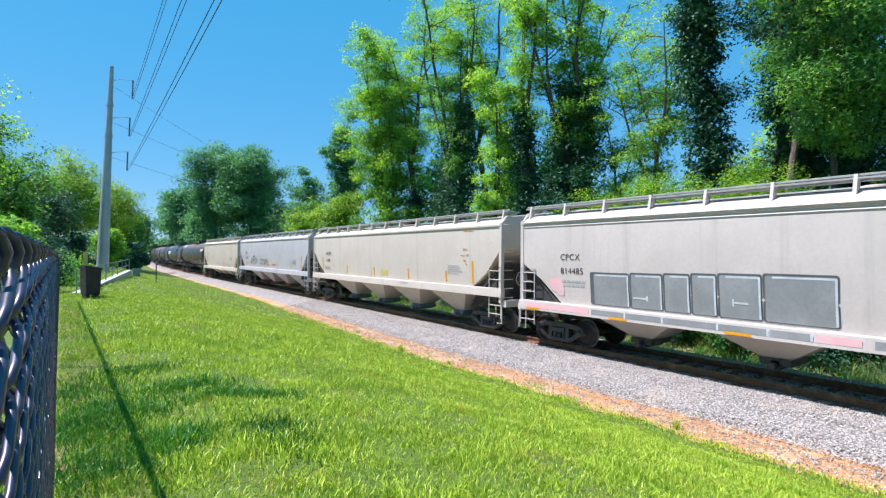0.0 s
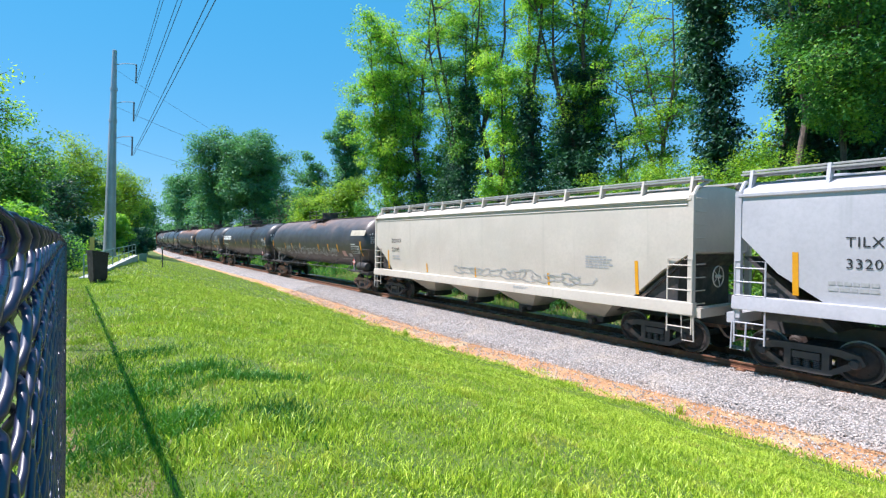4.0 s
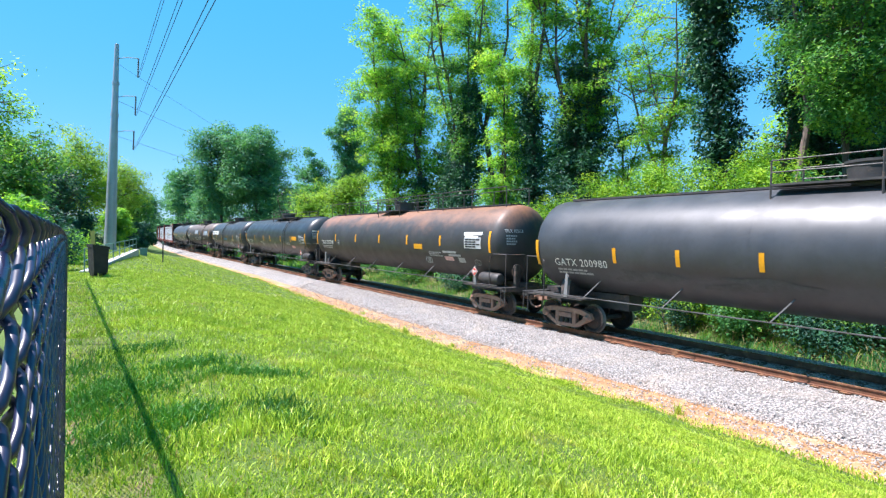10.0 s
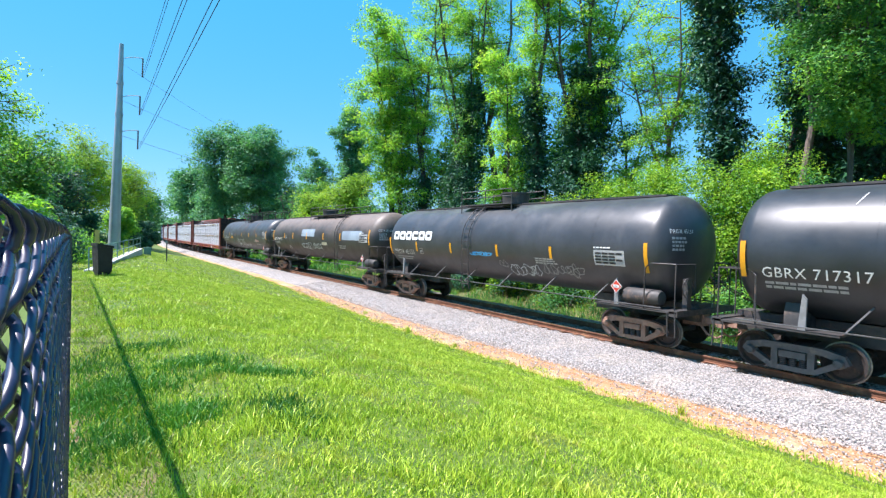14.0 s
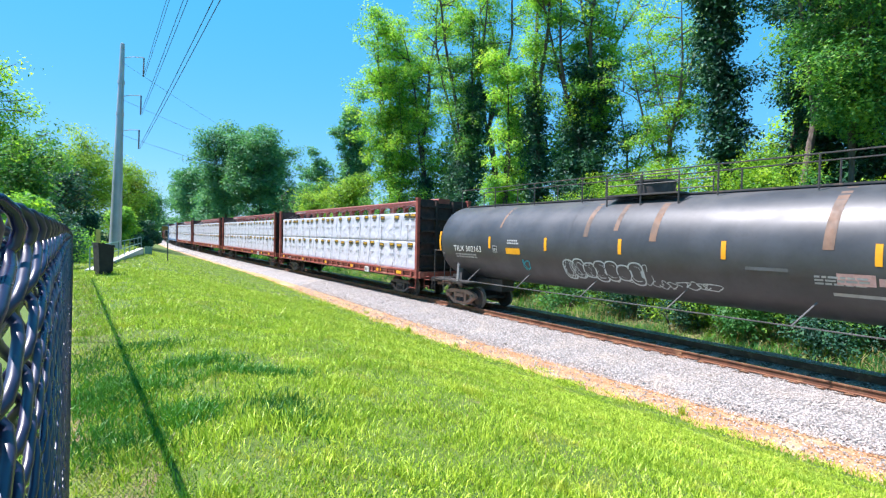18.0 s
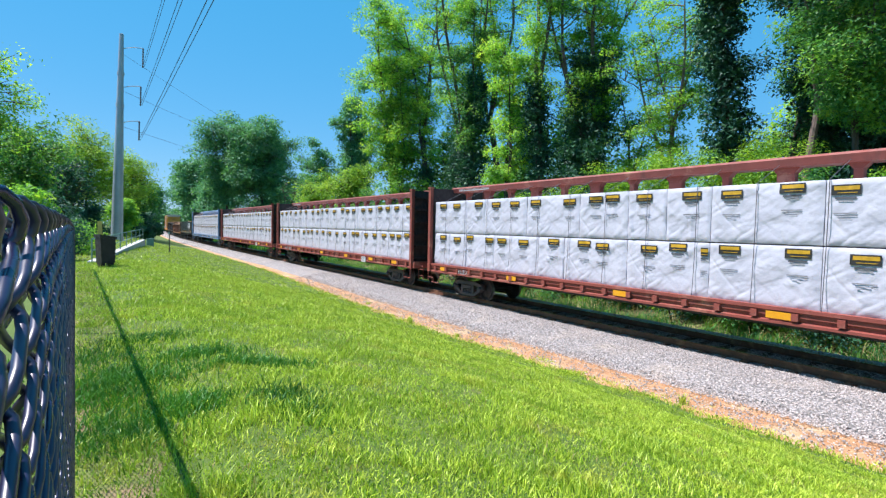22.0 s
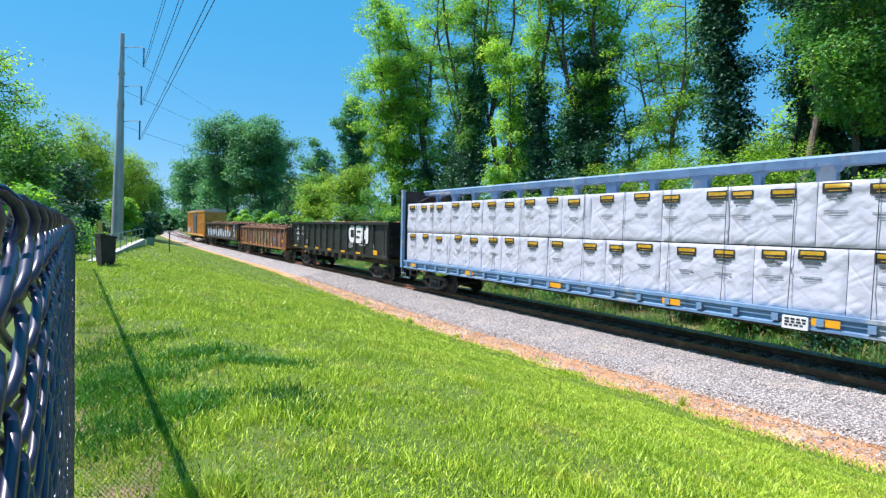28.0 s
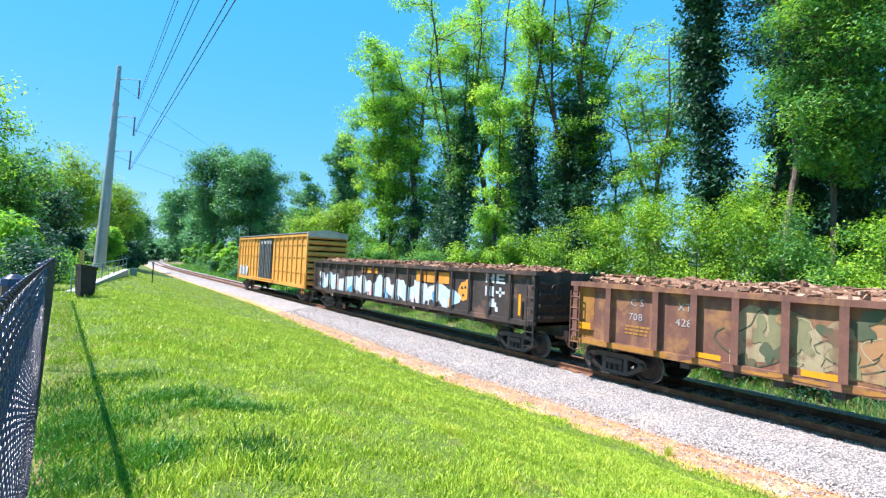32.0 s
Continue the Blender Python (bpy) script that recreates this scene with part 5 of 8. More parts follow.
    scrawl(side, S - 9.7, S - 7.8, 1.95, 2.40, 6, 0.04, tag_w, car, 76, "white spray-painted tag")
    scrawl(side, S - 11.8, S - 10.1, 1.95, 2.45, 6, 0.04, tag_w, car, 77, "white spray-painted tag")
    scrawl(side, S - 4.85, S - 4.35, 1.82, 2.15, 2, 0.022, tag_w, car, 771, "small white outline tag")
    out.append(car)

    p8 = tank_paint("tank_grey_streaked", (0.034, 0.036, 0.042), (0.1, 0.092, 0.088), 0.5, 0.45)
    car, side, S = tank_car(lengths[7], p8, "TILX", "302163", "dark grey tank car with rust streaks and outlined graffiti", 38, steel_rust, (9.6, 12.0), 10.7, None, True, (4.0, 7.0, 10.0, 13.0, 16.0), mark_q=1.6, strip_z=2.6, panel=1.95)
    rust_tag = surf("rust_streak", (0.20, 0.115, 0.075), (0.12, 0.08, 0.06), 2.4, 0.7, 0, 0, streak=(0.07, 0.06, 0.055), streak_amount=0.8)
    for q, w, z0 in ((4.5, 0.08, 3.4), (8.65, 0.14, 3.1), (9.75, 0.12, 3.3), (11.0, 0.16, 3.0), (15.1, 0.16, 2.9)):
        bm = bmesh.new()
        patch(bm, side, S - q - w, S - q + w * 0.3, z0, 4.3, 0.004, -0.05)
        part("rust_streak", bm, rust_tag, car, "orange-brown rust streak down the shell")
    block("notice", 4.95, 5.72, 2.42, 2.64, yellow_m, "yellow notice")
    block("notice", 15.3, 15.95, 2.18, 2.42, notice_rw, "red and white notice")
    block("notice", 16.0, 16.5, 2.2, 2.36, notice_rw, "red and white notice")
    block("stripe", 13.5, 14.4, 2.38, 2.46, patch_g, "faint grey painted stripe")
    block("stripe", 15.2, 16.9, 1.93, 2.0, stencil_g, "pale painted stripe")
    little_box(4.2, 2.45)
    fine_print(side, S - 5.05, 2.95, 0.6, 0.2, 2, stencil_g, car, np.random.default_rng(92))
    for k in range(7):
        y = S - 7.95 - k * 0.42
        bm = bmesh.new()
        rounded(bm, side, y - 0.26, y + 0.26, 1.7 + 0.05 * (k % 3), 2.36 + 0.06 * math.sin(k * 2.2), 0.008 + 0.0016 * k, 0.2)
        lt = part("graffiti_letter", bm, tag_w, car, "pale outlined bubble graffiti")
        bm = bmesh.new()
        rounded(bm, side, y - 0.22, y + 0.22, 1.74 + 0.05 * (k % 3), 2.32 + 0.06 * math.sin(k * 2.2), 0.0088 + 0.0016 * k, 0.17)
        part("letter_fill", bm, p8, lt)
    scrawl(side, S - 10.9, S - 7.8, 1.72, 2.35, 12, 0.02, tag_w, car, 78, "pale outlined bubble graffiti")
    scrawl(side, S - 11.6, S - 10.9, 1.68, 1.92, 3, 0.022, tag_w, car, 781, "pale outlined bubble graffiti")
    scrawl(side, S - 12.75, S - 11.7, 1.68, 2.02, 4, 0.026, tag_w, car, 79, "pale spray-painted tag")
    scrawl(side, S - 6.05, S - 5.75, 1.85, 2.25, 2, 0.04, tag_c, car, 80, "small turquoise tag")
    out.append(car)
    return out

# ---- centre-beam flat car with wrapped lumber ----
beam_red = surf("beam_oxide_red", (0.27, 0.062, 0.042), (0.2, 0.05, 0.036), 1.2, 0.65, 0, 0.12, stain=(0.33, 0.13, 0.085), stain_amount=0.35, streak=(0.14, 0.045, 0.035), streak_amount=0.4)
# shade on the bulkhead ends is put into this near-black colour
beam_shade = surf("bulkhead_shade", (0.035, 0.024, 0.022), (0.02, 0.016, 0.016), 2, 0.8, 0, 0.15, stain=(0.07, 0.035, 0.028), stain_amount=0.3)
beam_blue = surf("beam_faded_blue", (0.15, 0.27, 0.42), (0.11, 0.2, 0.33), 1.2, 0.6, 0, 0.12, stain=(0.3, 0.33, 0.36), stain_amount=0.35, streak=(0.09, 0.12, 0.16), streak_amount=0.4)
wrap_m, wn_, wl_, wp_ = nodes_of("lumber_wrap")
wco = wn_.new("ShaderNodeTexCoord").outputs["Object"]
wc = mix_node(wn_, wl_, step_node(wn_, wl_, noise_node(wn_, wl_, wco, 2.0, 6), 0.35, 0.7, 0, 0.6), (0.52, 0.52, 0.58), (0.44, 0.44, 0.50))
wl_.new(wc, wp_.inputs["Base Color"])
wp_.inputs["Roughness"].default_value = 0.38
wb = wn_.new("ShaderNodeBump")
wb.inputs["Strength"].default_value, wb.inputs["Distance"].default_value = 0.3, 0.03
def crease(turn, scale, stretch):
    """Long soft folds: the valley lines of a stretched noise."""
    mp = wn_.new("ShaderNodeMapping")
    mp.vector_type = "TEXTURE"
    mp.inputs["Rotation"].default_value, mp.inputs["Scale"].default_value = (turn, 0, 0), stretch
    wl_.new(wco, mp.inputs[0])
    nz = noise_node(wn_, wl_, mp.outputs[0], scale, 2, 0.45)
    sub = wn_.new("ShaderNodeMath")
    sub.operation, sub.inputs[1].default_value = "SUBTRACT", 0.5
    wl_.new(nz, sub.inputs[0])
    ab = wn_.new("ShaderNodeMath")
    ab.operation = "ABSOLUTE"
    wl_.new(sub.outputs[0], ab.inputs[0])
    return step_node(wn_, wl_, ab.outputs[0], 0.0, 0.09)


wsum = wn_.new("ShaderNodeMath")
wsum.operation = "ADD"
wl_.new(crease(0.8, 1.3, (1.0, 2.4, 0.7)), wsum.inputs[0])
wl_.new(crease(-0.55, 1.4, (1.0, 2.2, 0.75)), wsum.inputs[1])
wtot = wn_.new("ShaderNodeMath")
wtot.operation = "MULTIPLY_ADD"
wl_.new(noise_node(wn_, wl_, wco, 2.6, 4), wtot.inputs[0])
wtot.inputs[1].default_value = 2.2
wl_.new(wsum.outputs[0], wtot.inputs[2])
wl_.new(wtot.outputs[0], wb.inputs["Height"])
wl_.new(wb.outputs[0], wp_.inputs["Normal"])
lab_y = surf("wrap_label_yellow", (0.55, 0.32, 0.012), None, 8, 0.5, 0, 0)
lab_k = surf("wrap_label_black", (0.03, 0.028, 0.025), None, 8, 0.5, 0, 0)
lab_g = surf("wrap_print_grey", (0.26, 0.26, 0.28), None, 8, 0.5, 0, 0)
lab_d = surf("wrap_print_dark", (0.1, 0.1, 0.11), None, 8, 0.5, 0, 0)


BH, BD = 1.4, 1.26              # height and depth of one wrapped stack


def bundle_bulge(seed, w):
    """How far the wrap stands out at (along, up): pulled folds, soft hollows, tucked edges."""
    rng = np.random.default_rng(seed)
    ridges = [(rng.uniform(0, w), rng.uniform(0, BH), rng.uniform(0, 6.28), rng.uniform(0.35, 1.0), rng.uniform(-0.03, 0.045)) for _ in range(15)]

    def bulge(u, v):
        e = min(u, w - u, v, BH - v)
        b = -0.03 * math.exp(-e / 0.03)
        for cy, cz, a, ln, amp in ridges:
            t = (u - cy) * math.cos(a) + (v - cz) * math.sin(a)
            s = -(u - cy) * math.sin(a) + (v - cz) * math.cos(a)
            if abs(t) < ln:
                b += amp * 0.8 * math.exp(-(s / 0.035) ** 2) * (1 - abs(t) / ln)
        return b + 0.022 * noise.noise((u * 1.7 + seed * 3.1, v * 1.7, 0)) + 0.008 * noise.noise((u * 5 + seed, v * 5, 2))
    return bulge


def build_bundle(seed, w):
    def build(bm):
        bulge = bundle_bulge(seed, w)
        ny, nz = 26, 20
        g = [[bm.verts.new((-BD - bulge(w * j / ny, BH * i / nz), w * j / ny - w / 2, BH * i / nz)) for j in range(ny + 1)] for i in range(nz + 1)]
        for i in range(nz):
            for j in range(ny):
                bm.faces.new((g[i][j], g[i + 1][j], g[i + 1][j + 1], g[i][j + 1]))
        back = [bm.verts.new((0, y, z)) for y, z in ((-w / 2, 0), (w / 2, 0), (w / 2, BH), (-w / 2, BH))]
        bm.faces.new([back[0], back[1]] + [g[0][j] for j in range(ny, -1, -1)])
        bm.faces.new([back[2], back[3]] + [g[nz][j] for j in range(ny + 1)])
        bm.faces.new([back[3], back[0]] + [g[i][0] for i in range(nz + 1)])
        bm.faces.new([back[1], back[2]] + [g[i][ny] for i in range(nz, -1, -1)])
        bm.faces.new(back)
    return build


BADGE_ = ((-0.31, 0.31, -0.03, 0.19, 0, 0), (-0.275, 0.25, 0.075, 0.158, 1, 0.006), (-0.24, 0.18, 0.012, 0.026, 1, 0.006), (-0.22, 0.22, -0.11, -0.065, 3, 0), (-0.16, 0.16, -0.16, -0.13, 2, 0),
         (-0.25, 0.25, -0.42, -0.395, 2, 0), (-0.25, 0.18, -0.47, -0.45, 2, 0), (-0.14, 0.14, -0.52, -0.505, 2, 0))
BADGE = [(a * 0.84, b * 0.84, c * 1.0, d * 1.0, m, l) for a, b, c, d, m, l in BADGE_]


def label_block(bm, bulge, w, y, z, rows, lo=-9.0, hi=9.0):
    """One printed badge that follows the wrap: a yellow bar on black over lines of print."""
    for y0, y1, z0, z1, mi, lift in rows:
        n, m = 8, 3 if z1 - z0 > 0.05 else 1
        y0, y1 = max(y0, -w / 2 + 0.02 - y, lo), min(y1, w / 2 - 0.02 - y, hi)
        if y1 - y0 < 0.03:
            continue
        g = [[bm.verts.new((-BD - bulge(w / 2 + y + y0 + (y1 - y0) * j / n, z + z0 + (z1 - z0) * i / m) - 0.016 - lift, y + y0 + (y1 - y0) * j / n, z + z0 + (z1 - z0) * i / m)) for j in range(n + 1)] for i in range(m + 1)]
        for i in range(m):
            for j in range(n):
                bm.faces.new((g[i][j], g[i][j + 1], g[i + 1][j + 1], g[i + 1][j])).material_index = mi


def centre_beam(L, paint, label, seed, mark):
    rng = np.random.default_rng(seed)
    car = thing("centre_beam_flatcar", label, "flat car", group="freight train")
    E = L / 2 - 0.85
    bm = bmesh.new()
    bx(bm, -1.5, 1.5, -E, E, 1.16, 1.32)
    part("deck", bm, paint, car)
    for s in (-1, 1):
        bm = bmesh.new()
        prism(bm, [(s * 1.36, 0.98), (s * 1.54, 0.98), (s * 1.54, 1.04), (s * 1.46, 1.06), (s * 1.46, 1.26), (s * 1.54, 1.28), (s * 1.54, 1.36), (s * 1.36, 1.36)], "y", -E, E)
        part("side_sill", bm, paint, car)
        n = 26
        for k in range(n):
            y = -E + 0.5 + (2 * E - 1) * k / (n - 1)
            part("tie_down", shared("tie_down_" + paint.name, lambda b: bx(b, -0.04, 0.04, -0.07, 0.07, -0.08, 0.08), paint), None, car, at=pose(s * 1.53, y, 1.17))
    bm = bmesh.new()
    prism(bm, [(-E + 2.5, 1.16), (E - 2.5, 1.16), (E - 5, 0.72), (-E + 5, 0.72)], "x", -0.3, 0.3)
    bx(bm, -0.35, 0.35, -E - 0.2, E + 0.2, 0.8, 1.16)
    part("centre_sill", bm, steel_dark, car)
    # bulkheads at both ends
    for s in (-1, 1):
        y = s * E
        bm = bmesh.new()
        lo, hi = sorted((y - s * 0.10, y - s * 0.04))
        bx(bm, -1.42, 1.42, lo, hi, 1.3, 4.8)
        bh = part("bulkhead", bm, beam_shade, car, "bulkhead plate darkened to carry its shade")
        for k in range(6):
            bm = bmesh.new()
            lo, hi = sorted((y - s * 0.04, y + s * 0.12))
            bx(bm, -1.36, 1.36, lo, hi, 1.42 + k * 0.6, 1.52 + k * 0.6)
            part("bulkhead_rib", bm, beam_shade, bh)
        for xx in (-0.5, 0.5):
            bm = bmesh.new()
            lo, hi = sorted((y - s * 0.04, y + s * 0.14))
            bx(bm, xx - 0.06, xx + 0.06, lo, hi, 1.32, 4.74)
            part("bulkhead_stiffener", bm, beam_shade, bh)
        for xx in (-1, 1):
            bm = bmesh.new()
            lo, hi = sorted((y - s * 0.09, y + s * 0.09))
            bx(bm, xx * 1.5 - 0.09, xx * 1.5 + 0.06, lo, hi, 0.98, 4.84)
            bx(bm, xx * 1.5 - 0.11, xx * 1.5 + 0.08, lo - 0.03, hi + 0.03, 4.78, 4.86)
            part("corner_post", bm, paint, bh)
        bm = bmesh.new()
        bx(bm, -1.5, 1.5, min(y, y + s * 0.25), max(y, y + s * 0.25), 1.0, 1.3)
        part("end_sill", bm, paint, car)
        ladder(car, -1.2, s * (E + 0.2), s * (E + 0.62), 0.5, 1.1, 2, paint)
        bm = bmesh.new()
        tube(bm, [(-1.5, s * (E - 0.1), 1.0), (-1.5, s * (E - 0.12), 0.5), (-1.5, s * (E - 0.75), 0.5), (-1.5, s * (E - 0.77), 1.0)], 0.02, 5)
        part("stirrup_step", bm, paint, car)
    # the beam down the middle
    bm = bmesh.new()
    prism(bm, [(-0.36, 4.82), (-0.3, 4.88), (0.3, 4.88), (0.36, 4.82), (0.3, 4.64), (-0.3, 4.64)], "y", -E, E)
    beam = part("top_chord", bm, paint, car)
    n = 15
    for k in range(n):
        y = -E + 0.9 + (2 * E - 1.8) * k / (n - 1)
        bm = bmesh.new()
        hw = 0.2 if k % 2 else 0.09
        bx(bm, -0.1, 0.1, y - hw, y + hw, 1.3, 4.66)
        prism(bm, [(y - hw - 0.14, 4.66), (y + hw + 0.14, 4.66), (y + hw, 4.5), (y - hw, 4.5)], "x", -0.12, 0.12)
        part("beam_post", bm, paint, beam)
    bm = bmesh.new()
    bx(bm, -0.05, 0.05, -E + 0.9, E - 0.9, 2.7, 2.86)
    part("beam_rail", bm, paint, beam)
    # wrapped stacks in two tiers on either side
    widths = (1.22, 1.83, 2.44)
    for tier in (0, 1):
        y = E - 0.14
        k = 0
        while y > -E + 0.3:
            w = widths[int(rng.integers(0, 3))]
            room = y + E - 0.12
            if room - w < 1.2:
                w = room if room < 2.6 else room / 2
            sd = int(rng.integers(0, 4))
            me = shared("bundle_%.3f_%d" % (w, sd), build_bundle(sd * 7 + int(w * 10), w - 0.015), wrap_m, 60)
            z = 1.34 + tier * 1.43
            bd = part("wrapped_package", me, None, car, "lumber bundle in crinkled white plastic wrap", pose(-0.12, y - w / 2, z))
            bulge = bundle_bulge(sd * 7 + int(w * 10), w - 0.015)
            cnt = 1 if w < 1.5 else 2
            marks = [((j - (cnt - 1) / 2) * w * 0.48 + rng.uniform(-0.24, 0.24), 9.0) for j in range(cnt)]
            if rng.random() < 0.3:
                # a badge folded half out of sight
                marks.append((marks[0][0] - 0.62, float(rng.uniform(-0.05, 0.08))))
            for dy, half in marks:
                if abs(dy) > w / 2 - 0.12:
                    continue
                up = 1.13 + rng.uniform(-0.06, 0.05)
                bm = bmesh.new()
                label_block(bm, bulge, w - 0.015, dy, up, BADGE[:3], hi=half)
                part("wrap_label", bm, (lab_k, lab_y, lab_g, lab_d), bd, "yellow and black printed badge")
                bm = bmesh.new()
                label_block(bm, bulge, w - 0.015, dy, up, BADGE[3:], hi=half)
                part("wrap_print", bm, (lab_k, lab_y, lab_g, lab_d), bd, "lines of grey print")["kind"] = "stuff"
            part("wrapped_package", me, None, car, "lumber bundle in crinkled white plastic wrap", pose(0.12, y - w / 2, z, 0, 0, 180))
            y -= w
            k += 1
    # thin cables over the stacks
    for k in range(15):
        y = -E + 1.1 + (2 * E - 2.2) * k / 14
        bm = bmesh.new()
        tube(bm, [(-1.5, y, 1.3), (-1.43, y + 0.01, 2.0), (-1.42, y, 2.74), (-1.43, y - 0.01, 3.4), (-1.4, y, 4.18), (-0.3, y, 4.7)], 0.009, 4)
        part("tie_cable", bm, lab_d, car)
    running_gear(car, L, 3.2, steel_dark, 0.89)
    side = flat_side(1.54)
    mark and letters(mark, 0.26, side, E - 2.3, 1.05, stencil_g, car, "reporting_mark")
    for q in (0.9, 5.4, 10.2, 14.4, 17.9, 2 * E - 2.0):
        bm = bmesh.new()
        patch(bm, side, E - q - 0.52, E - q, 1.09, 1.25, 0.004)
        part("reflector", bm, yellow_m, car, "yellow reflective strip")
    bm = bmesh.new()
    bx(bm, -1.6, -1.55, -E + 5.1, -E + 5.6, 0.96, 1.24)
    part("routing_board", bm, stencil_w, car, "small white routing board")
    fine_print(flat_side(1.6), -E + 5.55, 1.2, 0.4, 0.2, 3, stencil_k, car, rng)
    if paint is beam_blue:
        for s in (-1, 1):
            bm = bmesh.new()
            patch(bm, flat_side(1.56), s * E - 0.06, s * E + 0.06, 1.7, 2.75, 0.01)
            part("reflector", bm, yellow_m, car, "tall yellow reflective strip")
    fine_print(flat_side(0.34), E - 0.6, 4.82, 2.2, 0.16, 2, stencil_g, car, rng)
    return car


# ---- gondola ----
gon_black = surf("gondola_black", (0.012, 0.014, 0.014), (0.02, 0.022, 0.022), 1.2, 0.5, 0, 0.1, stain=(0.04, 0.037, 0.034), stain_amount=0.3, streak=(0.03, 0.031, 0.031), streak_amount=0.35)
gon_rust = surf("gondola_rust", (0.20, 0.088, 0.06), (0.11, 0.05, 0.04), 1.3, 0.75, 0, 0.2, stain=(0.3, 0.15, 0.06), stain_amount=0.5, streak=(0.33, 0.17, 0.08), streak_amount=0.7)
gon_dark = surf("gondola_dark_brown", (0.05, 0.038, 0.034), (0.035, 0.028, 0.026), 1.3, 0.65, 0, 0.15, stain=(0.15, 0.085, 0.06), stain_amount=0.4, streak=(0.09, 0.06, 0.045), streak_amount=0.4)
gon_orange = surf("gondola_orange_rust", (0.42, 0.2, 0.035), (0.3, 0.13, 0.03), 1.8, 0.8, 0, 0.2, stain=(0.2, 0.085, 0.04), stain_amount=0.5)
scrap_m = stone_surf("rusty_scrap", (0.09, 0.05, 0.03), (0.26, 0.13, 0.07), (0.46, 0.3, 0.2))
wood_scrap = stone_surf("cut_timber_scrap", (0.22, 0.12, 0.06), (0.36, 0.2, 0.11), (0.5, 0.33, 0.2))


def scrap_load(car, hx, hy, z, seed, count, size, material, label):
    """A heap of bent strips and lumps over a rough mound."""
    rng = np.random.default_rng(seed)
    n = count
    p = np.stack([rng.uniform(-hx, hx, n), rng.uniform(-hy, hy, n), np.zeros(n)], 1)
    mound = np.array([0.16 * (1 - (q[0] / hx) ** 2) + 0.1 * noise.noise((q[0], q[1] * 0.6, seed)) for q in p])
    p[:, 2] = z + mound + rng.uniform(-0.08, 0.06, n)
    a = rng.normal(size=(n, 3)) * np.array([1, 1, 0.16])
    a /= np.linalg.norm(a, axis=1, keepdims=True)
    b = np.cross(a, rng.normal(size=(n, 3)))
    b /= np.linalg.norm(b, axis=1, keepdims=True)
    c = np.cross(a, b)
    ln, wd, th = rng.uniform(*size, (n, 1)), rng.uniform(0.02, 0.09, (n, 1)), rng.uniform(0.008, 0.03, (n, 1))
    v = np.stack([p + sa * a * ln + sb * b * wd + sc * c * th for sa in (-1, 1) for sb in (-1, 1) for sc in (-1, 1)], 1)
    q = np.array([(0, 1, 3, 2), (4, 6, 7, 5), (0, 4, 5, 1), (2, 3, 7, 6), (0, 2, 6, 4), (1, 5, 7, 3)])
    f = q[None] + (np.arange(n) * 8)[:, None, None]
    part("scrap_load", quick_mesh("scrap_load", v.reshape(-1, 3), f.reshape(-1, 4), material), None, car, label)["kind"] = "stuff"
    bm = bmesh.new()
    g = [[bm.verts.new((-hx + 2 * hx * i / 8, -hy + 2 * hy * j / 30, z - 0.06 + 0.12 * (1 - (i / 4 - 1) ** 2))) for i in range(9)] for j in range(31)]
    for j in range(30):
        for i in range(8):
            bm.faces.new((g[j][i], g[j][i + 1], g[j + 1][i + 1], g[j + 1][i]))
    part("load_mound", bm, gon_rust, car)


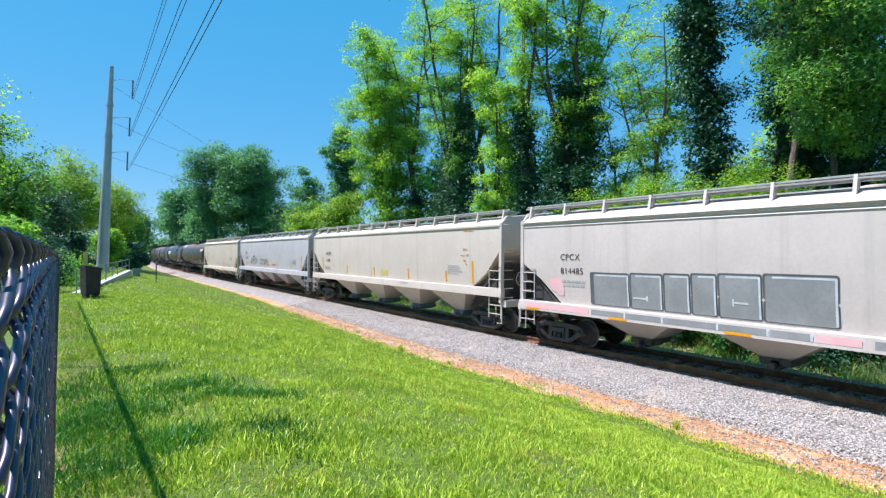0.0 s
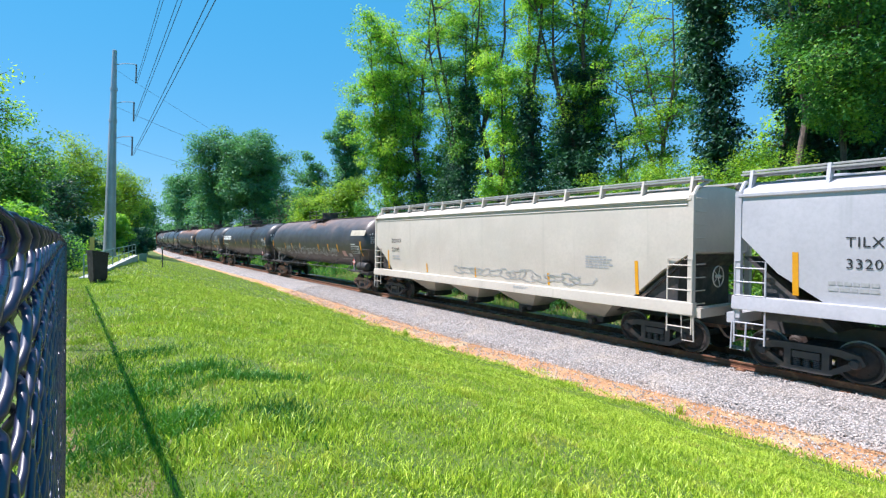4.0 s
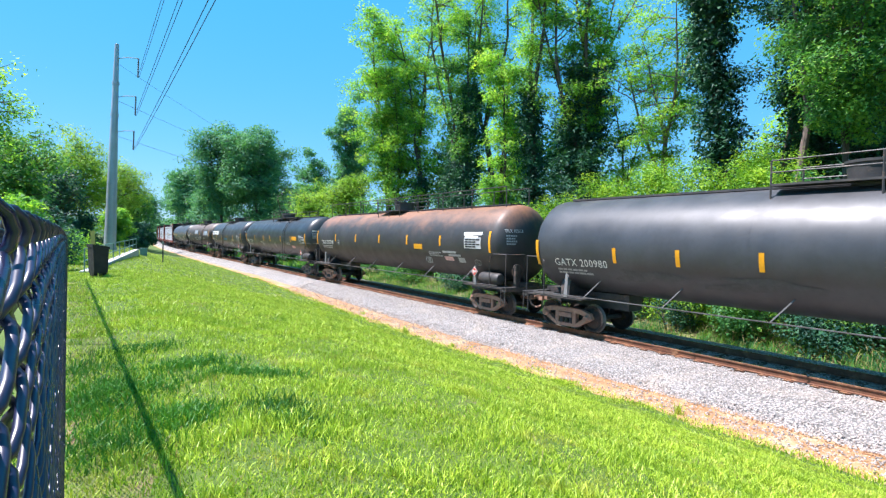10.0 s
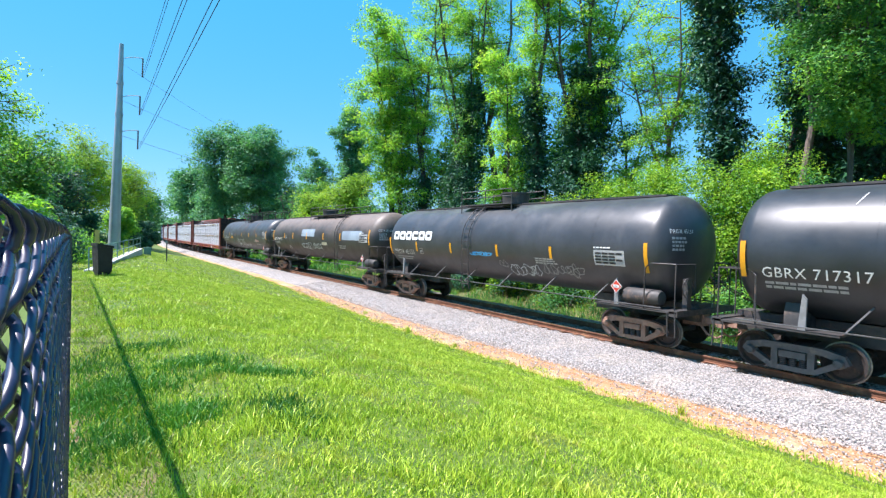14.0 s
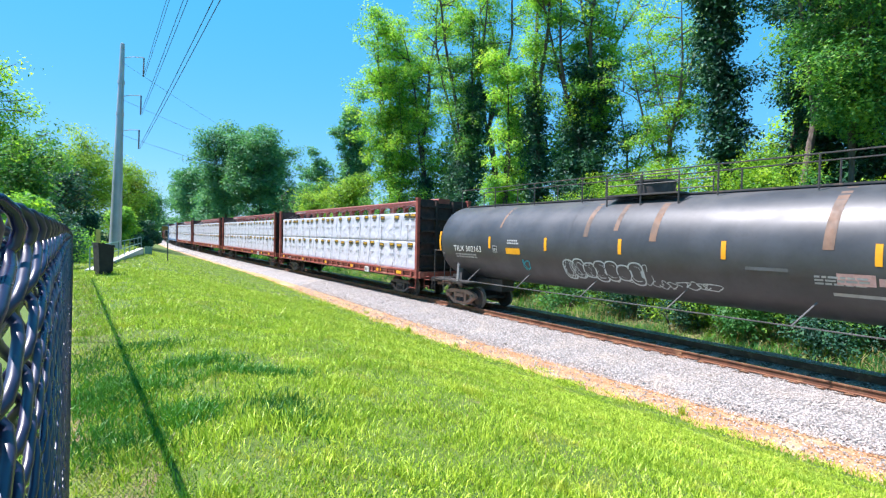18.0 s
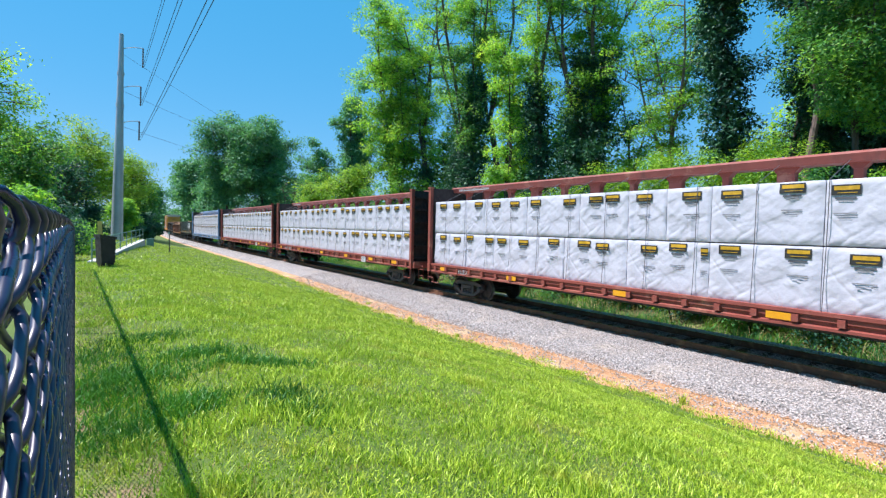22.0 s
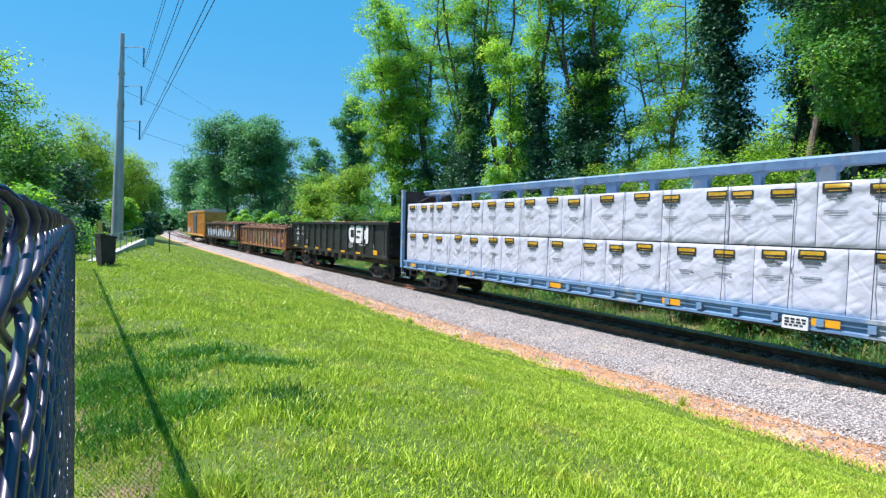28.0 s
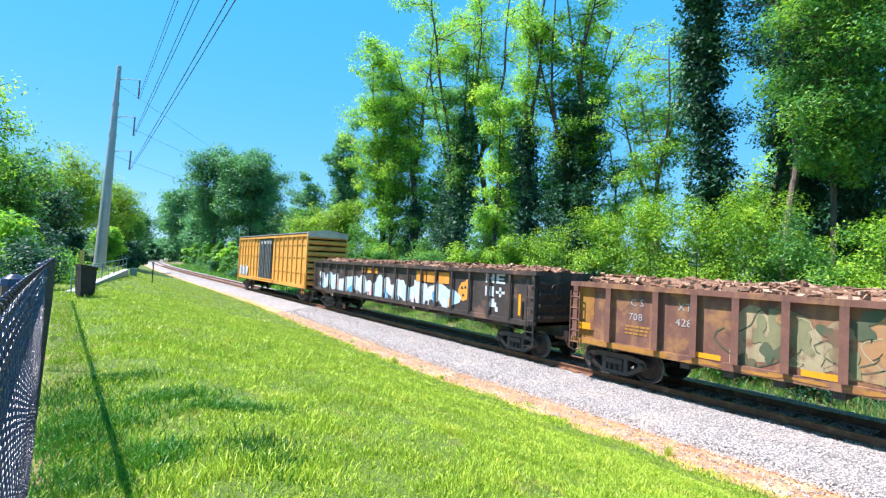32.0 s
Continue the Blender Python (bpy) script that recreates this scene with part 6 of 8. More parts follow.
def gondola(L, paint, rail_paint, label, seed, top, foot, ribs, rib_paint, inset, end_gap=0.75, deep=0.1, rib_w=0.13):
    rng = np.random.default_rng(seed)
    car = thing("gondola_car", label, "gondola car", group="freight train")
    E = L / 2 - end_gap
    bm = bmesh.new()
    bx(bm, -1.42, 1.42, -E, E, foot, foot + 0.12)
    part("floor", bm, paint, car)
    for s in (-1, 1):
        bm = bmesh.new()
        lo, hi = sorted((s * 1.38, s * 1.44))
        bx(bm, lo, hi, -E, E, foot, top - 0.02)
        sd = part("side_wall", bm, paint, car)
        bm = bmesh.new()
        lo, hi = sorted((s * 1.36, s * 1.58))
        bx(bm, lo, hi, -E - 0.04, E + 0.04, top - 0.14, top)
        part("top_rail", bm, rail_paint, sd)
        bm = bmesh.new()
        lo, hi = sorted((s * 1.4, s * 1.52))
        bx(bm, lo, hi, -E, E, foot - 0.04, foot + 0.14)
        part("bottom_sill", bm, rail_paint, sd)
        for y in ribs if isinstance(ribs, tuple) else [-E + 0.12 + (2 * E - 0.24) * k / (ribs - 1) for k in range(ribs)]:
            part("rib", shared("rib_%s_%.2f" % (rib_paint.name, top - foot), lambda b: prism(b, [(-rib_w, deep), (-rib_w * 0.65, 0.0), (rib_w * 0.65, 0.0), (rib_w, deep)], "z", foot + 0.14, top - 0.14), rib_paint), None, sd, at=pose(s * (1.44 + deep), y, 0, 0, 0, -90 if s > 0 else 90) @ pose(0, 0, 0))
        bm = bmesh.new()
        lo, hi = sorted((s * E, s * (E - 0.07)))
        bx(bm, -1.42, 1.42, lo, hi, foot, top)
        en = part("end_wall", bm, paint, car)
        for k in range(4):
            bm = bmesh.new()
            lo, hi = sorted((s * E, s * (E + 0.1)))
            bx(bm, -1.4, 1.4, lo, hi, foot + 0.25 + k * (top - foot - 0.3) / 4, foot + 0.36 + k * (top - foot - 0.3) / 4)
            part("end_rib", bm, rib_paint, en)
        for xx in (-1, 1):
            lo, hi = sorted((s * (E + 0.02), s * (E - 0.36)))
            ladder(car, xx * 1.6, lo + 0.02, hi - 0.02, 0.75, top - 0.3, 5, rail_paint)
            bm = bmesh.new()
            tube(bm, [(xx * 1.52, s * (E - 0.05), foot), (xx * 1.52, s * (E - 0.05), 0.45), (xx * 1.52, s * (E - 0.5), 0.45), (xx * 1.52, s * (E - 0.5), foot)], 0.02, 5)
            part("stirrup_step", bm, rail_paint, car)
    bm = bmesh.new()
    bx(bm, -0.32, 0.32, -E - 0.1, E + 0.1, 0.78, foot)
    for k in range(9):
        y = -E + 3.6 + (2 * E - 7.2) * k / 8
        bx(bm, -1.35, 1.35, y - 0.12, y + 0.12, foot - 0.22, foot)
    part("underframe", bm, steel_dark, car)
    brake_wheel(car, -0.7, -(E + 0.15), top - 0.7, steel_dark)
    running_gear(car, L, inset, steel_dark)
    return car, flat_side(1.44), E


def make_gondolas(lengths):
    out = []
    spots = (8.1, 6.3, 5.23, 4.31, 3.11, 1.95, 0.78, -0.39, -1.56, -2.75, -3.93, -5.1, -6.3, -8.1)
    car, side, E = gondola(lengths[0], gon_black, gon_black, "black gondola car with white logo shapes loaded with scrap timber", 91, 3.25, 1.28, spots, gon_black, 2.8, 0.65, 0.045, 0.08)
    rib = flat_side(1.487)
    for txt, y, z, nm in (("CS", 7.14, 2.68, "reporting_mark"), ("XT", 6.0, 2.68, "reporting_mark"), ("483", 7.14, 2.26, "car_number"), ("413", 6.0, 2.26, "car_number")):
        letters(txt, 0.34, flat_side(1.44), y, z, stencil_w, car, nm)
    fine_print(flat_side(1.44), 7.1, 2.12, 0.8, 0.34, 3, stencil_g, car, np.random.default_rng(4))
    fine_print(flat_side(1.44), 5.05, 1.95, 0.5, 0.28, 5, stencil_g, car, np.random.default_rng(5))
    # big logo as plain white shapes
    y = -2.97
    for k, (w, slots) in enumerate(((0.94, ((0.3, 0.8, 2.32, 2.78),)), (0.86, ((0.25, 0.85, 2.62, 2.74), (0.15, 0.7, 2.28, 2.41))), (0.88, ((0.38, 0.62, 2.76, 3.05), (0.38, 0.62, 2.0, 2.26))))):
        bm = bmesh.new()
        rounded(bm, rib, y - w, y, 2.0, 3.05, 0.004, 0.4 if k == 0 else 0.2)
        slab = part("logo_shape", bm, stencil_w, car, "bold white rounded logo shape")
        for u0, u1, z0, z1 in slots:
            bm = bmesh.new()
            rounded(bm, rib, y - w * u1, y - w * u0, z0, z1, 0.008, 0.07)
            part("logo_slot", bm, gon_black, slab)
        y -= w + 0.03
    for yy in spots[3:-3]:
        bm = bmesh.new()
        prism(bm, [(yy - 0.3, 1.24), (yy + 0.3, 1.24), (yy + 0.17, 0.96), (yy - 0.17, 0.96)], "x", -1.49, -1.1)
        part("crossbearer_end", bm, gon_black, car)
    fine_print(rib, -2.98, 1.98, 0.68, 0.32, 5, stencil_g, car, np.random.default_rng(5))
    fine_print(rib, -4.5, 1.93, 0.9, 0.08, 1, stencil_w, car, np.random.default_rng(8))
    fine_print(rib, -6.25, 2.0, 0.2, 0.4, 5, stencil_g, car, np.random.default_rng(6))
    for y in (7.13, 4.74, 2.45, 0.14, -2.15, -4.44):
        bm = bmesh.new()
        patch(bm, flat_side(1.53), y - 0.31, y + 0.31, 1.36, 1.48, 0.004)
        part("reflector", bm, yellow_m, car, "yellow reflective strip")
    bm = bmesh.new()
    patch(bm, flat_side(1.53), -6.95, -6.45, 1.42, 1.68, 0.004)
    part("reflector", bm, yellow_m, car, "yellow reflective strip")
    scrap_load(car, 1.15, E - 0.3, 3.02, 7, 2600, (0.08, 0.24), wood_scrap, "heaped orange-brown timber and metal scrap")
    out.append(car)

    car, side, E = gondola(lengths[1], gon_rust, gon_rust, "rust-brown gondola car with faded graffiti loaded with scrap metal", 92, 2.78, 0.94, (7.8, 6.6, 5.1, 4.05, 3.05, 2.0, 0.95, -0.1, -1.13, -2.15, -3.18, -4.24, -5.27, -6.68, -7.8), gon_rust, 2.15, 0.85, 0.08, 0.085)
    for txt, y, z, nm in (("C S", 5.95, 2.2, "reporting_mark"), ("XT", 4.55, 2.2, "reporting_mark"), ("708", 6.0, 1.8, "car_number"), ("428", 4.6, 1.8, "car_number")):
        letters(txt, 0.28, side, y, z, stencil_g, car, nm)
    fine_print(side, 6.1, 1.65, 0.8, 0.3, 3, gon_orange, car, np.random.default_rng(7))
    rusty = dict(stain=(0.2, 0.095, 0.055), stain_amount=0.3, streak=(0.2, 0.1, 0.06), streak_amount=0.4)
    sand = surf("spray_sand", (0.42, 0.33, 0.19), (0.34, 0.30, 0.17), 1.6, 0.7, 0, 0, **rusty)
    clay = surf("spray_clay", (0.40, 0.21, 0.09), (0.36, 0.26, 0.13), 1.6, 0.7, 0, 0, **rusty)
    moss = surf("spray_moss", (0.20, 0.21, 0.10), (0.26, 0.23, 0.12), 1.6, 0.7, 0, 0, **rusty)
    deep_g = surf("spray_forest", (0.06, 0.095, 0.05), (0.11, 0.12, 0.065), 1.6, 0.7, 0, 0, **rusty)
    for k in range(8):
        blob(side, 2.7 - k * 0.78, 1.76 + 0.06 * math.sin(k * 2.1), 0.62, 0.70, (sand, moss, sand, clay, sand, moss, sand, clay)[k], car, 200 + k, label="faded tan and olive graffiti", lift=0.004 + 0.001 * k)
    for k in range(22):
        blob(side, 2.85 - k * 0.275, 1.2 + 1.15 * ((k * 0.618) % 1), 0.17 + 0.09 * ((k * 0.37) % 1), 0.2 + 0.12 * ((k * 0.71) % 1), (deep_g, sand, moss, clay, deep_g, moss)[(k * 5) % 6], car, 400 + k, lift=0.0145 + 0.0006 * k, edge=0.9)
    for k in range(7):
        scrawl(side, 2.1 - k * 0.85, 3.0 - k * 0.85, 1.15, 2.4, 1, 0.03, (deep_g, sand)[k % 2], car, 230 + k, "graffiti outline")
    for k in range(9):
        blob(flat_side(1.525), 7.3 - k * 1.75, 0.99 + 0.03 * math.sin(k * 3.1), 0.5 + 0.3 * ((k * 0.618) % 1), 0.06, gon_orange, car, 430 + k, "rust_stain", "orange rust along the lower edge", 0.004, 0.9)
    for y, w, z0, z1 in ((3.76, 0.75, 1.1, 1.23), (1.36, 0.7, 1.1, 1.23), (-1.80, 0.75, 1.13, 1.27), (-3.87, 0.65, 1.15, 1.29), (-7.16, 0.62, 1.53, 1.74), (7.5, 0.5, 1.35, 1.55)):
        bm = bmesh.new()
        patch(bm, flat_side(1.53), y - w / 2, y + w / 2, z0, z1, 0.004)
        part("reflector", bm, yellow_m, car, "yellow reflective strip")
    blob(side, -2.95, 1.85, 0.22, 0.32, tag_l, car, 239, label="lilac spray paint", edge=0.7)
    blob(side, -3.62, 1.17, 0.45, 0.16, tag_l, car, 240, label="lilac spray paint", edge=0.6)
    blob(side, -4.72, 1.72, 0.22, 0.28, tag_c, car, 241, label="turquoise spray-painted shape", edge=0.6, lift=0.03)
    blob(side, -4.92, 1.38, 0.24, 0.2, tag_c, car, 244, label="turquoise spray-painted shape", edge=0.6, lift=0.031)
    for k in range(4):
        scrawl(side, -7.05 - k * 0.15, -6.9 - k * 0.15, 2.1, 2.28, 1, 0.022, sand, car, 242 + k, "scratched pale tag")
        scrawl(side, -7.1 - k * 0.15, -6.95 - k * 0.15, 1.82, 2.0, 1, 0.02, sand, car, 252 + k, "scratched pale tag")
        scrawl(side, -6.25 + k * 0.2, -6.05 + k * 0.2, 1.55, 2.1, 1, 0.012, sand, car, 262 + k, "faint scratched tag")
    for yy in (E - 0.42, -E + 0.42):
        bm = bmesh.new()
        patch(bm, side, yy - 0.36, yy + 0.36, 1.08, 2.62, 0.008)
        part("rust_panel", bm, gon_orange, car, "orange rusted end panel")
    for y0, y1 in ((-E + 0.1, -E + 4.2), (E - 3.2, E - 0.1)):
        bm = bmesh.new()
        patch(bm, flat_side(1.52), y0, y1, 0.92, 1.07, 0.006)
        part("rust_panel", bm, gon_orange, car, "orange rusted lower edge")
    scrap_load(car, 1.24, E - 0.25, 2.74, 9, 4200, (0.06, 0.26), scrap_m, "heaped rusty scrap metal")
    out.append(car)

    car, side, E = gondola(lengths[2], gon_dark, gon_dark, "dark brown gondola car with blue and white graffiti and scrap", 93, 3.02, 1.16, 18, gon_dark, 2.1, 0.75, 0.06, 0.06)
    sky_b = surf("spray_pale_blue", (0.42, 0.6, 0.72), (0.5, 0.62, 0.7), 1.5, 0.7, 0, 0)
    for k in range(14):
        blob(side, E - 1.4 - k * 1.06, 1.78 + 0.1 * math.sin(k * 1.7), 0.72, 0.52 + 0.08 * math.sin(k * 2.9), (tag_w, sky_b, tag_w)[k % 3], car, 260 + k, label="white and blue drippy graffiti", lift=0.004 + 0.0006 * k, edge=0.5)
    for k in range(17):
        blob(side, E - 1.2 - k * 0.86, 1.62 + 0.25 * math.sin(k * 2.3), 0.13 + 0.05 * (k % 3), 0.34, (tag_b, tag_w, sky_b, tag_p, tag_w)[k % 5], car, 450 + k, lift=0.0135 + 0.0006 * k, edge=0.7)
    for k in range(20):
        bm = bmesh.new()
        patch(bm, side, E - 1.2 - k * 0.66, E - 1.12 - k * 0.66, 1.3, 1.5 + 0.25 * ((k * 0.618) % 1), 0.024)
        part("paint_drip", bm, (tag_w, sky_b)[k % 2], car)
    for k, q in enumerate((6.9, 7.6, 8.3, 12.6, 13.5, 14.4)):
        bm = bmesh.new()
        patch(bm, side, E - q - (0.45 if k < 3 else 0.8), E - q, 2.48 if k < 3 else 2.3, 2.78, 0.024)
        part("paint_patch", bm, tag_o, car, "orange painted block")
    for z0, z1, a, b in ((2.5, 2.86, 0.0, 0.16), (2.5, 2.86, 0.34, 0.5), (2.64, 2.72, 0.16, 0.34), (2.5, 2.86, 0.62, 0.76), (2.5, 2.57, 0.76, 1.1), (2.64, 2.7, 0.76, 1.05), (2.79, 2.86, 0.76, 1.1), (2.0, 2.38, 0.0, 0.5), (2.12, 2.22, 0.62, 1.1), (2.0, 2.36, 0.8, 0.92), (1.45, 1.62, 0.1, 0.26), (1.45, 1.62, 0.6, 0.76), (1.6, 1.78, 0.2, 0.66), (1.78, 1.92, 0.32, 0.54)):
        bm = bmesh.new()
        patch(bm, side, -E + 2.75 - b, -E + 2.75 - a, z0, z1, 0.012)
        part("graffiti", bm, tag_w, car, "white block graffiti")
    blob(side, -E + 4.1, 2.1, 0.36, 0.5, tag_o, car, 290, label="orange sprayed shape")
    for dy, dz in ((0.13, 0.12), (-0.1, 0.14), (0.02, -0.18)):
        blob(side, -E + 4.1 + dy, 2.1 + dz, 0.07, 0.07, tag_k, car, 291, lift=0.02)
    for yy in (-E + 1.35, -E + 5.0):
        bm = bmesh.new()
        patch(bm, side, yy, yy + 0.12, 1.35, 2.35 if yy < -E + 2 else 1.75, 0.02)
        part("reflector", bm, yellow_m, car, "upright yellow reflective strip")
    reflectors(flat_side(1.54), (-E + 0.75,), 1.45, 0.75, 0.12, car)
    reflectors(side, (-E + 5.2,), 1.4, 0.5, 0.1, car)
    scrap_load(car, 1.24, E - 0.25, 2.96, 10, 3600, (0.05, 0.2), scrap_m, "heaped rusty scrap metal")
    out.append(car)
    return out


# ---- boxcar ----
def boxcar(L):
    yel = surf("boxcar_yellow", (0.72, 0.37, 0.07), (0.64, 0.31, 0.06), 0.9, 0.6, 0, 0.1, stain=(0.45, 0.2, 0.05), stain_amount=0.3, streak=(0.42, 0.2, 0.06), streak_amount=0.4)
    roof_m = surf("boxcar_roof_metal", (0.6, 0.6, 0.6), (0.48, 0.46, 0.44), 1.2, 0.45, 0.6, 0.1, stain=(0.3, 0.2, 0.14), stain_amount=0.3)
    door_m = surf("boxcar_black_door", (0.02, 0.021, 0.025), (0.035, 0.035, 0.04), 1.2, 0.45, 0, 0.1)
    car = thing("boxcar", "tall yellow ribbed boxcar with black double doors at the train's end", "boxcar", group="freight train")
    E = L / 2 - 1.0
    bm = bmesh.new()
    bx(bm, -1.4, 1.4, -E, E, 1.1, 4.95)
    part("body", bm, yel, car)
    bm = bmesh.new()
    prism(bm, [(-1.5, 4.82), (1.5, 4.82), (1.5, 4.95), (0, 5.16), (-1.5, 4.95)], "y", -E - 0.03, E + 0.03)
    rf = part("roof", bm, roof_m, car, "silver metal roof")
    for k in range(14):
        y = -E + 0.6 + (2 * E - 1.2) * k / 13
        bm = bmesh.new()
        prism(bm, [(-1.5, 4.95), (1.5, 4.95), (1.5, 4.98), (0, 5.2), (-1.5, 4.98)], "y", y - 0.04, y + 0.04)
        part("roof_seam", bm, roof_m, rf)
    yd = 0.5
    for s in (-1, 1):
        bm = bmesh.new()
        lo, hi = sorted((s * (E - 0.02), s * (E + 0.14)))
        prism(bm, [(-1.5, 4.62), (1.5, 4.62), (1.5, 4.99), (0, 5.2), (-1.5, 4.99)], "y", lo, hi)
        part("roof_fascia", bm, roof_m, rf, "bright silver end fascia")
        bm = bmesh.new()
        lo, hi = sorted((s * 1.38, s * 1.5))
        bx(bm, lo, hi, -E, E, 1.0, 1.24)
        bx(bm, lo, hi, -E, E, 4.68, 4.9)
        part("side_sill", bm, yel, car)
        for k in range(19):
            y = -E + 0.08 + (2 * E - 0.16) * k / 18
            if abs(y - yd) < 2.2:
                continue
            part("side_post", shared("box_post", lambda b: bx(b, -0.06, 0.06, -0.05, 0.05, 1.2, 4.72), yel), None, car, at=pose(s * 1.43, y, 0))
        for z in (2.1, 3.2, 4.1):
            for y0, y1 in ((-E + 0.1, yd - 2.2), (yd + 2.2, E - 0.1)):
                bm = bmesh.new()
                lo, hi = sorted((s * 1.39, s * 1.44))
                bx(bm, lo, hi, y0, y1, z - 0.04, z + 0.04)
                part("side_seam", bm, yel, car)
        for d in (0, 1):
            y0 = yd - 1.85 + d * 1.87
            bm = bmesh.new()
            lo, hi = sorted((s * 1.4, s * 1.47))
            bx(bm, lo, hi, y0, y0 + 1.83, 1.28, 4.66)
            dr = part("plug_door", bm, door_m, car, "black plug door")
            for z in (1.9, 2.6, 3.3, 4.0):
                bm = bmesh.new()
                lo, hi = sorted((s * 1.47, s * 1.51))
                bx(bm, lo, hi, y0 + 0.1, y0 + 1.73, z - 0.05, z + 0.05)
                part("door_rib", bm, door_m, dr)
            for yy in (y0 + 0.3, y0 + 0.75, y0 + 1.2, y0 + 1.6):
                bm = bmesh.new()
                tube(bm, [(s * 1.53, yy, 1.35), (s * 1.53, yy, 4.5)], 0.03, 6)
                part("lock_bar", bm, stencil_g, dr)
        for k in range(4):
            bm = bmesh.new()
            lo, hi = sorted((s * 1.472, s * 1.478))
            bx(bm, lo, hi, yd - 1.6 + k * 0.85, yd - 1.1 + k * 0.85, 4.2, 4.42)
            part("door_sign", bm, stencil_w, car, "white patch on the door")
        bm = bmesh.new()
        lo, hi = sorted((s * 1.47, s * 1.53))
        bx(bm, lo, hi, yd - 3.9, yd + 3.9, 1.18, 1.27)
        bx(bm, lo, hi, yd - 3.9, yd + 3.9, 4.67, 4.74)
        part("door_track", bm, yel, car)
        # corrugated end
        bm = bmesh.new()
        pts = [(s * E, 1.1)]
        for k in range(9):
            z = 1.25 + k * 0.41
            pts += [(s * E, z), (s * (E + 0.05), z + 0.1), (s * (E + 0.05), z + 0.2), (s * E, z + 0.3)]
        pts += [(s * E, 4.9), (s * (E - 0.05), 4.9), (s * (E - 0.05), 1.1)]
        prism(bm, pts, "x", -1.42, 1.42)
        part("corrugated_end", bm, yel, car, smooth=20)
        for xx in (-1, 1):
            lo, hi = sorted((s * (E - 0.05), s * (E - 0.5)))
            ladder(car, xx * 1.53, lo, hi, 0.6, 2.2, 5, yel)
            bm = bmesh.new()
            bx(bm, xx * 1.45 - 0.06, xx * 1.45 + 0.06, s * E - 0.06, s * E + 0.06, 1.0, 4.9)
            part("corner_post", bm, yel, car)
    bm = bmesh.new()
    bx(bm, -0.32, 0.32, -E - 0.3, E + 0.3, 0.78, 1.1)
    bx(bm, -1.2, 1.2, -E + 4.5, E - 4.5, 0.95, 1.1)
    part("underframe", bm, steel_dark, car)
    brake_wheel(car, -0.7, -(E + 0.25), 2.3, yel)
    running_gear(car, L, 2.7, steel_dark)
    side = flat_side(1.445)
    for k in range(5):
        blob(side, E - 0.8 - k * 0.62, 1.75, 0.34, 0.5, (tag_w, tag_g)[k % 2], car, 300 + k, label="grey and white graffiti letter", lift=0.055)
    return car


# ---- the train in order, each between its coupling points (seconds of passing times speed) ----
SPEED = 11.8
PASS = (0.20, 1.90, 3.595, 5.295, 6.885, 8.545, 10.235, 11.91, 13.682, 15.345, 16.83, 18.632, 20.44, 22.46, 24.495, 26.56, 28.625, 30.715, 32.225, 33.72, 35.57, 37.33)
LEN = [(b - a) * SPEED for a, b in zip(PASS, PASS[1:])]
MID = [(a + b) / 2 * SPEED - 8.7 for a, b in zip(PASS, PASS[1:])]
RED = "oxide-red centre-beam flat car stacked with white-wrapped lumber"
TRAIN = make_hoppers(LEN[0:4]) + make_tanks(LEN[4:12])
TRAIN += [centre_beam(LEN[12 + k], beam_red, RED, 80 + k, mk) for k, mk in enumerate(("NDYX", "FURX", "FURX 738235", "NDYX"))]
TRAIN += [centre_beam(LEN[16], beam_blue, "faded blue centre-beam flat car stacked with white-wrapped lumber", 85, "")]
TRAIN += make_gondolas(LEN[17:20]) + [boxcar(LEN[20])]

# ---- trees and shrubs ----
bark_m = surf("bark", (0.10, 0.08, 0.065), (0.06, 0.05, 0.04), 3, 0.95, 0, 0.8, streak=(0.15, 0.13, 0.11), fine=16)
leaf_bright = leaf_surf("leaf_bright", (0.035, 0.16, 0.045), (0.20, 0.46, 0.065), (0.50, 0.68, 0.08), 0.52)
leaf_hedge = leaf_surf("leaf_hedge", (0.035, 0.13, 0.018), (0.16, 0.36, 0.028), (0.46, 0.62, 0.045), 0.36, clump=1.0)
leaf_mid = leaf_surf("leaf_mid", (0.018, 0.10, 0.045), (0.08, 0.26, 0.065), (0.30, 0.52, 0.07), 0.42)
# dark ivy green; also carries the shade on growth beyond the fence
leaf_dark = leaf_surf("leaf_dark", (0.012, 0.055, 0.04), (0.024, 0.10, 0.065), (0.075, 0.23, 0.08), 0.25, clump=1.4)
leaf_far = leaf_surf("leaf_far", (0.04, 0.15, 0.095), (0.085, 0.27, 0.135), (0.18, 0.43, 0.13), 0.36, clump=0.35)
leaf_olive = leaf_surf("leaf_olive", (0.07, 0.19, 0.03), (0.22, 0.40, 0.045), (0.42, 0.56, 0.075), 0.46, clump=0.4)


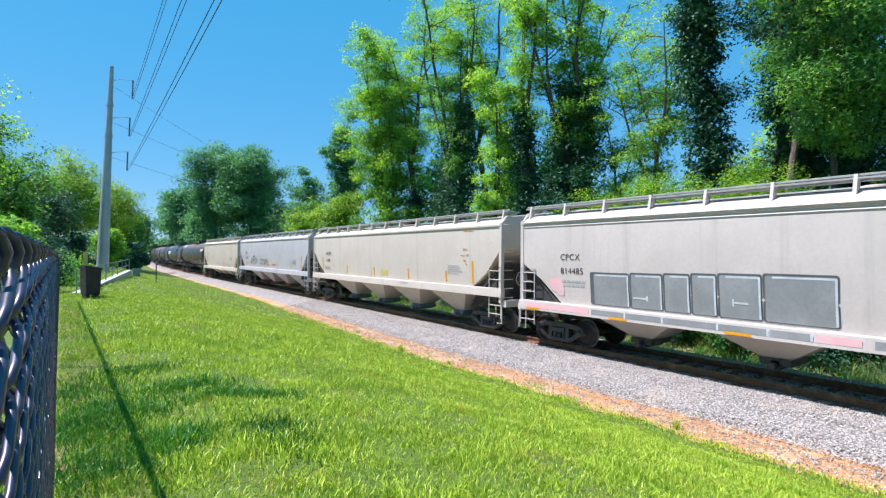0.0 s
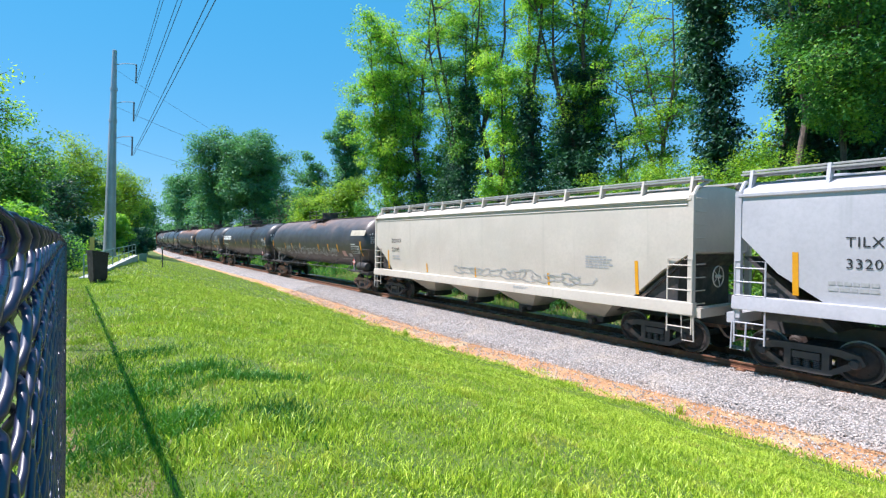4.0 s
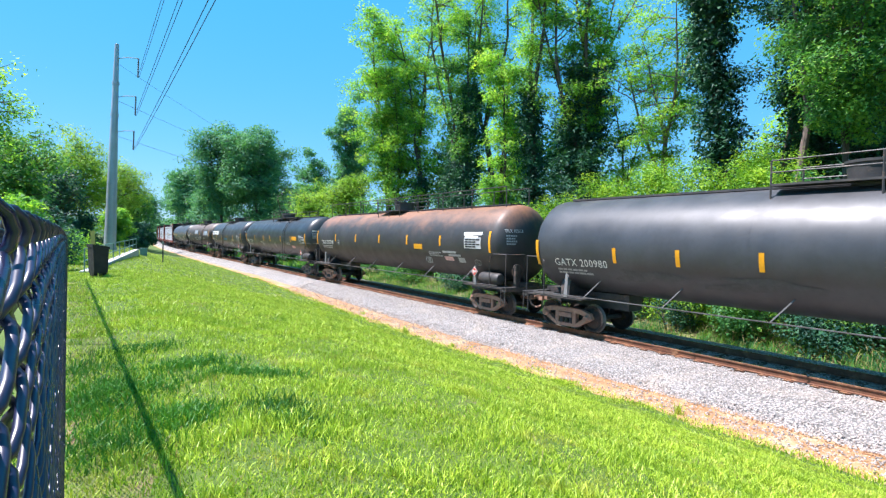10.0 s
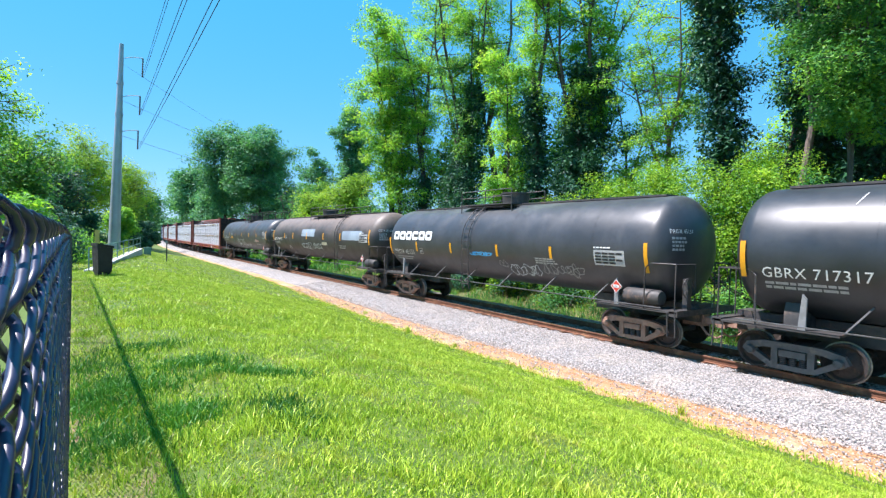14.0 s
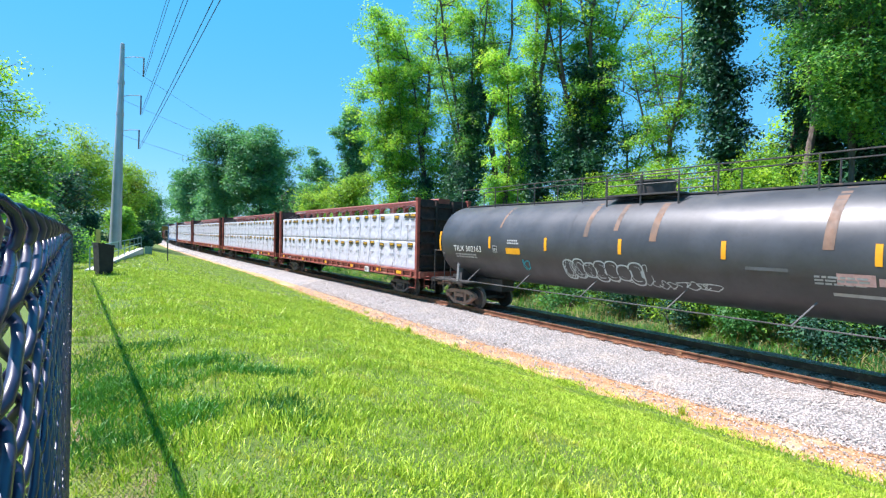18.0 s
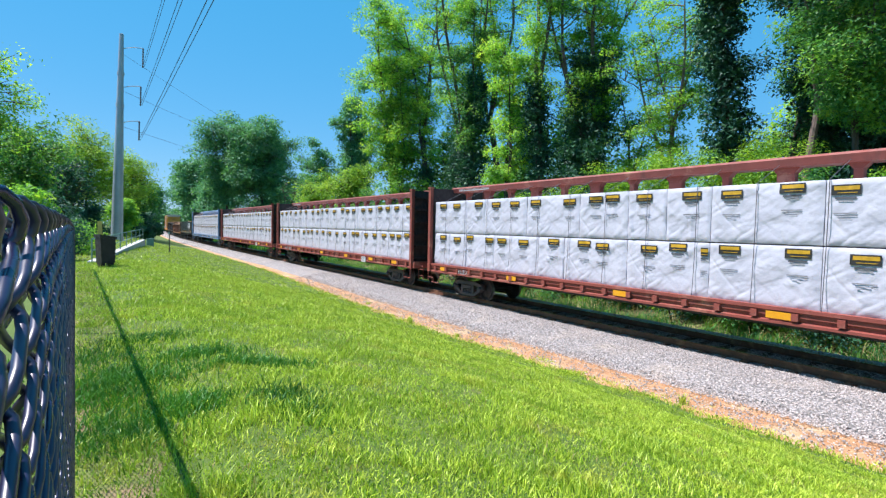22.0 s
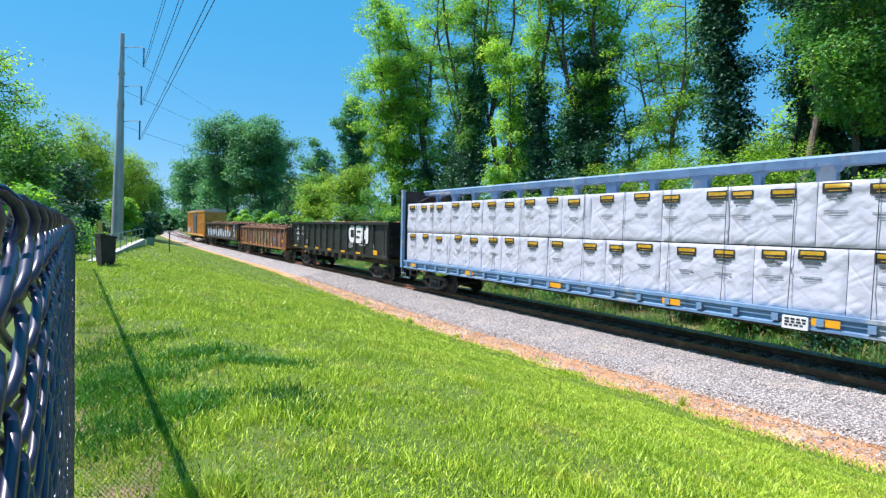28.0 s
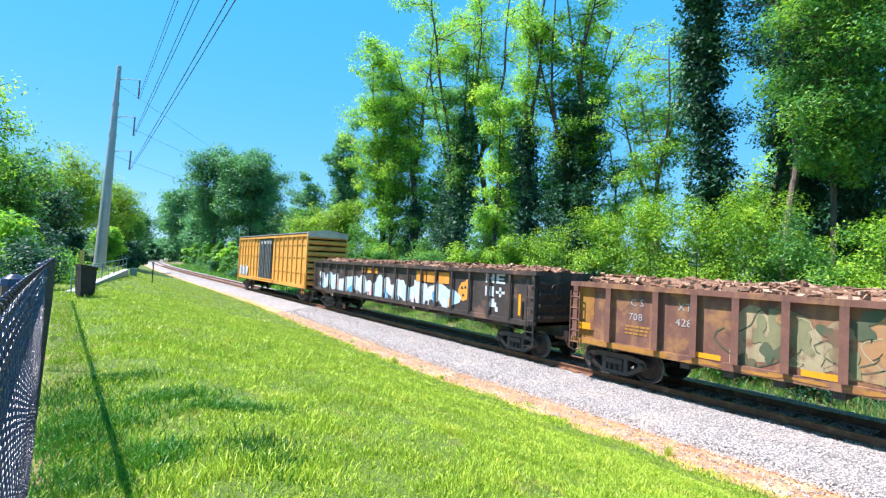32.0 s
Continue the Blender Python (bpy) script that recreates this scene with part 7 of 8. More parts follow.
def leaf_cloud(centres, radii, counts, size, rng, flat=0.75, droop=0.35, plain=False):
    """Leaf blades scattered in clumps, as folded pointed quads; plain: as single pointed blades, for what stays far off."""
    c = np.repeat(centres, counts, axis=0)
    r = np.repeat(radii, counts)
    d = rng.normal(size=(len(c), 3))
    d /= np.linalg.norm(d, axis=1, keepdims=True)
    p = c + d * (r * rng.random(len(c)) ** 0.45)[:, None] * np.array([1, 1, flat])
    # blades mostly face up and outwards, tips hang a little
    nrm = d * 0.5 + rng.normal(size=d.shape) * 0.38 + np.array([0, 0, 0.75])
    nrm /= np.linalg.norm(nrm, axis=1, keepdims=True)
    axis = np.cross(nrm, rng.normal(size=d.shape))
    axis[:, 2] -= droop * 0.5
    axis /= np.linalg.norm(axis, axis=1, keepdims=True) + 1e-9
    side = np.cross(nrm, axis)
    side /= np.linalg.norm(side, axis=1, keepdims=True) + 1e-9
    s = rng.uniform(size[0] * 0.86, size[1] * 1.0, len(c))[:, None]
    w = s * rng.uniform(0.2, 0.36, len(c))[:, None]
    if plain:
        v = np.stack([p - axis * s * 0.4 - side * w, p - axis * s * 0.4 + side * w, p + axis * s * 0.6], 1)
        return v.reshape(-1, 3), (np.arange(len(c)) * 3)[:, None] + np.array([[0, 1, 2]])
    v = np.stack([p - axis * s * 0.5, p + side * w + nrm * w * 0.25, p + axis * s * 0.5, p - side * w + nrm * w * 0.25], 1)
    return v.reshape(-1, 3), (np.arange(len(c)) * 4)[:, None] + np.array([[0, 1, 2, 3]])


def limbs(bm, pts, r0, r1, n=6):
    tube(bm, pts, r0, n, [r0 + (r1 - r0) * i / (len(pts) - 1) for i in range(len(pts))])


def way(rng, start, direction, length, steps, wobble, lift=0.0):
    """A wandering line, as a limb grows."""
    p, d = Vector(start), Vector(direction).normalized()
    out = [p.copy()]
    for _ in range(steps):
        d = (d + Vector(rng.normal(size=3)) * wobble + Vector((0, 0, lift))).normalized()
        p = p + d * (length / steps)
        out.append(p.copy())
    return out


def tree(name, x, y, z, height, spread, seed, material, label, leaves=16000, size=(0.16, 0.32), bare=0.3, leaders=3, ivy=0.0, lean=(0, 0), clump=(0.7, 1.3), trunk=None, fullness=1.0, flat=0.6, ivy_r=0.6, splay=0.22, bark=None):
    rng = np.random.default_rng(seed)
    root = thing(name, label, "tree", pose(x, y, z))
    r = trunk or height * 0.0085 + 0.04
    bm = bmesh.new()
    stem = way(rng, (0, 0, -0.3), (lean[0], lean[1], 1), height * 0.45, 5, 0.05, 0.05)
    limbs(bm, stem, r * 1.25, r * 0.8, 9)
    tips = []
    axes = [stem]
    for k in range(leaders):
        a = 2 * math.pi * (k + rng.random() * 0.6) / leaders
        line = way(rng, stem[-1 - (k % 2)], (math.cos(a) * splay + lean[0], math.sin(a) * splay + lean[1], 1), height * 0.56 * rng.uniform(0.82, 1.0), 6, 0.1, 0.1)
        limbs(bm, line, r * 0.62, r * 0.12, 6)
        axes.append(line)
    for line in axes:
        for i in range(1, len(line)):
            for _ in range(3):
                f = rng.random()
                p = line[i - 1].lerp(line[i], f)
                t = p.z / height
                if t < bare or rng.random() > fullness ** 0.5:
                    continue
                a = rng.uniform(0, 2 * math.pi)
                reach = spread * rng.uniform(0.35, 1.0) * (1.1 - 0.4 * max(0, (t - 0.55) / 0.45)) * min(1, 0.45 + (t - bare) * 2.2)
                b = way(rng, p, (math.cos(a), math.sin(a), rng.uniform(0.15, 0.7)), reach, 4, 0.16, -0.02)
                limbs(bm, b, max(0.03, r * 0.22), 0.012, 4)
                for q in b[1:]:
                    tips.append((q + Vector(rng.normal(size=3)) * 0.25, 0.75 if q is b[1] else 1.0))
                for _k in range(2):
                    c = way(rng, b[2], (math.cos(a + rng.normal()), math.sin(a + rng.normal()), rng.uniform(-0.2, 0.5)), reach * 0.5, 2, 0.2)
                    limbs(bm, c, 0.03, 0.01, 3)
                    tips.append((c[-1], 1.0))
        if line is not stem:
            tips.append((line[-1], 0.8))
    part("trunk", bm, bark or bark_m, root, "grey-brown bark trunk and limbs")
    keep = [t for t in tips if rng.random() < fullness ** 0.5]
    cen = np.array([tuple(t[0]) for t in keep])
    rad = rng.uniform(*clump, len(keep)) * np.array([t[1] for t in keep])
    # thick and thin sprays: some hold many leaves, some few
    wts = rad ** 2 * rng.uniform(0.25, 1.75, len(keep))
    cnt = np.maximum(4, (0.86 * leaves * wts / wts.sum())).astype(int)
    v, f = leaf_cloud(cen, rad, cnt, size, rng, flat, plain=True)
    part("crown", quick_mesh("crown", v, f, material), None, root)
    if ivy:
        n = int(ivy * 17)
        hs = rng.uniform(0.02, 1, n) ** 0.9 * ivy
        line = stem + axes[1][1:]
        zz = [p.z for p in line]
        cx = np.interp(hs, zz, [p.x for p in line])
        cy = np.interp(hs, zz, [p.y for p in line])
        g = rng.normal(size=(n, 2)) * ivy_r * (1.05 - 0.45 * hs / ivy)[:, None]
        v, f = leaf_cloud(np.stack([cx + g[:, 0], cy + g[:, 1], hs], 1), rng.uniform(0.45, 0.95, n), np.full(n, int(62 * (0.5 + ivy_r))), (0.15, 0.28), rng, 1.1, 0.7, True)
        part("ivy", quick_mesh("ivy", v, f, leaf_dark), None, root, "dark ivy wrapped round the trunk")
    return root


def shrub(name, x, y, z, height, spread, seed, material, label, leaves=7000, size=(0.12, 0.26), stems=7):
    rng = np.random.default_rng(seed)
    root = thing(name, label, "shrub", pose(x, y, z))
    bm = bmesh.new()
    cen, rad = [], []
    for k in range(stems):
        a = rng.uniform(0, 2 * math.pi)
        b = way(rng, (math.cos(a) * 0.3, math.sin(a) * 0.3, -0.2), (math.cos(a) * 0.5, math.sin(a) * 0.5, 1), height * rng.uniform(0.5, 0.85), 4, 0.15)
        limbs(bm, b, 0.05, 0.015, 5)
    for k in range(int(16 + 9 * spread * height / 6)):
        u, w = rng.normal(size=2) * 0.42, rng.random()
        h = height * (0.05 + 1.0 * w)
        wide = spread * math.sqrt(max(0.08, 1 - (w - 0.35) ** 2 / 0.55)) * 0.8
        cen.append((u[0] * wide * 1.3, u[1] * wide * 1.3, h * (1 - 0.12 * min(1, abs(u[0]))) + rng.normal() * 0.2))
        rad.append(rng.uniform(0.45, 1.05))
    part("stem", bm, bark_m, root)
    rad = np.array(rad)
    cnt = np.maximum(6, 1.55 * leaves * rad ** 2 / (rad ** 2).sum()).astype(int)
    v, f = leaf_cloud(np.array(cen), rad, cnt, (size[0] * 0.82, size[1] * 0.82), rng, 0.8, 0.3, True)
    part("foliage", quick_mesh("foliage", v, f, material), None, root)
    return root


# tall row behind the track, from the far end to the near end
LOCUST = "tall locust tree with feathery sunlit green leaves beside the railway"
IVIED = "tall tree with ivy-covered trunk behind railway shrubs"
pale_bark = surf("pale_bark", (0.20, 0.15, 0.125), (0.13, 0.10, 0.085), 3, 0.95, 0, 0.8, streak=(0.26, 0.21, 0.18), fine=16)
tree("tree", 26.5, 48.2, -0.2, 27.5, 3.8, 22, leaf_bright, LOCUST, 40000, (0.15, 0.30), 0.2, 4, fullness=0.9, clump=(0.6, 1.35), splay=0.16)
tree("tree", 25.2, 45.4, -0.2, 18.5, 3.2, 21, leaf_bright, LOCUST, 28500, (0.15, 0.30), 0.08, fullness=0.95, clump=(0.63, 1.38))
tree("tree", 27.5, 43.5, -0.2, 28, 4.2, 23, leaf_bright, LOCUST, 30000, (0.14, 0.28), 0.3, ivy=9, fullness=0.85, clump=(0.58, 1.32))
tree("tree", 26.2, 37.4, -0.2, 29, 3.6, 24, leaf_bright, LOCUST, 18000, (0.13, 0.26), 0.48, 4, ivy=11, fullness=0.55, clump=(0.58, 1.32), splay=0.3)
tree("tree", 25.2, 33.6, -0.1, 22, 2.2, 25, leaf_mid, IVIED, 12000, (0.13, 0.26), 0.4, 2, ivy=15.5, fullness=0.80, clump=(0.53, 1.15), ivy_r=0.75)
tree("tree", 24.2, 28.3, -0.1, 17, 2.1, 26, leaf_bright, "narrow locust tree with bright green sprays down to its foot", 22500, (0.12, 0.24), 0.12, 2, fullness=0.95, clump=(0.53, 1.09), splay=0.1)
tree("tree", 28.5, 33.6, -0.1, 29, 3.7, 27, leaf_bright, LOCUST, 15000, (0.13, 0.26), 0.45, 3, fullness=0.55, clump=(0.58, 1.26))
tree("tree", 25.4, 25.4, -0.1, 28, 2.8, 28, leaf_bright, IVIED, 16000, (0.12, 0.24), 0.42, 2, ivy=13, fullness=0.60, clump=(0.53, 1.15), splay=0.12, ivy_r=0.5)
tree("tree", 25.4, 22.4, -0.1, 25, 2.3, 281, leaf_bright, IVIED, 22000, (0.12, 0.23), 0.42, 4, ivy=14.5, fullness=0.48, clump=(0.45, 1.0), splay=0.2, ivy_r=1.15)
tree("tree", 26.6, 24.0, -0.1, 24, 2.6, 282, leaf_bright, IVIED, 9000, (0.12, 0.23), 0.35, 3, ivy=13, fullness=0.55, clump=(0.47, 1.09), splay=0.2, ivy_r=0.9)
tree("tree", 29.0, 21.2, 0, 13.5, 2.0, 29, leaf_bright, "slender young tree with thin pale foliage and gaps", 9000, (0.10, 0.2), 0.35, 2, fullness=0.85, clump=(0.47, 0.92), flat=0.35)
tree("tree", 27.0, 16.9, 0, 18.0, 3.0, 30, leaf_bright, "open-crowned locust tree with layered light green sprays and a pale trunk", 21000, (0.10, 0.2), 0.42, 4, fullness=0.75, clump=(0.5, 1.1), flat=0.36, bark=pale_bark, splay=0.22)
tree("tree", 25.0, 12.2, 0, 24, 1.2, 31, leaf_dark, IVIED, 19500, (0.101, 0.203), 0.3, 1, ivy=23, fullness=0.95, clump=(0.47, 1.03), splay=0.05, ivy_r=0.55)
tree("tree", 28.6, 12.6, 0, 22, 2.7, 32, leaf_mid, LOCUST, 17000, (0.109, 0.218), 0.45, 2, fullness=0.65, clump=(0.53, 1.1), lean=(0.0, -0.12), trunk=0.17)
tree("tree", 25.6, 10.1, 0, 24, 3.4, 33, leaf_dark, "tall tree with a bare grey trunk and leafy crown", 25500, (0.101, 0.211), 0.44, 3, fullness=0.85, clump=(0.53, 1.21), trunk=0.16, bark=pale_bark)
tree("tree", 23.6, 7.5, 0, 17, 3.4, 34, leaf_mid, "broad tree with sunlit drooping leaf masses over the thicket", 46000, (0.10, 0.20), 0.42, 3, trunk=0.11, fullness=0.95, clump=(0.58, 1.26))
tree("tree", 27.4, 8.0, 0, 23, 3.6, 341, leaf_dark, IVIED, 24000, (0.101, 0.211), 0.2, 3, ivy=13, fullness=0.95, clump=(0.53, 1.21), ivy_r=0.9)
tree("tree", 26.6, 4.6, 0, 22, 4.2, 35, leaf_mid, LOCUST, 30000, (0.101, 0.211), 0.2, ivy=12, fullness=0.95, clump=(0.53, 1.21), ivy_r=1.0)
tree("tree", 28.6, 10.3, 0, 21, 3.4, 342, leaf_dark, IVIED, 22000, (0.11, 0.22), 0.15, 3, ivy=12, fullness=0.9, clump=(0.5, 1.1), ivy_r=0.9)
tree("tree", 33.0, 9.6, 0.3, 18, 3.2, 36, leaf_dark, "broad leafy tree standing deeper in the wood", 9000, (0.2, 0.4), 0.12)
tree("tree", 35.0, 14.0, 0.3, 11.5, 3.0, 37, leaf_bright, "leafy understorey tree deeper in the wood", 9000, (0.18, 0.36), 0.1)
tree("tree", 36.0, 31.5, 0.3, 14, 3.6, 38, leaf_mid, "leafy understorey tree deeper in the wood", 7000, (0.25, 0.5), 0.1)
tree("tree", 35.0, 39.0, 0.3, 15, 3.6, 39, leaf_mid, "leafy understorey tree deeper in the wood", 8000, (0.25, 0.5), 0.1)
tree("tree", 33.0, 47.0, 0.3, 15, 3.6, 40, leaf_mid, "leafy understorey tree deeper in the wood", 8000, (0.25, 0.5), 0.1)
# middle distance along the bend
FARW = "rounded leafy tree in the middle distance along the line"
BIGD = "big dark round-crowned tree beside the bend"
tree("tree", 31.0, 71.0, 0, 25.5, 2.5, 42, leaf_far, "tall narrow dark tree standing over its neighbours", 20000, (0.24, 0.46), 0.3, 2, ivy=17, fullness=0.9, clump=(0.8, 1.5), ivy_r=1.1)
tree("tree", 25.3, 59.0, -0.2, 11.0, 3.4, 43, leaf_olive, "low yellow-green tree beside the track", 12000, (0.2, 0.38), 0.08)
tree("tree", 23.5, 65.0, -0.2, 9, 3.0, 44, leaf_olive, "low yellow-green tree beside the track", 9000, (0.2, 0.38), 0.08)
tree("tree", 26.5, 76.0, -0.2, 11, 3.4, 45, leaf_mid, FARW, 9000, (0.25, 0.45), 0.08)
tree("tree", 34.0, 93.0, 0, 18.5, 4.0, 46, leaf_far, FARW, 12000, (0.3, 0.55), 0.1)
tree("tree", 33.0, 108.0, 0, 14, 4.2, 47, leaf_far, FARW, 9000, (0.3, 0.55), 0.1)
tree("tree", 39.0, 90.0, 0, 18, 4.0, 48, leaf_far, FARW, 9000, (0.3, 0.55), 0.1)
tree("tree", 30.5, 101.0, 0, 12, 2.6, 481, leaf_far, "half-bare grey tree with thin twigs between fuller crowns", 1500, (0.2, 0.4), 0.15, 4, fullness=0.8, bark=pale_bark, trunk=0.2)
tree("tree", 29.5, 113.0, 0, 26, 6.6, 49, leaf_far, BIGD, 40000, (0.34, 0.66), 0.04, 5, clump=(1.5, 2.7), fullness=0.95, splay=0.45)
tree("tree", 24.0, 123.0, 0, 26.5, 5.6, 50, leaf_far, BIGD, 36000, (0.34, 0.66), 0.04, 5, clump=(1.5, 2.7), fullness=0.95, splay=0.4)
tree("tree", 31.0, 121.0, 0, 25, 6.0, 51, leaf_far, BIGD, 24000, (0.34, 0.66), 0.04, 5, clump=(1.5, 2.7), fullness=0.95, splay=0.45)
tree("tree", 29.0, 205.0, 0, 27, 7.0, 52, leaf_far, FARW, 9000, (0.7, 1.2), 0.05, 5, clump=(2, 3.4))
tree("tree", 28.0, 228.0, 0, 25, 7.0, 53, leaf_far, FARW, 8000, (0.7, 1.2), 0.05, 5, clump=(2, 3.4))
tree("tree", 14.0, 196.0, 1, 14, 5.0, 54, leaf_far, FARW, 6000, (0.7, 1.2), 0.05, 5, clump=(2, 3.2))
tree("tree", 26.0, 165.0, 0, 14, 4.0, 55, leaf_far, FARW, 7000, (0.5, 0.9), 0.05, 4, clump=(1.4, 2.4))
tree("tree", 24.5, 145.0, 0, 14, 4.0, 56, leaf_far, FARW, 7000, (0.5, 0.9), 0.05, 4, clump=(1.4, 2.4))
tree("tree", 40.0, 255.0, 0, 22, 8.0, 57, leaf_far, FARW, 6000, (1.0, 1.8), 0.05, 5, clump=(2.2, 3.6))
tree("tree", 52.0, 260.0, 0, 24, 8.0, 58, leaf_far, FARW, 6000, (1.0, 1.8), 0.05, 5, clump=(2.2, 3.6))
# on the lawn's west side
WEST = "leafy tree with sunlit crown beyond the lawn's fence"
tree("tree", -1.2, 77.0, 1, 12.8, 4.2, 59, leaf_olive, WEST, 24000, (0.18, 0.36), 0.06, 4, clump=(0.9, 1.7))
tree("tree", 2.6, 84.0, 1, 11.5, 4.4, 60, leaf_olive, WEST, 15000, (0.2, 0.38), 0.06, 4, clump=(0.9, 1.7))
tree("tree", -6.0, 70.0, 0.5, 12, 4.0, 61, leaf_mid, WEST, 12000, (0.2, 0.4), 0.05, 4, clump=(0.9, 1.7))
tree("tree", 5.0, 98.0, 1, 9, 4.0, 62, leaf_mid, WEST, 9000, (0.28, 0.5), 0.05, 4, clump=(0.9, 1.7))
tree("tree", -6.9, 36.0, 0, 13.5, 2.9, 63, leaf_bright, WEST, 30000, (0.12, 0.24), 0.1, 4, fullness=0.85, clump=(0.6, 1.2))
tree("tree", -8.8, 37.0, 0, 15, 3.4, 64, leaf_olive, WEST, 18000, (0.13, 0.26), 0.1, 4)
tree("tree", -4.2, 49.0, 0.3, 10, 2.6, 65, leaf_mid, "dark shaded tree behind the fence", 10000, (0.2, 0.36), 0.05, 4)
# shade behind the fence is put into this tree's leaf colour
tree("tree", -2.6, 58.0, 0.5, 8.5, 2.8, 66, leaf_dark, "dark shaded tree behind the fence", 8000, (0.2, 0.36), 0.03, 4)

SUNNY = "dense bright green shrub thicket behind the railway track"
for i, (x, y, h, s, mt) in enumerate(((22.5, 47.5, 6.5, 2.6, leaf_mid), (21.6, 40.5, 4.2, 2.2, leaf_mid), (21.2, 35.5, 3.8, 2.1, leaf_mid), (21.2, 31.0, 4.2, 2.1, leaf_mid), (21.0, 26.8, 4.4, 2.1, leaf_hedge),
        (20.8, 23.0, 4.8, 2.1, leaf_hedge), (20.8, 19.6, 5.9, 2.1, leaf_hedge), (21.4, 16.6, 6.0, 2.1, leaf_hedge), (21.2, 14.0, 6.8, 2.0, leaf_hedge), (21.0, 11.6, 6.6, 2.0, leaf_hedge),
        (20.8, 9.4, 6.0, 2.0, leaf_hedge), (20.6, 7.4, 5.6, 2.0, leaf_mid), (20.8, 5.4, 6.0, 2.1, leaf_hedge), (21.0, 3.0, 6.0, 2.2, leaf_hedge), (23.0, 28.0, 5.5, 2.4, leaf_mid), (23.2, 36.0, 5.0, 2.4, leaf_mid), (23.4, 10.0, 6.9, 2.2, leaf_hedge), (23.2, 15.0, 6.9, 2.0, leaf_hedge))):
    shrub("shrub", x, y, -0.4, h, s, 100 + i, mt, SUNNY, 9500 if y < 30 else 5500, (0.085, 0.18) if y < 20 else (0.12, 0.26))
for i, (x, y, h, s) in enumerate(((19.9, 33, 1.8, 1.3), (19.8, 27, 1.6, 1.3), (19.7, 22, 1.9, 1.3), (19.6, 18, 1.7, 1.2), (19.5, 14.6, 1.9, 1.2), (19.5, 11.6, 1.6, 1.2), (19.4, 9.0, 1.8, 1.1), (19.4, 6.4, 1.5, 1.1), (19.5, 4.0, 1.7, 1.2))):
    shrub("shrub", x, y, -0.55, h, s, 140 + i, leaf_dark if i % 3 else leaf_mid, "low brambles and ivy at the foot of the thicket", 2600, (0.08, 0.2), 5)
shrub("shrub", -0.6, 29.6, 1.2, 1.4, 0.45, 160, leaf_bright, "small light green bush at the end of the fence", 1200, (0.1, 0.22))
shrub("shrub", 2.4, 66.0, 1.3, 3.8, 1.3, 161, leaf_bright, "light green bush behind the steel pole", 5000, (0.2, 0.4))
# this bush too has its shade put into the leaf colour
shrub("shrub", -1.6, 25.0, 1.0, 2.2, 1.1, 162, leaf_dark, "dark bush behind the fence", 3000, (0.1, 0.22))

# weeds between the track and the thicket
wrng = np.random.default_rng(77)
wp = []
while len(wp) < 16000:
    y = -1 + 50 * wrng.random() ** 1.3
    x = track_x(y) + 2.7 + 3.6 * wrng.random() ** 0.8
    if noise.noise((x * 0.7, y * 0.7, 8)) > -0.15 or wrng.random() < 0.15:
        wp.append((x, y, ground_z(x, y)))
wp = np.array(wp)
blades("tall_weeds", wp, wrng.uniform(0.1, 0.45, len(wp)), wrng.uniform(0.008, 0.02, len(wp)), wrng, leaf_mid, "tall weeds and grass on the far side of the rails", 0.9)
pick = wp[wrng.random(len(wp)) < 0.2]
blades("dead_stalks", pick, wrng.uniform(0.2, 0.7, len(pick)), wrng.uniform(0.004, 0.01, len(pick)), wrng, dry_m, "dead brown stalks among the weeds", 1.2)

for i, (x, y, h, s) in enumerate(((21.0, 52.0, 3.2, 1.8), (21.2, 57.0, 3.6, 2.0), (21.3, 63.0, 3.4, 2.2), (21.4, 70.0, 4.2, 2.4), (21.4, 78.0, 4.5, 2.6), (21.8, 87.0, 5.0, 2.8), (22.0, 97.0, 5.0, 3.0), (22.4, 108.0, 5.5, 3.2), (23.2, 121.0, 5.5, 3.4), (24.2, 136.0, 6.0, 3.6), (25.6, 153.0, 6.0, 4.0), (29.0, 175.0, 7.0, 4.5))):
    shrub("shrub", x, y, -0.4, h, s, 170 + i, leaf_mid if i % 2 else leaf_bright, "green thicket along the far stretch of the track", 3200, (0.25 + 0.004 * (y - 50), 0.45 + 0.006 * (y - 50)))
# the wood behind everything, too deep to tell its trees apart
frng = np.random.default_rng(301)
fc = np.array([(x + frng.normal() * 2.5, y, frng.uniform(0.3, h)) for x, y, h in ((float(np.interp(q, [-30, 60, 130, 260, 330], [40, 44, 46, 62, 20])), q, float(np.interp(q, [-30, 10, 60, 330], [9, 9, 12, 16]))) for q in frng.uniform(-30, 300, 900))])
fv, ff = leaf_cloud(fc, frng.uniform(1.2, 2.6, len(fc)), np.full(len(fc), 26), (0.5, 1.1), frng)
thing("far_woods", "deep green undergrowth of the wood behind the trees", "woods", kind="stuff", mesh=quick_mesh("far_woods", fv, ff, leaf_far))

for i, (x, y) in enumerate(((9.1, 15.5), (9.6, 5.6), (9.3, 12.9), (9.75, 20.3))):
    n = 60
    a, r = wrng.uniform(0, 6.28, n), wrng.uniform(0, 0.12, n)
    blades("weed_tuft", np.stack([x + np.cos(a) * r, y + np.sin(a) * r, np.full(n, ground_z(x, y) + 0.01)], 1), wrng.uniform(0.1, 0.32 if i < 2 else 0.2, n), wrng.uniform(0.004, 0.009, n), wrng, blade_m, "small green weed tuft on the bare dirt edge", 0.8)
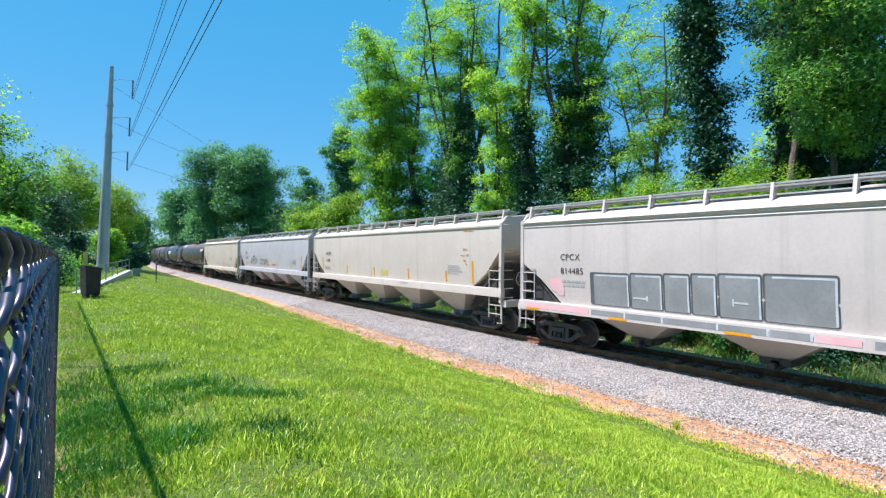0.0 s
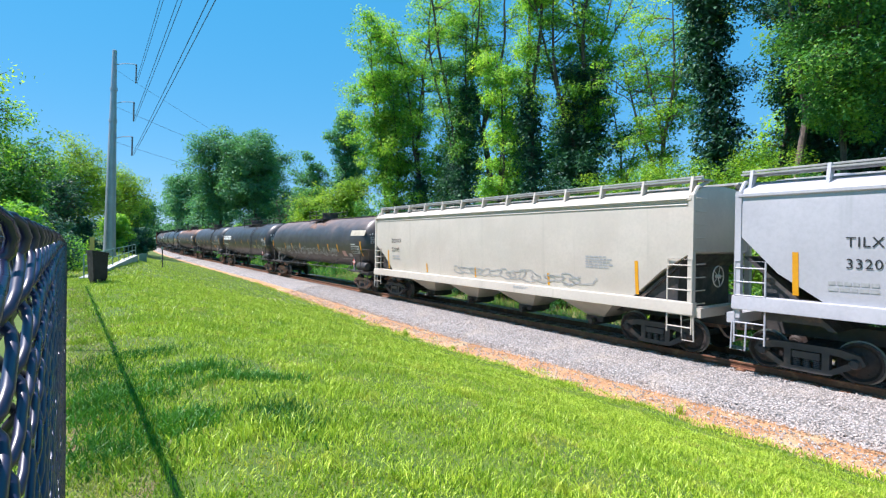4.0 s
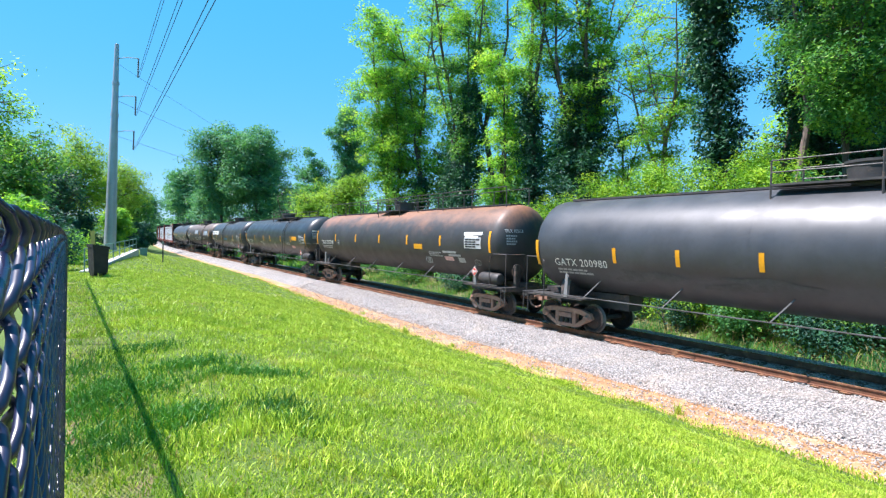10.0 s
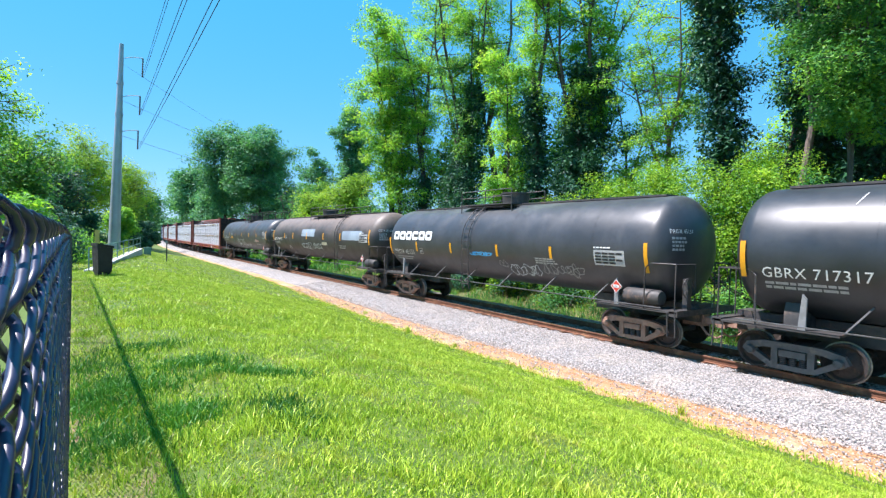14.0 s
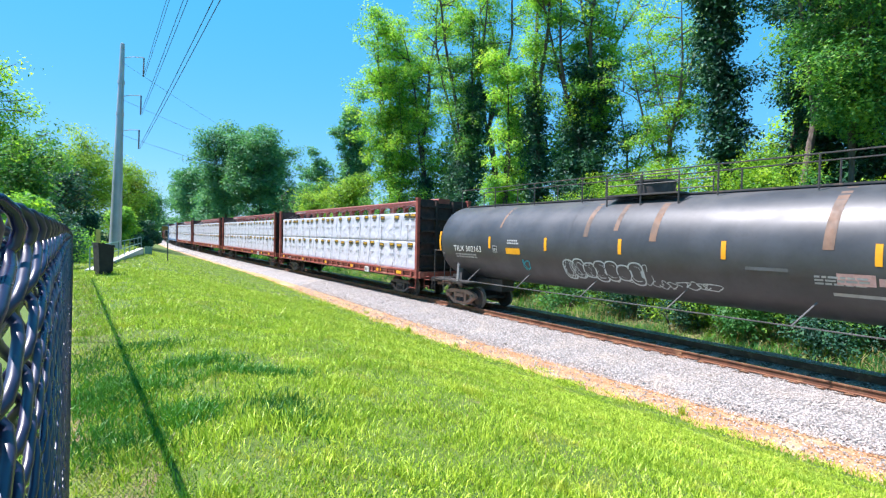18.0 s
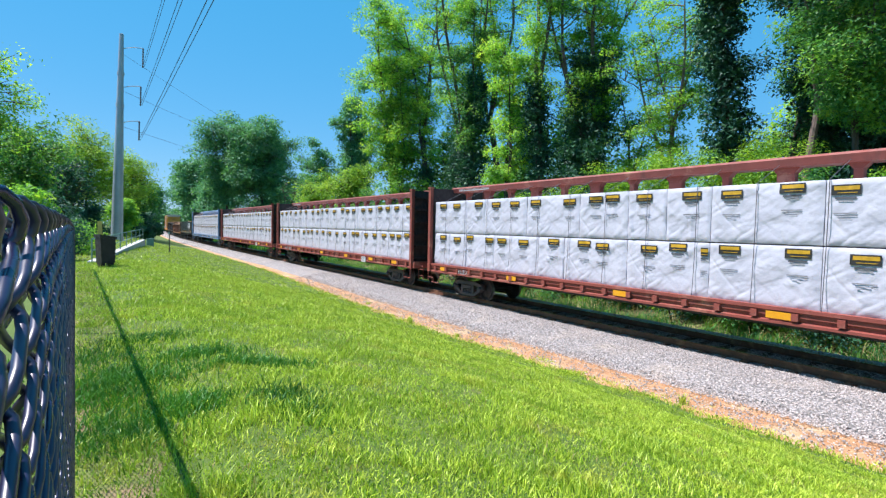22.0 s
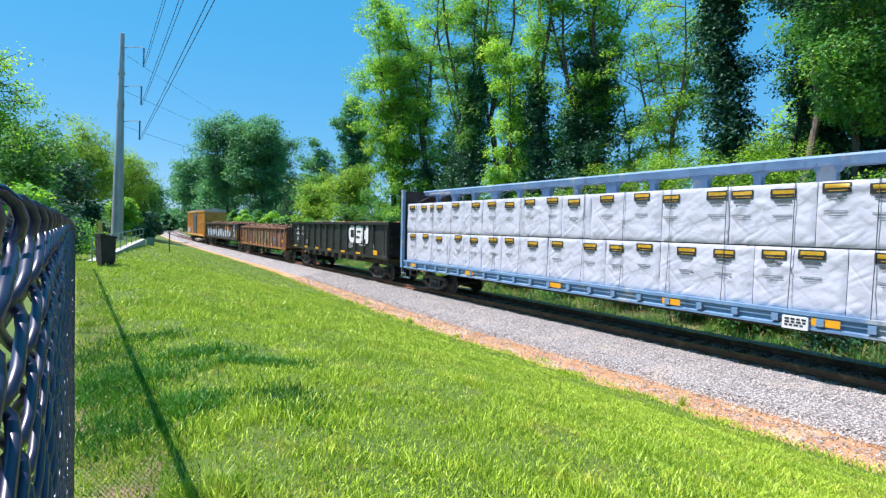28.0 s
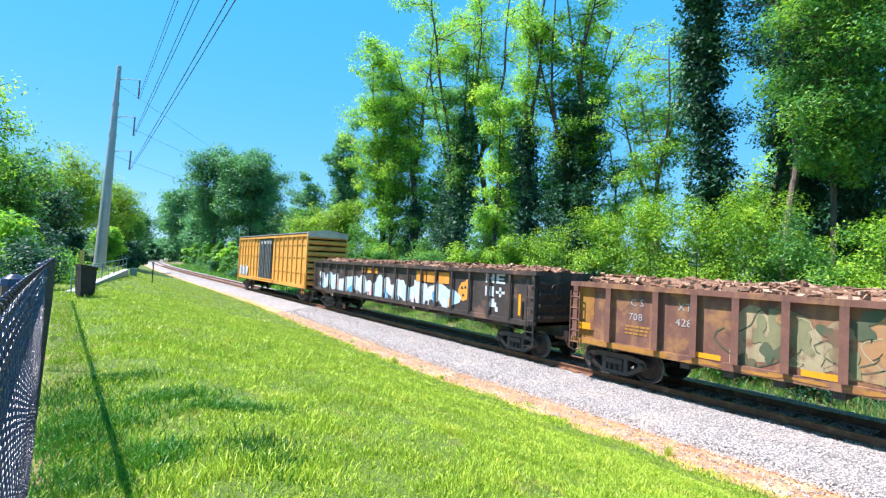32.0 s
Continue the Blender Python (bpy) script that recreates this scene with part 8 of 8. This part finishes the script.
# low growth under the tall row, where the wood is open at its foot
for i, (x, y, h, s) in enumerate(((27.5, 40.0, 4.5, 2.6), (28.5, 34.5, 4.2, 2.6), (29.0, 29.5, 4.5, 2.6), (29.5, 45.0, 5.0, 2.8), (30.0, 51.0, 5.5, 3.0), (32.0, 24.0, 4.8, 2.8), (31.0, 18.5, 4.8, 2.6), (31.5, 57.0, 6.0, 3.2), (33.0, 64.0, 6.5, 3.4))):
    shrub("shrub", x, y, -0.2, h, s, 190 + i, leaf_mid, "shaded undergrowth at the foot of the tall trees", 3200, (0.25, 0.5))

# sun or shade on each bush is put into its leaf colour
for i, (x, y, h, s) in enumerate(((-2.4, 31.0, 3.0, 1.4), (-3.4, 36.0, 3.6, 1.8), (-2.6, 42.0, 3.4, 1.8), (-0.8, 57.0, 3.0, 1.8), (-4.5, 29.0, 3.8, 1.8), (-6.5, 43.0, 4.5, 2.4), (4.2, 74.0, 3.2, 2.2), (6.0, 88.0, 3.4, 2.4))):
    shrub("shrub", x, y, 0.9, h, s, 210 + i, leaf_bright if i in (0, 1, 4) else leaf_dark, "dense green bush beyond the fence", 3500, (0.15, 0.34) if y < 50 else (0.25, 0.5))
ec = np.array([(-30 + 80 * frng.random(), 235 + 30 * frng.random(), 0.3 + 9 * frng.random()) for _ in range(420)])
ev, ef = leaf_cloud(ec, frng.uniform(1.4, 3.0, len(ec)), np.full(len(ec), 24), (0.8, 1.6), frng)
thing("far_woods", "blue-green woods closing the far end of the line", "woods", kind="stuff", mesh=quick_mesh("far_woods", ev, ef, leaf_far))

# rank growth beside the far stretch of the track
wq = []
while len(wq) < 7000:
    y = 46 + 110 * wrng.random() ** 1.4
    wq.append((track_x(y) + 2.6 + 5.5 * wrng.random(), y, -0.5))
wq = np.array(wq)
wq[:, 2] = [ground_z(q[0], q[1]) - 0.02 for q in wq]
blades("tall_weeds", wq, wrng.uniform(0.25, 0.9, len(wq)), wrng.uniform(0.03, 0.08, len(wq)), wrng, leaf_mid, "tall rank weeds beside the bending track", 0.8)
for i, (x, y, h, s) in enumerate(((19.6, 60.0, 2.2, 1.5), (19.8, 69.0, 2.6, 1.6), (20.0, 80.0, 2.6, 1.8), (20.4, 91.0, 3.0, 2.0), (21.0, 103.0, 3.0, 2.0), (21.6, 116.0, 3.4, 2.2), (23.5, 132.0, 3.6, 2.4), (26.0, 150.0, 4.0, 2.8), (20.0, 214.0, 6.5, 5.0), (12.0, 208.0, 6.5, 5.0), (28.0, 218.0, 7.0, 5.0))):
    shrub("shrub", x, y, -0.5, h, s, 230 + i, leaf_mid if i % 2 else leaf_far, "green bush at the edge of the far track", 2400 if y < 200 else 3200, (0.22, 0.45) if y < 200 else (0.7, 1.3))

# ---- pole and wires ----
steel_m = surf("galvanised_steel", (0.42, 0.45, 0.48), (0.34, 0.37, 0.40), 0.7, 0.5, 0.55, 0.1, streak=(0.52, 0.54, 0.56), streak_amount=0.5)
wire_m = surf("wire", (0.06, 0.07, 0.08), None, 3, 0.6, 0.3, 0)
insul_m = surf("insulator", (0.10, 0.11, 0.13), None, 3, 0.4, 0, 0)
PX, PY = 1.15, 50.2
pole = thing("utility_pole", "tall tapered grey steel power-line pole on the lawn", "utility pole", pose(PX - 0.03, PY, 0, 0, 1.5, 0))
bm = bmesh.new()
lathe(bm, [(1.3, 0.5), (1.75, 0.5), (1.76, 0.44), (7, 0.36), (12, 0.27), (18.4, 0.16), (18.45, 0.05)], "z", (0, 0, 0), 12)
part("shaft", bm, steel_m, pole)
for h in (7.0, 12.6, 15.2):
    bm = bmesh.new()
    r = 0.45 - h * 0.0125
    lathe(bm, [(h - 0.12, r + 0.012), (h + 0.12, r + 0.008)], "z", (0, 0, 0), 12)
    part("joint_band", bm, steel_m, pole, "darker steel joint band")
arms = []
for h, out in ((17.5, 1.55), (14.3, 1.45), (11.4, 1.4)):
    bm = bmesh.new()
    tube(bm, [(0.1, 0, h - 0.25), (out * 0.5, 0, h), (out, 0, h + 0.1)], 0.032, 6)
    arm = part("davit_arm", bm, steel_m, pole)
    bm = bmesh.new()
    lathe(bm, [(z, 0.075 if k % 2 else 0.04) for k, z in enumerate(np.linspace(h - 1.5, h + 0.1, 17))], "z", (out, 0, 0), 8)
    part("insulator", bm, insul_m, arm, "dark ribbed insulator string")
    arms.append((PX - 0.03 + out + 0.026 * h, PY, h - 1.5 - 0.026 * out))


def cable(a, b, sag, r, label):
    n = 24
    bm = bmesh.new()
    tube(bm, [(a[0] + (b[0] - a[0]) * i / n, a[1] + (b[1] - a[1]) * i / n, a[2] + (b[2] - a[2]) * i / n - 4 * sag * (i / n) * (1 - i / n)) for i in range(n + 1)], r, 4)
    me = finish("power_line", bm, wire_m)
    thing("power_line", label, "cable", mesh=me, group="power lines")


LINE = "thin dark power-line wire strung from the steel pole"
for k, p in enumerate(arms):
    for dx in (-0.17, 0.17):
        cable((p[0] + dx * 0.3, p[1], p[2]), (p[0] + 0.3 + dx, -62, p[2] + 2.5), 0.8, 0.014, LINE)
for h, dx, end in ((16.8, 0.1, (52, 118, 13)), (13.8, 0.1, (60, 112, 11.5)), (10.9, 0.1, (60, 108, 9.5))):
    cable((PX + dx + 0.026 * h, PY, h), end, 1.2, 0.013, LINE)

# ---- chain-link fence ----
vinyl_m = surf("black_vinyl", (0.013, 0.014, 0.045), (0.019, 0.018, 0.055), 5, 0.34, 0.0, 0.0)
vinyl_m.node_tree.nodes["Principled BSDF"].inputs["Specular IOR Level"].default_value = 0.75
FX0, FSL, FTOP, FH = -0.019, -0.032, 2.997, 1.2
WIRE = 0.0020


def fence_x(y):
    return FX0 + FSL * y


def fence_top(y):
    return FTOP - 0.012 * max(0, y - 1.5)


fence = thing("chain_link_fence", "low black vinyl-coated chain-link fence along the lawn", "fence")
Y0, Y1, P = -0.8, 19.2, 0.0355
nw = int((Y1 - Y0) / P)
rowsn = 46
dz = FH / rowsn
V, F = [], []
for k in range(nw):
    yk = Y0 + k * P
    ring, fine = (9, 6) if 0.0 < yk < 0.9 else (5, 3) if 0.0 < yk < 2.4 else (3, 2) if 0.0 < yk < 4.5 else (3, 1)
    # one flattened spiral, hooked into the next at every turn
    pts = []
    for q in range(rowsn * fine + 1):
        ph = math.pi * (q / fine + k)
        y = yk + P * 0.5 - P * 0.56 * max(-1, min(1, math.cos(ph) * 1.12))
        pts.append(Vector((fence_x(y) - 0.0042 * max(-1, min(1, math.sin(ph) * 1.5)) + 0.002 * noise.noise((yk * 6, q / fine * 0.4, 3)), y, fence_top(y) - q / fine * dz)))
    # ends bent over in knuckles along the top
    if k % 2:
        p = pts[0]
        pts = [p + Vector((0.006 * math.cos(a), -0.007 + 0.007 * math.cos(a + 0.6), 0.003 + 0.0085 * math.sin(a))) for a in np.linspace(-1.2, math.pi * 0.95, 8)] + pts
    b = len(V)
    for i, p in enumerate(pts):
        d = (pts[min(i + 1, len(pts) - 1)] - pts[max(i - 1, 0)]).normalized()
        u = Vector((1, 0, 0)) if abs(d.x) < 0.85 else Vector((0, 1, 0))
        w = d.cross(u).normalized()
        u = w.cross(d)
        for a in range(ring):
            q = 2 * math.pi * a / ring
            V.append(p + (u * math.cos(q) + w * math.sin(q)) * WIRE)
    for i in range(len(pts) - 1):
        for a in range(ring):
            F.append((b + i * ring + a, b + i * ring + (a + 1) % ring, b + (i + 1) * ring + (a + 1) % ring, b + (i + 1) * ring + a))
part("mesh_fabric", quick_mesh("mesh_fabric", np.array([tuple(v) for v in V]), F, vinyl_m, True), None, fence, "glossy black woven wire diamonds")
bm = bmesh.new()
tube(bm, [(fence_x(y) - 0.038, y, fence_top(y) - 0.06) for y in np.linspace(Y0, Y1, 9)], 0.021, 10)
part("top_rail", bm, vinyl_m, fence)
for y in (-1.0, 1.9, 4.8, 7.7, 10.6, 13.5, 16.4, 19.15):
    bm = bmesh.new()
    tube(bm, [(fence_x(y) - 0.036, y, fence_top(y) - FH - 0.15), (fence_x(y) - 0.036, y, fence_top(y) - 0.02)], 0.028, 10)
    lathe(bm, [(fence_top(y) - 0.02, 0.034), (fence_top(y) + 0.0, 0.03), (fence_top(y) + 0.012, 0.012)], "z", (fence_x(y) - 0.036, y, 0), 10)
    part("post", bm, vinyl_m, fence)

# ---- bin, steps and sign at the far end of the fence ----
brown_m = surf("brown_bin", (0.02, 0.014, 0.013), (0.013, 0.01, 0.01), 2, 0.6, 0, 0.1)
conc_m = surf("concrete", (0.52, 0.52, 0.5), (0.42, 0.42, 0.40), 1.5, 0.9, 0, 0.3, streak=(0.3, 0.3, 0.28))
paint_m = surf("green_grey_paint", (0.14, 0.27, 0.24), (0.1, 0.2, 0.18), 2, 0.5, 0.1, 0.1)
wood_m = surf("weathered_post", (0.62, 0.46, 0.12), (0.45, 0.33, 0.1), 3, 0.9, 0, 0.4)
sign_m = surf("sign_grey", (0.45, 0.47, 0.47), None, 3, 0.5, 0.4, 0.05)
bz = ground_z(0.15, 20.3)
bin_ = thing("litter_bin", "dark brown square litter bin with a sloped lid on the grass", "litter bin", pose(0.15, 20.3, bz, 0, 0, 20))
bm = bmesh.new()
prism(bm, [(-0.2, 0.14), (0.2, 0.14), (0.23, 0.92), (-0.23, 1.0)], "y", -0.22, 0.22)
part("body", bm, brown_m, bin_)
bm = bmesh.new()
prism(bm, [(-0.25, 1.0), (0.25, 0.92), (0.25, 1.0), (-0.25, 1.09)], "y", -0.25, 0.25)
part("lid", bm, brown_m, bin_)
for dx in (-0.13, 0.13):
    bm = bmesh.new()
    bx(bm, dx - 0.06, dx + 0.06, -0.15, 0.15, -0.05, 0.15)
    part("foot", bm, brown_m, bin_)
bm = bmesh.new()
bx(bm, -0.07, 0.07, -0.07, 0.07, -0.3, 1.55)
post = thing("wooden_post", "short weathered yellowish wooden post behind the bin", "post", pose(0.0, 22.3, ground_z(0, 22.3)), mesh=finish("wooden_post", bm, wood_m))
steps = thing("stairway", "pale concrete stair wall with a thin metal handrail", "stairway", kind="structure")
A, B = Vector((-0.25, 22.8, 1.36)), Vector((2.75, 45.5, 1.5))
bm = bmesh.new()
d = (B - A)
nrm = Vector((-d.y, d.x, 0)).normalized() * 0.16
for lo, hi in ((A, B),):
    q = [lo - nrm, lo + nrm, hi + nrm, hi - nrm]
    v = [bm.verts.new(p + Vector((0, 0, h))) for h in (-0.6, 0.16) for p in q]
    for s in ((0, 1, 2, 3), (4, 7, 6, 5), (0, 4, 5, 1), (1, 5, 6, 2), (2, 6, 7, 3), (3, 7, 4, 0)):
        bm.faces.new([v[i] for i in s])
part("stair_wall", bm, conc_m, steps)
for k in range(8):
    bm = bmesh.new()
    p = A.lerp(B, (k + 0.5) / 8) + Vector((-0.9, 0, -0.1 - 0.13 * (7 - k) * 0.5))
    bx(bm, p.x - 0.9, p.x + 0.85, p.y - 1.35, p.y + 1.35, p.z - 0.5, p.z)
    part("step", bm, conc_m, steps)
for h in (0.55, 0.98):
    bm = bmesh.new()
    tube(bm, [A + Vector((0, 0, h)), B + Vector((0, 0, h))], 0.024, 6)
    part("handrail", bm, paint_m, steps, "thin green-grey pipe rail")
for k in range(9):
    bm = bmesh.new()
    p = A.lerp(B, k / 8)
    tube(bm, [p + Vector((0, 0, 0.1)), p + Vector((0, 0, 1.0))], 0.024, 6)
    part("baluster", bm, paint_m, steps)
bm = bmesh.new()
bx(bm, -0.25, 0.25, -0.2, 0.2, -0.1, 0.55)
bx(bm, -0.27, 0.27, -0.22, 0.22, 0.55, 0.6)
thing("utility_cabinet", "small green-grey metal utility cabinet at the top of the steps", "cabinet", pose(3.3, 46.6, ground_z(3.3, 46.6)), mesh=finish("utility_cabinet", bm, paint_m))
sign = thing("marker_post", "thin dark marker post standing in the lawn", "post", pose(4.15, 41.5, ground_z(4.15, 41.5), 0, 0, -30))
bm = bmesh.new()
bx(bm, -0.03, 0.03, -0.03, 0.03, -0.1, 1.5)
part("stake", bm, wire_m, sign)
bm = bmesh.new()
bx(bm, -0.07, 0.07, -0.04, -0.03, 1.3, 1.5)
part("marker_plate", bm, sign_m, sign)

# ---- sleepers and tie plates under the rails ----
def build_tie(b):
    prism(b, [(-0.115, -0.36), (0.115, -0.36), (0.115, -0.195), (0.1, -0.178), (-0.1, -0.178), (-0.115, -0.195)], "x", -1.3, 1.3)


def build_plate(b):
    bx(b, -0.19, 0.19, -0.1, 0.1, -0.205, -0.171)
    for dx in (-0.085, 0.085):
        for dy in (-0.05, 0.05):
            bx(b, dx - 0.014, dx + 0.014, dy - 0.012, dy + 0.012, -0.172, -0.15)


trng = np.random.default_rng(19)
for k in range(290):
    y = -18 + k * 0.54 + trng.normal() * 0.02
    at = pose(track_x(y) + trng.normal() * 0.02, y, trng.uniform(-0.03, -0.022), 0, 0, trng.normal() * 0.7)
    part("sleeper", shared("sleeper", build_tie, tie_m), None, track, at=at)
for k in range(100):
    y = -10 + k * 0.54
    part("tie_plate", shared("tie_plate", build_plate, rail_m), None, track, at=pose(TX - 0.753, y, 0.0))

# ---- what moves ----
def motions():
    for car, y0 in zip(TRAIN, MID):
        rows = []
        for k in range(0, 33):
            y = y0 - SPEED * k
            turn = -math.degrees(math.atan2(track_x(y + 7) - track_x(y - 7), 14))
            rows.append((k, pose(track_x(y), y, 0, 0, 0, turn)))
        walk(car, rows)
    step = math.degrees(SPEED / FPS / 0.442)
    for ws, yw in WHEELS:
        y0 = MID[TRAIN.index(ws.parent)] + yw
        # the wheels roll step by step while their car is anywhere near
        k0 = max(0, round((y0 - 120) / SPEED * FPS))
        k1 = min(frame(CLIP) - 1, round((y0 + 40) / SPEED * FPS))
        ks = sorted({0, frame(CLIP) - 1} | set(range(k0, max(k0, k1) + 1)))
        walk(ws, [(k / FPS, pose(0, yw, 0.442, step * min(max(k, k0), max(k0, k1)), 0, 0)) for k in ks])


motions()
